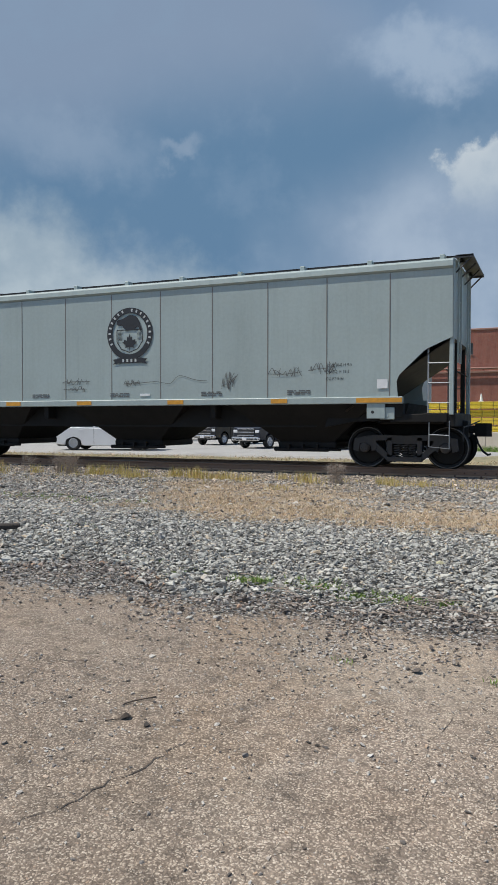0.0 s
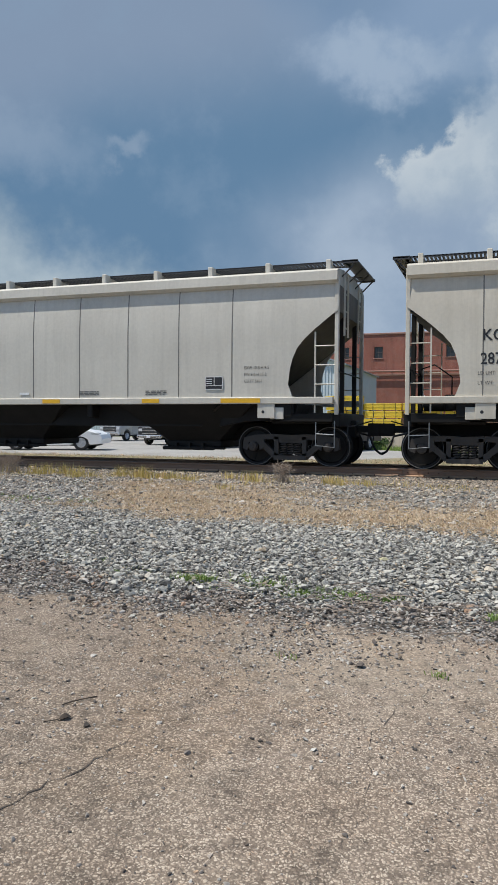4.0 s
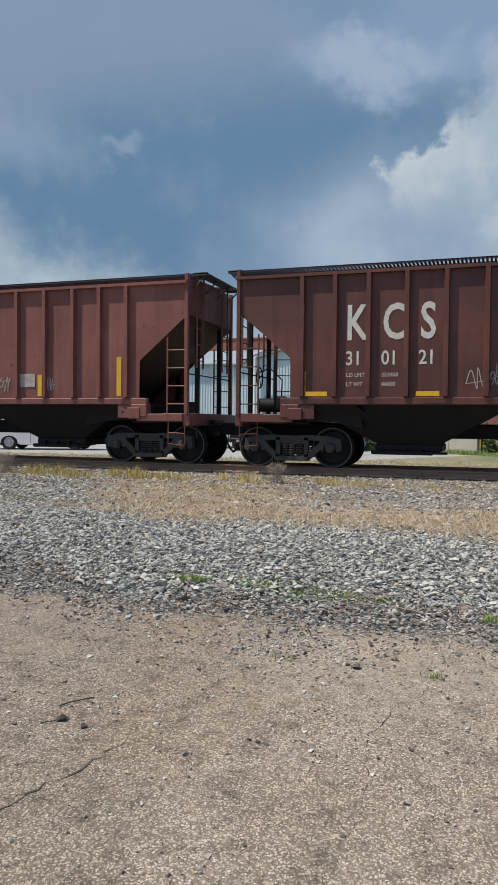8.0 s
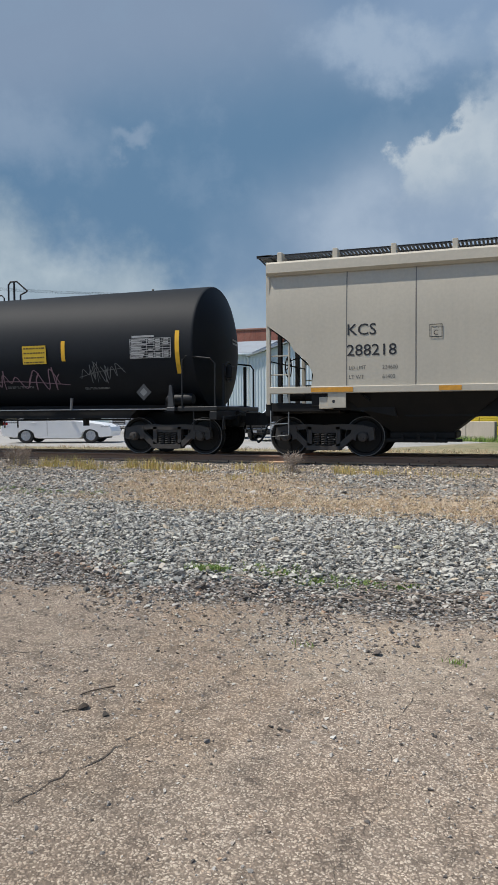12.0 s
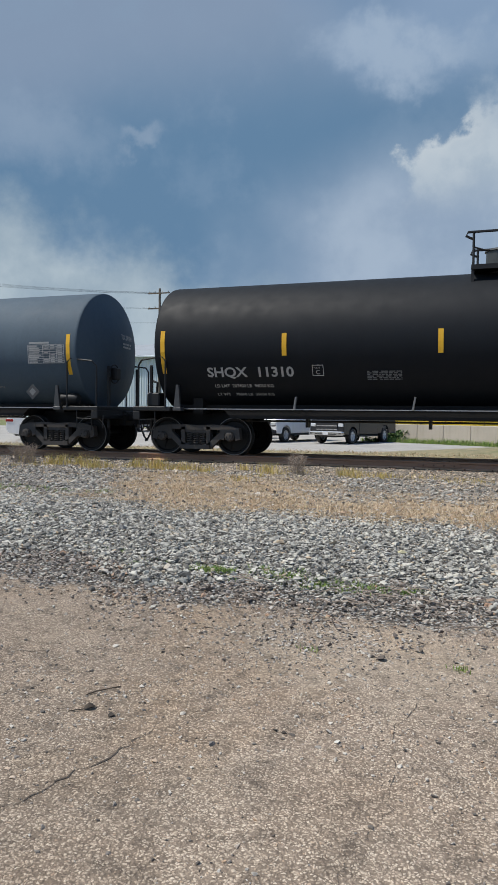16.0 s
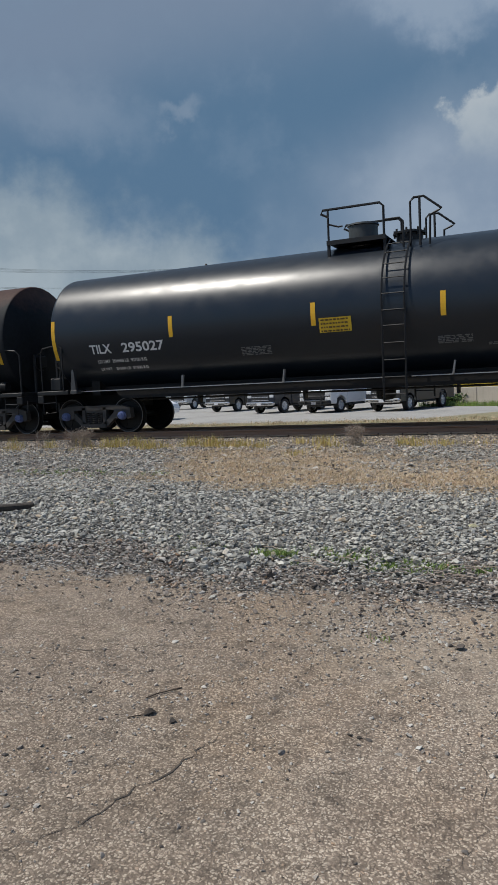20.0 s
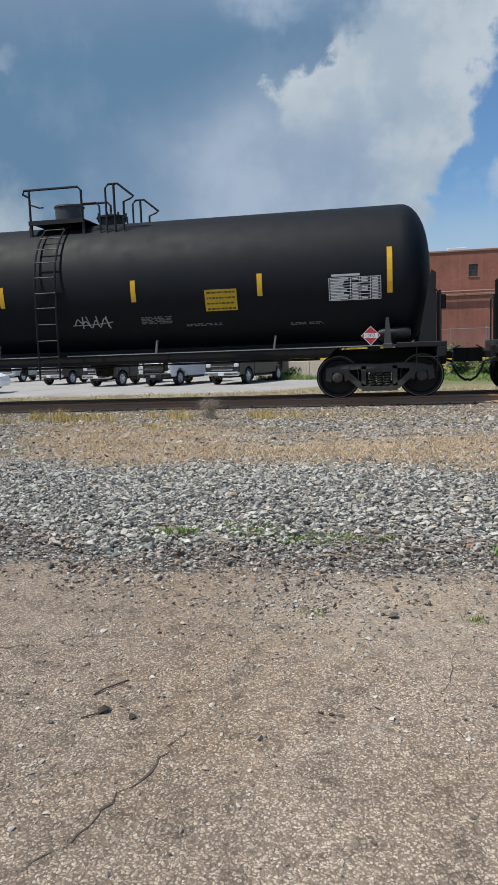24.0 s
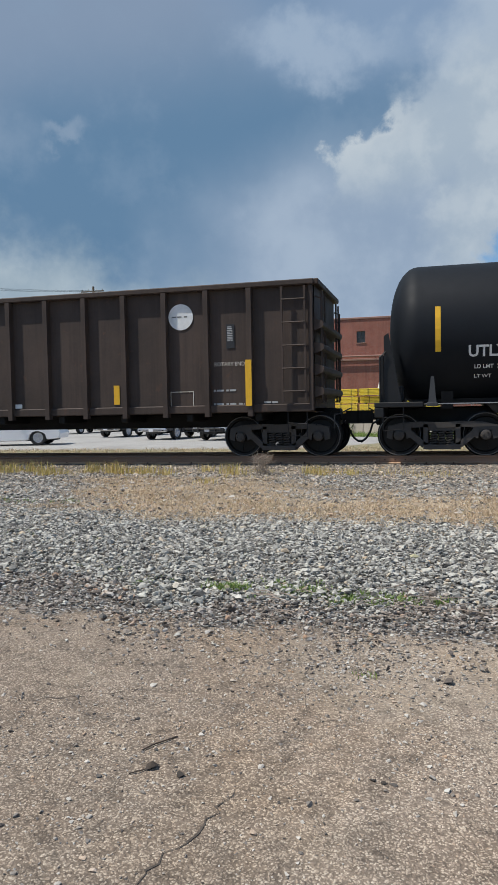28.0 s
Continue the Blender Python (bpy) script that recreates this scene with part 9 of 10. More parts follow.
def mesh_fence():
    f = new("chain_link_fence")
    f.matrix_basis = pose(-1.0, 54, ground_z(0, 54))
    tagged(f, "galvanised chain-link fence before the brick building", "fence")
    n, st = 7, 2.4
    for i in range(n + 1):
        put("post", shared("fence_post", lambda s: s.lathe([(-0.1, 0.035), (2.5, 0.035), (2.53, 0)], 8, axis="z")), M["galv"], f, pose(i * st, 0, 0))
    for z in (0.06, 2.42):
        part("rail", lambda s: s.tube([(0, -0.04, z), (n * st, -0.04, z)], 0.022, 6), M["galv"], f)
    l, hh = n * st, 2.36
    vs, fs, c = [], [], 0
    for sg in (-1, 1):
        k = -hh
        while k < l:
            x0, x1 = max(k, 0.0), min(k + hh, l)
            if x1 > x0:
                za, zb = (x0 - k, x1 - k) if sg > 0 else (hh - (x0 - k), hh - (x1 - k))
                for dy in (0, 0.012):
                    vs += [(x0, -0.06 + dy, 0.06 + za), (x0 + 0.012, -0.06 + dy, 0.06 + za), (x1, -0.06 + dy, 0.06 + zb), (x1 - 0.012, -0.06 + dy, 0.06 + zb)]
                fs += [(c, c + 1, c + 2), (c, c + 2, c + 3), (c + 4, c + 6, c + 5), (c + 4, c + 7, c + 6)]
                c += 8
            k += 0.2
    s = Shape()
    s.add(vs, fs)
    put("wire_mesh", s.mesh("wire_mesh"), M["galv"], f)


def beige_block():
    h = new("beige_building")
    h.matrix_basis = pose(-86, 84, 0)
    tagged(h, "low beige stucco building with dark windows far off", "building")
    holes = [(4 + 4 * i, 1.5, 1.6, 1.4) for i in range(6)]
    part("front_wall", lambda s: window_hole_wall(s, 0, 28, 0, 4.6, holes, 0, 0.3), M["stucco"], h)
    part("side_wall", lambda s: s.box(27.7, 28, 0.31, 12, 0, 4.6), M["stucco"], h)
    part("roof", lambda s: s.soft(-0.3, 28.3, -0.4, 12.3, 4.61, 4.9, 0.05), M["coping"], h)
    for hx, hz, hw, hh in holes:
        w = new("window")
        w.parent = h
        w.matrix_basis = pose(hx, 0, hz)
        put("pane", shared("block_pane", lambda s: s.box(-0.8, 0.8, 0.18, 0.2, 0, 1.4)), M["pane"], w)
        put("window_frame", shared("block_frame", lambda s: [s.box(a, b, 0.1, 0.18, c, d) for a, b, c, d in ((-0.8, -0.73, 0, 1.4), (0.73, 0.8, 0, 1.4), (-0.73, 0.73, 1.33, 1.4), (-0.03, 0.03, 0, 1.33))]), M["white"], w)


def white_truck():
    """The white cab of a lorry, seen over the bundles."""
    t = new("white_lorry")
    t.matrix_basis = pose(7.2, 50.5, ground_z(7, 50))
    tagged(t, "white lorry cab with a dark windscreen in the yard", "lorry")
    part("cab", lambda s: shell(s, [(0.0, 0.75), (2.5, 0.75), (2.5, 3.55), (1.9, 3.85), (0.9, 3.7), (0.45, 2.2), (-0.1, 2.0)], 1.15, 0.12, 2.2), M["car_white"], t)
    part("side_window", lambda s: s.box(0.95, 1.7, -1.1, -1.04, 2.25, 3.05), M["car_glass"], t)
    part("chassis", lambda s: s.box(-0.05, 4.6, -0.5, 0.5, 0.55, 0.74), M["car_trim"], t)
    for x in (0.55, 3.6):
        for k in (-1, 1):
            car_wheel(t, x, k * 1.0, 0.5, M["car_silver"], k, 0.28)


brick_building()
white_truck()
metal_shed()
brown_building()
orange_board()
beige_block()
utility_pole(-33.4, 66, 13.6)
utility_pole(-57.4, 36, 13.6)
wires()
mesh_fence()

# ---- loose stones, cracks, grass and weeds ----
def bulk(name, verts, tris, material, label, category, parent=None):
    """One large mesh from arrays of vertices and triangles."""
    me = bpy.data.meshes.new(name)
    me.vertices.add(len(verts))
    me.vertices.foreach_set("co", np.asarray(verts, dtype=np.float32).ravel())
    k = len(tris)
    me.loops.add(3 * k)
    me.loops.foreach_set("vertex_index", np.asarray(tris, dtype=np.int32).ravel())
    me.polygons.add(k)
    me.polygons.foreach_set("loop_start", np.arange(0, 3 * k, 3, dtype=np.int32))
    me.update(calc_edges=True)
    me.validate()
    me.shade_flat()
    ob = put(name, me, material, parent)
    tagged(ob, label, category, kind="stuff")
    return ob


def stone_forms(rng, count=10):
    """Angular lumps of crushed rock: hulls of a few points in a flattened ball."""
    forms = []
    for _ in range(count):
        bm = bmesh.new()
        for _ in range(11):
            p = Vector(rng.normal(size=3)).normalized() * rng.uniform(0.8, 1.15)
            bm.verts.new((p.x * 0.66, p.y * 0.5, p.z * 0.30))
        bmesh.ops.convex_hull(bm, input=bm.verts[:])
        bmesh.ops.delete(bm, geom=[v for v in bm.verts if not v.link_faces], context="VERTS")
        bmesh.ops.triangulate(bm, faces=bm.faces[:])
        bm.verts.index_update()
        forms.append((np.array([v.co[:] for v in bm.verts]), np.array([[v.index for v in f.verts] for f in bm.faces])))
        bm.free()
    return forms


RNG = np.random.default_rng(11)
FORMS = stone_forms(RNG)


def turn_z(a):
    return np.array([[math.cos(a), -math.sin(a), 0], [math.sin(a), math.cos(a), 0], [0, 0, 1]])


def turn_x(a):
    return np.array([[1, 0, 0], [0, math.cos(a), -math.sin(a)], [0, math.sin(a), math.cos(a)]])


def heap(spots):
    """Arrays of stones at (x, y, z, size)."""
    vs, fs, n = [], [], 0
    for x, y, z, size in spots:
        v, f = FORMS[RNG.integers(len(FORMS))]
        r = turn_z(RNG.uniform(0, 6.28)) @ turn_x(RNG.normal(0, 0.55))
        vs.append((v * size) @ r.T + (x, y, z + size * 0.16))
        fs.append(f + n)
        n += len(v)
    return np.concatenate(vs), np.concatenate(fs)


def stone_material(name, stops, rough=0.85, island=True):
    m, nt, b = node_mat(name)
    if island:
        pick = nt.nodes.new("ShaderNodeNewGeometry").outputs["Random Per Island"]
    else:
        pick = nt.nodes.new("ShaderNodeObjectInfo").outputs["Random"]
    col = ramp(nt, pick, *stops)
    co = coords(nt)
    vein = ramp(nt, noise_node(nt, co, 45, 5, 0.7), (0.3, 0.7), (0.7, 1.25))
    nt.links.new(mix(nt, 1.0, col, vein, "MULTIPLY"), b.inputs["Base Color"])
    b.inputs["Roughness"].default_value = rough
    bump(nt, b, noise_node(nt, co, 90, 4), 0.4, 0.003)
    return m


BLUE_STONE = [(0.0, (0.085, 0.080, 0.072)), (0.25, (0.215, 0.206, 0.184)), (0.5, (0.37, 0.356, 0.315)), (0.74, (0.50, 0.478, 0.42)), (0.88, (0.50, 0.48, 0.42)), (0.94, (0.62, 0.59, 0.52)), (0.97, (0.42, 0.32, 0.21)), (1.0, (0.52, 0.46, 0.37))]
DIRTY_STONE = [(0.0, (0.06, 0.048, 0.04)), (0.35, (0.20, 0.166, 0.138)), (0.65, (0.38, 0.33, 0.28)), (0.88, (0.47, 0.44, 0.40)), (0.95, (0.34, 0.21, 0.13)), (1.0, (0.5, 0.46, 0.40))]
TAN_STONE = [(0.0, (0.08, 0.068, 0.06)), (0.3, (0.22, 0.195, 0.17)), (0.6, (0.42, 0.38, 0.33)), (0.85, (0.55, 0.51, 0.45)), (1.0, (0.44, 0.29, 0.18))]


def edge_line(x):
    """How far the gravel has crept over the concrete."""
    return 4.41 + 0.10 * wobble(x, 0, 1.1, 3.1) + 0.14 * wobble(x, 0, 3.3, 8.4) - 0.38 * math.exp(-((x + 2.35) / 0.4) ** 2) - 0.22 * math.exp(-((x + 1.12) / 0.16) ** 2)


def ease(v, lo, hi):
    v = max(0.0, min(1.0, (v - lo) / (hi - lo)))
    return v * v * (3 - 2 * v)


def grassy(x, y):
    """How thick the dead grass stands: a wedge that narrows to the west and ends before the ballast."""
    west = ease(x + 4.7 + (y - 7) * 0.45 + 1.1 * wobble(x, y, 0.8, 2.5), -0.5, 0.9)
    south = ease(y - 7.75 - 0.9 * wobble(x, 2, 0.8, 1.0), -0.25, 0.35)
    north = ease(10.7 + max(0.0, min(2.3, -2.3 - x)) + 1.4 * wobble(x, y, 0.6, 3.5) - y, -0.9, 0.7)
    return west * south * north


def scatter_stones():
    blue, tan_s, ballast, dirty = [], [], [], []
    u = RNG.uniform
    # the belt of crushed stone
    for _ in range(98000):
        y = 3.7 + 4.9 * u() ** 0.85
        x = u(-0.62 * y - 2.3, 0.30 * y + 0.9)
        lo, hi = edge_line(x), 7.6 + 0.9 * wobble(x, 2, 0.8, 1.0) + max(0.0, -(x + 4.7) * 1.4)
        if y < lo:
            if u() > math.exp((y - lo) / 0.26) * 0.5:
                continue
        if y > hi and u() > math.exp((hi - y) / 0.5):
            continue
        size = float(np.clip(RNG.lognormal(-3.84, 0.42), 0.012, 0.075)) * (0.85 if y < lo + 0.25 else 1.0)
        soil = y < lo + 0.55 + 0.5 * wobble(x, y, 1.3, 7.7)
        (dirty if soil and u() < 0.8 else blue).append((x, y, ground_z(x, y) + u(-0.006, 0.018), size * (0.85 if soil else 1.0)))
    # thinner stones among the dead grass
    for _ in range(42000):
        y, = u(7.4, 13.8, 1)
        x = u(-0.95 * y - 1.0, 0.42 * y)
        k = 0.8 + 0.5 * wobble(x, y, 0.5, 5.5) + 0.5 * wobble(x, y, 1.7, 9.5)
        g = grassy(x, y)
        if u() < k * (1 - 0.72 * g):
            (tan_s if u() < 0.35 + 0.6 * g else blue).append((x, y, ground_z(x, y) + u(-0.012, 0.008), float(np.clip(RNG.lognormal(-3.4, 0.35), 0.016, 0.08))))
    # ballast of the track
    for _ in range(30000):
        y = u(11.6, 19.6)
        x = u(-16.5, 6.5)
        if y < 14.2 and u() > (y - 11.4) / 2.4 + 0.5 * wobble(x, y, 0.6, 2.2):
            continue
        if y > 15.95 and u() < 0.35:
            continue
        if -0.30 < y - TRACK_Y + 0.755 < 0.12 or abs(y - TRACK_Y - 0.755) < 0.12:
            continue
        ballast.append((x, y, ground_z(x, y) + u(-0.01, 0.014), float(np.clip(RNG.lognormal(-3.42, 0.33), 0.022, 0.09))))
    mat = stone_material("crushed_blue_stone", BLUE_STONE)
    bulk("gravel", *heap(blue), mat, "loose grey-blue crushed stone with a few tan pieces", "gravel")
    bulk("dirty_gravel", *heap(dirty), stone_material("soil_stained_stone", DIRTY_STONE), "small soil-stained brown and grey stones at the concrete edge", "gravel")
    mat_t = stone_material("mixed_tan_stone", TAN_STONE)
    bulk("scattered_gravel", *heap(tan_s), mat_t, "tan and grey stones among dead grass", "gravel")
    mat_b = stone_material("track_ballast", [(p, tuple(v * k for v, k in zip(c, (1.16, 1.0, 0.87)))) for p, c in BLUE_STONE])
    bulk("ballast", *heap(ballast), mat_b, "brownish grey crushed ballast along the track", "ballast")
    # grit strewn over the concrete
    grit = []
    for _ in range(12500):
        y = 1.5 + 2.9 * u() ** 0.5
        x = u(-0.8 * y - 0.5, 0.35 * y + 0.7)
        if wobble(x, y, 1.6, 15.0) + u(-0.35, 0.35) > -0.05:
            grit.append((x, y, ground_z(x, y), float(np.clip(RNG.lognormal(-4.85, 0.45), 0.004, 0.022))))
    for _ in range(700):
        x, y = RNG.normal(-1.0, 0.28), RNG.normal(3.85, 0.25)
        grit.append((x, y, ground_z(x, y), float(np.clip(RNG.lognormal(-4.5, 0.4), 0.006, 0.026))))
    bulk("grit", *heap(grit), stone_material("dark_grit", TAN_STONE), "tan and dark grit and pebbles strewn over the concrete", "grit")
    # single pieces lying on the concrete
    meshes = []
    for v, f in FORMS:
        s = Shape()
        s.add([tuple(p) for p in v], [tuple(int(i) for i in t) for t in f])
        meshes.append(s.mesh("stone"))
    dark = stone_material("loose_stone", TAN_STONE, island=False)
    rnd = random.Random(3)
    spots = [(-0.66, 2.79, 0.026, M["pale_stone"]), (-0.89, 6.20, 0.085, M["yellow_stone"]), (-0.92, 2.8, 0.024, M["clod"]), (-0.88, 2.79, 0.02, M["clod"]), (0.18, 3.42, 0.04, M["clod"]), (-1.6, 2.67, 0.034, M["clod"]), (-0.97, 4.15, 0.05, None), (-1.05, 5.0, 0.05, M["pale_stone"])]
    for _ in range(300):
        if rnd.random() < 0.35:
            x, y = rnd.gauss(-1.05, 0.24), rnd.gauss(3.9, 0.22)
        else:
            y = 1.7 + 2.6 * rnd.random() ** 0.6
            x = rnd.uniform(-0.75 * y - 0.4, 0.28 * y + 0.6)
        if y > 4.4:
            continue
        spots.append((x, y, min(0.03, rnd.lognormvariate(-4.45, 0.42)), None))
    for x, y, size, mt in spots:
        put("stone", meshes[rnd.randrange(10)], mt or dark, GROUND, pose(x, y, ground_z(x, y) + size * 0.15, rnd.uniform(-14, 14), rnd.uniform(-14, 14), rnd.uniform(0, 360)) @ Matrix.Scale(size, 4))


M["pale_stone"] = plain("pale_limestone", (0.55, 0.53, 0.48), 0.85, 0, 0.2, 30)
M["yellow_stone"] = plain("yellowish_stone", (0.52, 0.47, 0.29), 0.85, 0, 0.2, 30)
M["clod"] = plain("dark_clod", (0.05, 0.042, 0.035), 0.95, 0, 0.4, 60)
M["crack"] = plain("soil_in_crack", (0.085, 0.068, 0.054), 0.95, 0, 0.4, 50)
M["twig"] = plain("dead_twig", (0.055, 0.042, 0.032), 0.9, 0, 0.3, 60)
M["dry_stem"] = plain("dry_stem", (0.33, 0.265, 0.21), 0.9, 0, 0.35, 30)


def crack(rnd, points, width):
    """A ragged dark joint that follows the given corners."""
    line = []
    for (x0, y0), (x1, y1) in zip(points, points[1:]):
        n = max(2, int(math.hypot(x1 - x0, y1 - y0) / 0.035))
        line += [(x0 + (x1 - x0) * i / n + rnd.gauss(0, 0.009), y0 + (y1 - y0) * i / n + rnd.gauss(0, 0.009)) for i in range(n)]
    line.append(points[-1])
    s = Shape()
    n = len(line)
    for i, (x, y) in enumerate(line):
        a, b = line[max(i - 1, 0)], line[min(i + 1, n - 1)]
        d = Vector((b[0] - a[0], b[1] - a[1], 0))
        d = d.normalized() if d.length > 1e-6 else Vector((1, 0, 0))
        w = width * rnd.choice((0.08, 0.14, 0.2, 0.3, 0.42)) * (0.3 if i in (0, n - 1) else 1.0)
        for k in (-1, 1):
            px, py = x - d.y * w * k, y + d.x * w * k
            s.v.append((px, py, ground_z(px, py) + 0.003))
    s.f += [(2 * i, 2 * i + 1, 2 * i + 3, 2 * i + 2) for i in range(n - 1)]
    put("crack", s.mesh("crack"), M["crack"], GROUND)


def cracks():
    rnd = random.Random(8)
    for width, pts in (
            (0.012, [(-1.9, 1.55), (-1.57, 1.97), (-1.51, 2.16), (-1.49, 2.23), (-1.44, 2.33), (-1.38, 2.62)]),
            (0.003, [(-1.33, 2.70), (-1.26, 2.84), (-1.21, 3.0)]),
            (0.006, [(-1.31, 3.78), (-1.33, 3.57), (-1.27, 3.41), (-1.24, 3.28), (-1.17, 3.22), (-1.08, 3.24)]),
            (0.004, [(-1.18, 3.22), (-1.24, 3.05), (-1.36, 2.92), (-1.5, 2.86)]),
            (0.004, [(-1.24, 3.28), (-1.28, 3.09), (-1.31, 2.97)]),
            (0.004, [(-1.11, 3.72), (-0.88, 3.72), (-0.68, 3.75), (-0.52, 3.74), (-0.37, 3.77)]),
            (0.005, [(-0.26, 3.61), (-0.35, 3.42), (-0.42, 3.28), (-0.43, 3.15), (-0.46, 3.01), (-0.46, 2.84), (-0.42, 2.68)]),
            (0.003, [(-0.42, 2.66), (-0.40, 2.4), (-0.45, 2.18), (-0.47, 2.1), (-0.47, 1.98), (-0.5, 1.5)]),
            (0.003, [(-1.56, 3.65), (-1.63, 3.63), (-1.69, 3.58)]),
            (0.009, [(-2.5, 3.12), (-2.26, 3.2), (-2.08, 3.30), (-1.9, 3.37), (-1.75, 3.36)]),
            (0.003, [(-0.15, 4.31), (-0.25, 3.95), (-0.32, 3.75)]),
            (0.004, [(-0.44, 3.71), (-0.32, 3.73), (-0.07, 3.71), (0.3, 3.7), (0.62, 3.69), (1.1, 3.72), (1.7, 3.7)]),
            (0.004, [(-0.45, 3.11), (-0.28, 3.06), (-0.09, 3.04), (0.13, 2.99), (0.35, 2.96)])):
        crack(rnd, pts, width)


def blade_patch(spots, rng, bend=0.35):
    """Grass blades: spots of (x, y, z, height, width, spread, count)."""
    vs, fs, n = [], [], 0
    for x, y, z, h, w, spread_r, count in spots:
        for _ in range(count):
            a = rng.uniform(0, 6.283)
            bx, by = x + rng.normal(0, spread_r), y + rng.normal(0, spread_r)
            hh = h * rng.uniform(0.45, 1.1)
            lean = hh * bend * rng.uniform(0.2, 1.6)
            dx, dy = math.cos(a) * lean, math.sin(a) * lean
            c = rng.uniform(0, 6.283)
            wx, wy = math.cos(c) * w / 2, math.sin(c) * w / 2
            vs += [(bx - wx, by - wy, z - 0.01), (bx + wx, by + wy, z - 0.01), (bx + dx * 0.4 - wx * 0.7, by + dy * 0.4 - wy * 0.7, z + hh * 0.6), (bx + dx * 0.4 + wx * 0.7, by + dy * 0.4 + wy * 0.7, z + hh * 0.6), (bx + dx, by + dy, z + hh)]
            fs += [(n, n + 1, n + 3), (n, n + 3, n + 2), (n + 2, n + 3, n + 4)]
            n += 5
    return np.array(vs), np.array(fs)


def leaf_material(name, stops):
    m, nt, b = node_mat(name)
    pick = nt.nodes.new("ShaderNodeNewGeometry").outputs["Random Per Island"]
    nt.links.new(ramp(nt, pick, *stops), b.inputs["Base Color"])
    b.inputs["Roughness"].default_value = 0.75
    return m


M["straw"] = leaf_material("dead_grass", [(0.0, (0.32, 0.235, 0.15)), (0.4, (0.56, 0.43, 0.28)), (0.7, (0.72, 0.59, 0.42)), (0.88, (0.56, 0.37, 0.235)), (1.0, (0.37, 0.35, 0.16))])
M["yellow_grass"] = leaf_material("yellow_green_grass", [(0.0, (0.36, 0.27, 0.08)), (0.45, (0.58, 0.45, 0.12)), (0.8, (0.72, 0.57, 0.24)), (0.93, (0.56, 0.33, 0.14)), (1.0, (0.30, 0.30, 0.08))])
M["green_grass"] = leaf_material("green_grass", [(0.0, (0.10, 0.17, 0.03)), (0.5, (0.19, 0.30, 0.06)), (0.85, (0.29, 0.38, 0.10)), (1.0, (0.34, 0.31, 0.13))])
M["bush"] = leaf_material("weed_leaves", [(0.0, (0.03, 0.06, 0.018)), (0.5, (0.07, 0.13, 0.03)), (0.85, (0.14, 0.21, 0.05)), (1.0, (0.23, 0.22, 0.09))])


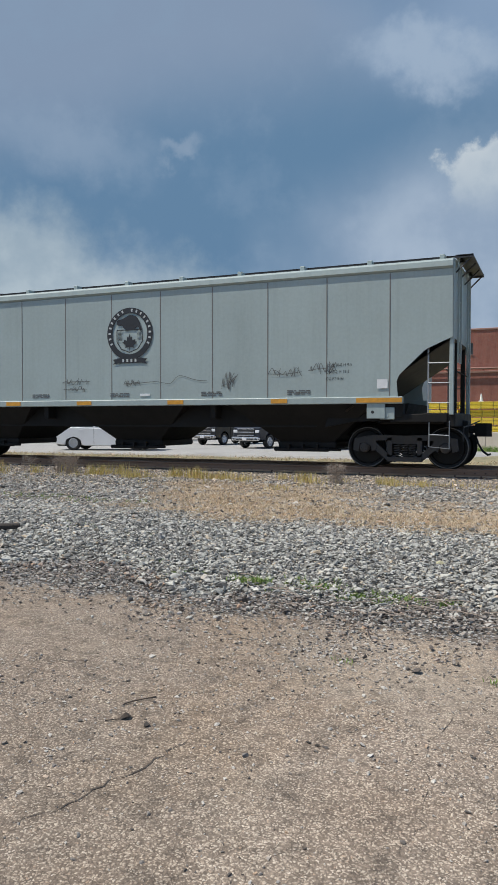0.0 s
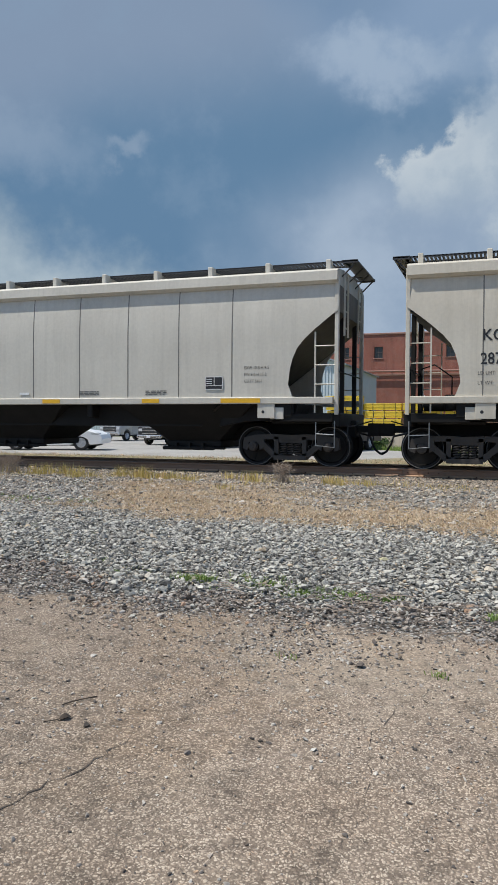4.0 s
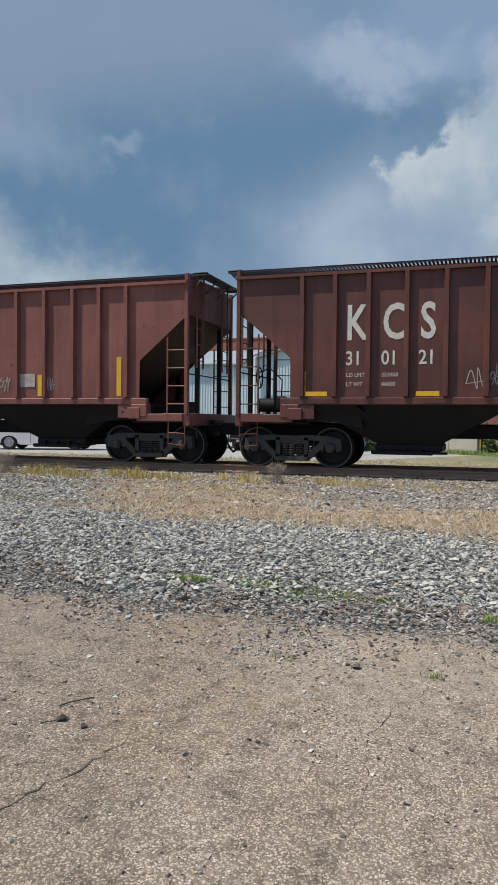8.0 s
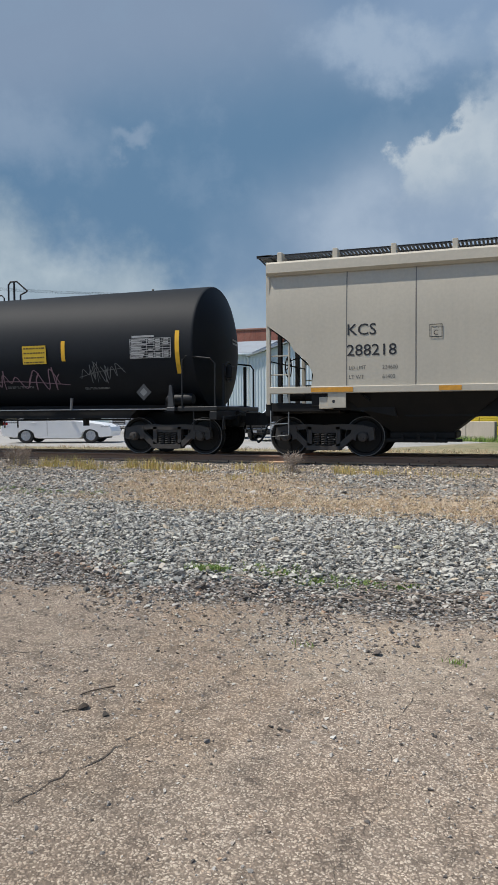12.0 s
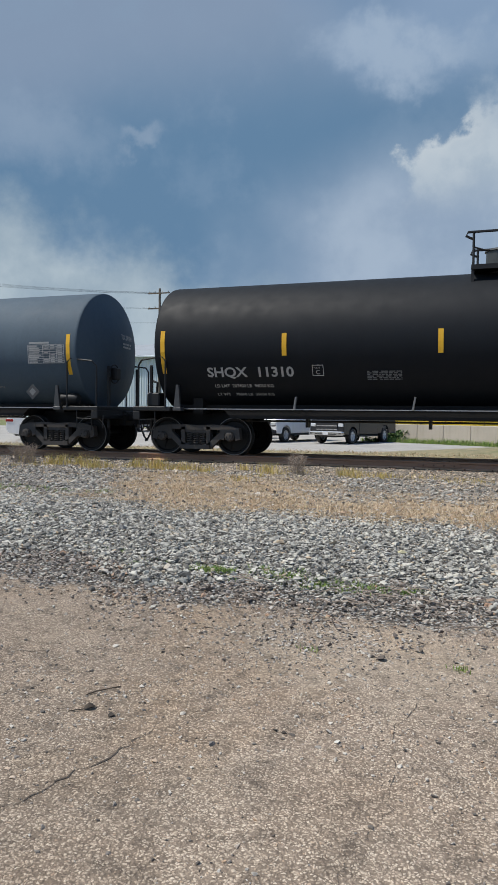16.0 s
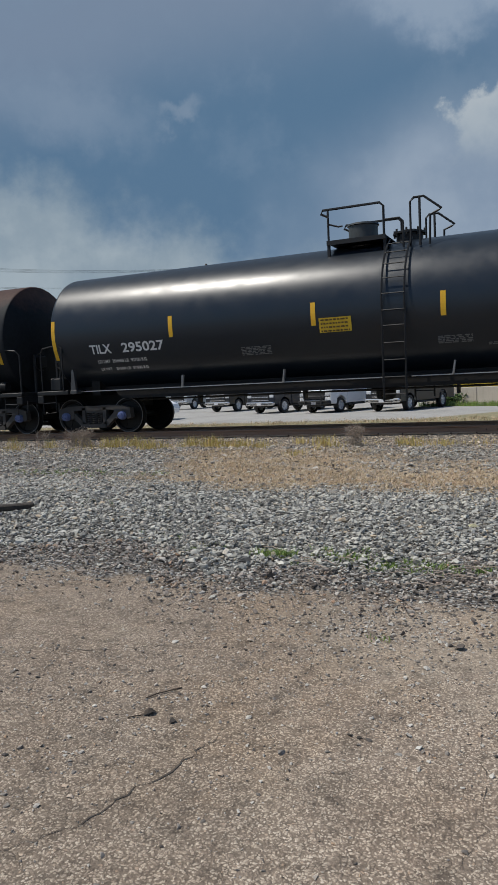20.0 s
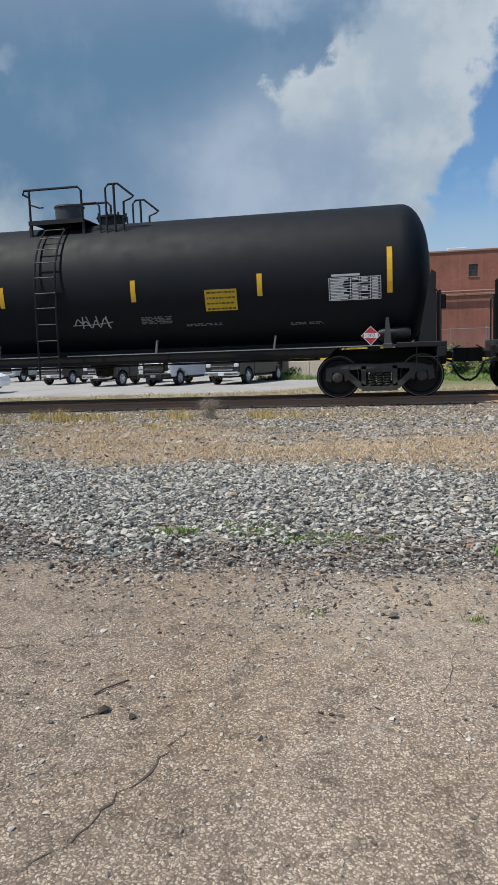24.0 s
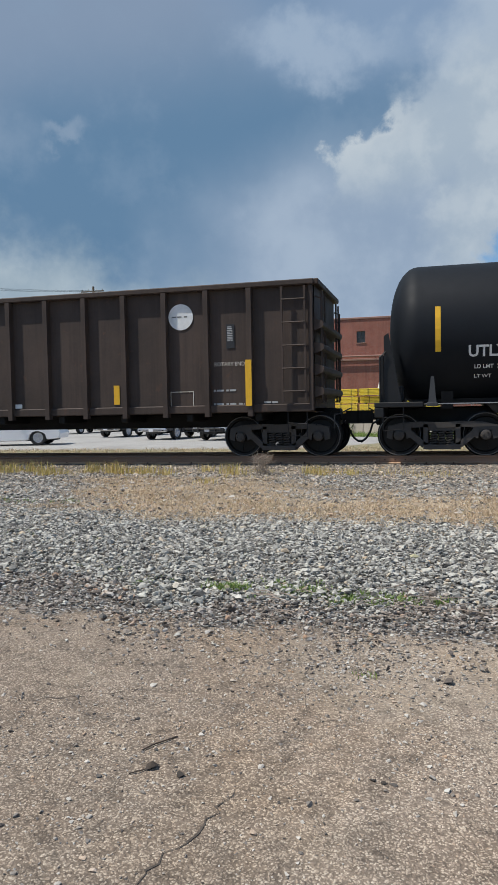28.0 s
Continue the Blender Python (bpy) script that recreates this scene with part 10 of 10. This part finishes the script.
def grasses():
    rng = np.random.default_rng(23)
    spots = []
    for _ in range(21000):
        y = rng.uniform(7.2, 13.6)
        x = rng.uniform(-0.95 * y - 1.0, 0.42 * y + 0.3)
        k = grassy(x, y) * (0.66 + 1.1 * wobble(x, y, 1.6, 6.0)) + 0.05
        if rng.uniform() > k:
            continue
        spots.append((x, y, ground_z(x, y), rng.uniform(0.022, 0.06), 0.007, 0.07, 11))
    # the strip behind the track and at the lot's edge
    for _ in range(2600):
        x, y = rng.uniform(-26, 9), rng.uniform(19.7, 23.2)
        spots.append((x, y, ground_z(x, y), rng.uniform(0.03, 0.13), 0.012, 0.1, 5))
    bulk("dry_grass", *blade_patch(spots, rng, 1.3), M["straw"], "short dead tan grass in patches between stones", "dry grass")
    yel = []
    for x, y, h in ((-12.32, 13.84, 0.34), (-9.6, 13.99, 0.26), (-9.29, 14.27, 0.25), (-8.39, 13.56, 0.30), (-7.73, 14.12, 0.24), (-6.91, 13.74, 0.30), (-6.48, 13.84, 0.2), (-5.89, 13.53, 0.18), (-4.75, 14.0, 0.28), (-3.1, 14.1, 0.2), (-2.3, 13.8, 0.16), (-10.7, 14.3, 0.28), (-11.4, 14.0, 0.26), (-5.3, 14.4, 0.2), (-9.94, 14.16, 0.3), (-9.6, 14.2, 0.3), (-9.11, 14.25, 0.32), (-7.21, 14.01, 0.3), (-7.84, 14.41, 0.28), (-6.3, 13.85, 0.2), (-6.7, 13.9, 0.2), (-4.45, 13.6, 0.26), (-2.86, 13.64, 0.24), (-4.54, 12.05, 0.14), (-7.2, 13.9, 0.26), (-8.52, 13.6, 0.22)):
        yel.append((x, y, ground_z(x, y), h * 0.95, 0.010, 0.10, 62))
    for _ in range(420):
        x, y = rng.uniform(-15, 4), rng.normal(13.8, 0.55)
        if wobble(x, y, 0.9, 12.0) > 0.12:
            yel.append((x, y, ground_z(x, y), rng.uniform(0.05, 0.14), 0.008, 0.09, 10))
    bulk("yellow_grass", *blade_patch(yel, rng), M["yellow_grass"], "yellow-green grass tufts along the ballast", "grass")
    grn = []
    for x, y, r, n, h in ((-2.09, 5.0, 0.07, 62, 0.055), (-2.75, 5.0, 0.05, 10, 0.03), (-1.55, 5.08, 0.12, 40, 0.04), (-1.2, 4.9, 0.13, 40, 0.035), (-1.75, 5.2, 0.1, 20, 0.04), (-2.6, 5.1, 0.08, 4, 0.03), (-3.2, 5.3, 0.1, 5, 0.03), (-1.38, 5.02, 0.22, 40, 0.035), (-0.85, 5.0, 0.14, 34, 0.04), (0.05, 4.83, 0.09, 30, 0.045), (0.16, 4.75, 0.05, 12, 0.03), (0.85, 4.75, 0.08, 12, 0.05), (-1.03, 3.73, 0.025, 3, 0.025), (-0.25, 3.74, 0.012, 5, 0.03), (0.09, 3.68, 0.014, 4, 0.035), (0.29, 3.69, 0.025, 7, 0.045), (0.58, 3.7, 0.02, 4, 0.06), (1.0, 3.72, 0.05, 4, 0.045), (1.62, 7.6, 0.25, 20, 0.06), (1.9, 7.2, 0.2, 14, 0.05), (-3.9, 6.3, 0.1, 4, 0.03), (-4.8, 6.5, 0.3, 9, 0.04), (-6.5, 9.3, 0.5, 24, 0.06), (-7.5, 9.6, 0.5, 26, 0.06)):
        for _ in range(n):
            gx, gy = rng.normal(x, r), rng.normal(y, r * 0.4)
            grn.append((gx, gy, ground_z(gx, gy), h, 0.006, 0.018, 9))
    bulk("green_grass", *blade_patch(grn, rng, 0.6), M["green_grass"], "small fresh green grass tufts growing through gravel", "grass")
    far = []
    for _ in range(6500):
        x, y = rng.uniform(-1.2, 14), rng.uniform(24.5, 40)
        if y > 30 + max(0, (-0.4 - x) * 4) or y > 24.5 + (4.0 - x) * 1.2:
            far.append((x, y, ground_z(x, y), rng.uniform(0.04, 0.14), 0.025, 0.15, 5))
    for _ in range(500):
        x = rng.uniform(-6.5, -0.5)
        y = 33.0 - (x + 5) * 0.6 + rng.normal(0, 0.12)
        far.append((x, y, ground_z(x, y), rng.uniform(0.06, 0.3), 0.02, 0.12, 7))
    bulk("lawn_grass", *blade_patch(far, rng), M["green_grass"], "rough green grass beyond the track and along the wall", "grass")


def twiggy_weed(x, y, h, count, seed):
    """A dead weed: many thin branching stems."""
    rnd = random.Random(seed)
    w = new("dead_weed")
    w.matrix_basis = pose(x, y, ground_z(x, y))
    tagged(w, "brown dead weed with thin branching stems beside the ballast", "weed", "dead weeds by the track")
    for _ in range(count):
        a, lean = rnd.uniform(0, 6.283), rnd.uniform(0.1, 0.55)
        top = Vector((math.cos(a) * lean * h, math.sin(a) * lean * h, h * rnd.uniform(0.55, 1.0)))
        base = Vector((rnd.gauss(0, 0.11 * h / 0.42), rnd.gauss(0, 0.08 * h / 0.42), -0.01))
        mid = base.lerp(top, 0.5) + Vector((rnd.gauss(0, 0.03), rnd.gauss(0, 0.03), 0.03))

        stem = part("stem", lambda s: s.tube([base, mid, top], 0.0035, 4), M["dry_stem"], w)
        for _ in range(4):
            p = mid.lerp(top, rnd.uniform(0.35, 0.95))
            q = p + Vector((rnd.gauss(0, 0.07), rnd.gauss(0, 0.07), rnd.uniform(0.02, 0.12)))
            part("branch", lambda s: s.tube([p, q], 0.0024, 3), M["dry_stem"], stem)



def leafy_bush(x, y, w, h, seed, name="bush", label="dense green weeds growing against rubble"):
    rnd = random.Random(seed)
    top = new(name)
    top.matrix_basis = pose(x, y, ground_z(x, y))
    tagged(top, label, "bush", "bushes beyond the track")
    rng = np.random.default_rng(seed)
    tips = []
    for _ in range(9):
        tip = Vector((rnd.gauss(0, w * 0.28), rnd.gauss(0, w * 0.2), h * rnd.uniform(0.6, 1.0)))
        tips.append(tip)
        part("stem", lambda s: s.tube([(rnd.gauss(0, w * 0.1), rnd.gauss(0, 0.1), -0.02), tip * 0.5, tip], 0.012, 4), M["twig"], top)
    vs, fs, n = [], [], 0
    for _ in range(900):
        t = tips[rnd.randrange(9)]
        c = t * rnd.uniform(0.15, 1.0) + Vector((rnd.gauss(0, w * 0.13), rnd.gauss(0, w * 0.1), rnd.gauss(0, h * 0.09)))
        c.z = max(c.z, 0.02)
        d = Vector(rng.normal(size=3)).normalized() * rnd.uniform(0.05, 0.11)
        e = d.orthogonal().normalized() * d.length * 0.4
        vs += [tuple(c - d), tuple(c + e), tuple(c + d), tuple(c - e)]
        fs += [(n, n + 1, n + 2), (n, n + 2, n + 3)]
        n += 4
    lv = bulk("leaves", np.array(vs), np.array(fs), M["bush"], "", "", top)
    return top


def litter():
    st = part("stick", lambda s: s.tube([(-0.08, -0.012, 0.004), (-0.03, 0.0, 0.007), (0.03, 0.004, 0.007), (0.085, 0.012, 0.005)], 0.003, 6), M["twig"], None, "", pose(-1.76, 2.87, ground_z(-1.76, 2.87), 0, 0, 48))
    tagged(st, "short dark stick lying on the concrete", "stick")
    lf = new("dead_leaf")
    lf.matrix_basis = pose(-1.72, 2.69, ground_z(-1.72, 2.69), 0, 0, 40)
    lf.matrix_basis = lf.matrix_basis @ Matrix.Scale(0.62, 4)
    tagged(lf, "crumpled dark dead leaf with a stalk on concrete", "dead leaf")
    part("leaf_blade", lambda s: s.add([(-0.045, 0, 0.004), (-0.02, 0.028, 0.022), (0.02, 0.034, 0.03), (0.05, 0.004, 0.012), (0.02, -0.026, 0.026), (-0.02, -0.022, 0.016), (0, 0, 0.046)], [(0, 1, 6), (1, 2, 6), (2, 3, 6), (3, 4, 6), (4, 5, 6), (5, 0, 6), (0, 5, 4, 3, 2, 1)]), M["twig"], lf)
    part("stalk", lambda s: s.tube([(-0.04, 0, 0.006), (-0.09, -0.01, 0.012), (-0.14, 0.0, 0.005)], 0.004, 5), M["twig"], lf)
    ti = part("timber", lambda s: s.soft(-0.17, 0.17, -0.05, 0.05, 0.0, 0.06, 0.012), M["clod"], None, "", pose(-5.2, 5.86, ground_z(-5.2, 5.86) + 0.015, 2, 0, 38))
    tagged(ti, "charred dark timber offcut lying on gravel", "timber")
    rnd = random.Random(77)
    for _ in range(48):
        x, y = rnd.gauss(-1.0, 0.5), rnd.gauss(4.78, 0.2)
        l = rnd.uniform(0.03, 0.11)
        z = ground_z(x, y) + 0.03
        t = part("twig", lambda s: s.tube([(-l, 0, 0), (0, rnd.gauss(0, 0.02), 0.012), (l, rnd.gauss(0, 0.02), 0.004)], 0.003, 5), M["dry_stem"], None, "", pose(x, y, z, 0, 0, rnd.uniform(-35, 35)))
        tagged(t, "thin dead twig lying on gravel", "twig", "twigs on the gravel")


scatter_stones()
cracks()
grasses()
for i, (wx, wy, wh, wn) in enumerate(((-4.0, 13.8, 0.40, 54), (-10.5, 14.15, 0.42, 56), (-10.95, 14.3, 0.38, 46), (-11.9, 14.3, 0.4, 18), (0.43, 5.1, 0.15, 14))):
    twiggy_weed(wx, wy, wh, wn, 40 + i)
litter()

for i, (bx, by, bw, bh) in enumerate(((0.0, 32.7, 0.7, 0.85), (1.1, 32.4, 1.3, 0.6), (2.3, 32.5, 1.2, 0.75), (3.6, 32.3, 1.5, 0.6), (5.0, 32.3, 1.6, 0.7), (6.6, 32.0, 1.6, 0.6), (8.4, 31.8, 1.8, 0.7), (-5.3, 34.4, 0.7, 0.5), (-0.9, 53.2, 1.5, 1.6), (3.5, 53.0, 2.2, 1.5), (-12.5, 44.0, 2.2, 0.8), (-18.0, 47.0, 2.4, 0.9), (-9.0, 42.0, 1.8, 0.7), (-24.0, 53.0, 3.0, 1.2))):
    leafy_bush(bx, by, bw, bh, 60 + i)


# ---- what moves ----
def motions():
    times = [0, 0.5] + list(range(1, 28)) + [27.5, 28]
    for car, x0, wheels in MOVING:
        walk(car, [(t, pose(x0 + travel(t), TRACK_Y, RAIL_Z)) for t in times])
        # the wheels turn while the car passes the stretch before the camera
        inside = [k for k in range(841) if -27 < x0 + travel(k / 30) < 14]
        if not inside:
            continue
        a, b = inside[0], inside[-1]
        start = travel(a / 30)
        for wheel, dx in wheels:
            rows = [] if a == 0 else [(0, pose(dx, 0, WHEEL_R))]
            for k in range(a, b + 1):
                turn = math.degrees((travel(k / 30) - start) / WHEEL_R) % 360
                rows.append((k / 30, pose(dx, 0, WHEEL_R, 0, turn, 0)))
            if b < 840:
                rows.append((28, rows[-1][1]))
            walk(wheel, rows)


motions()
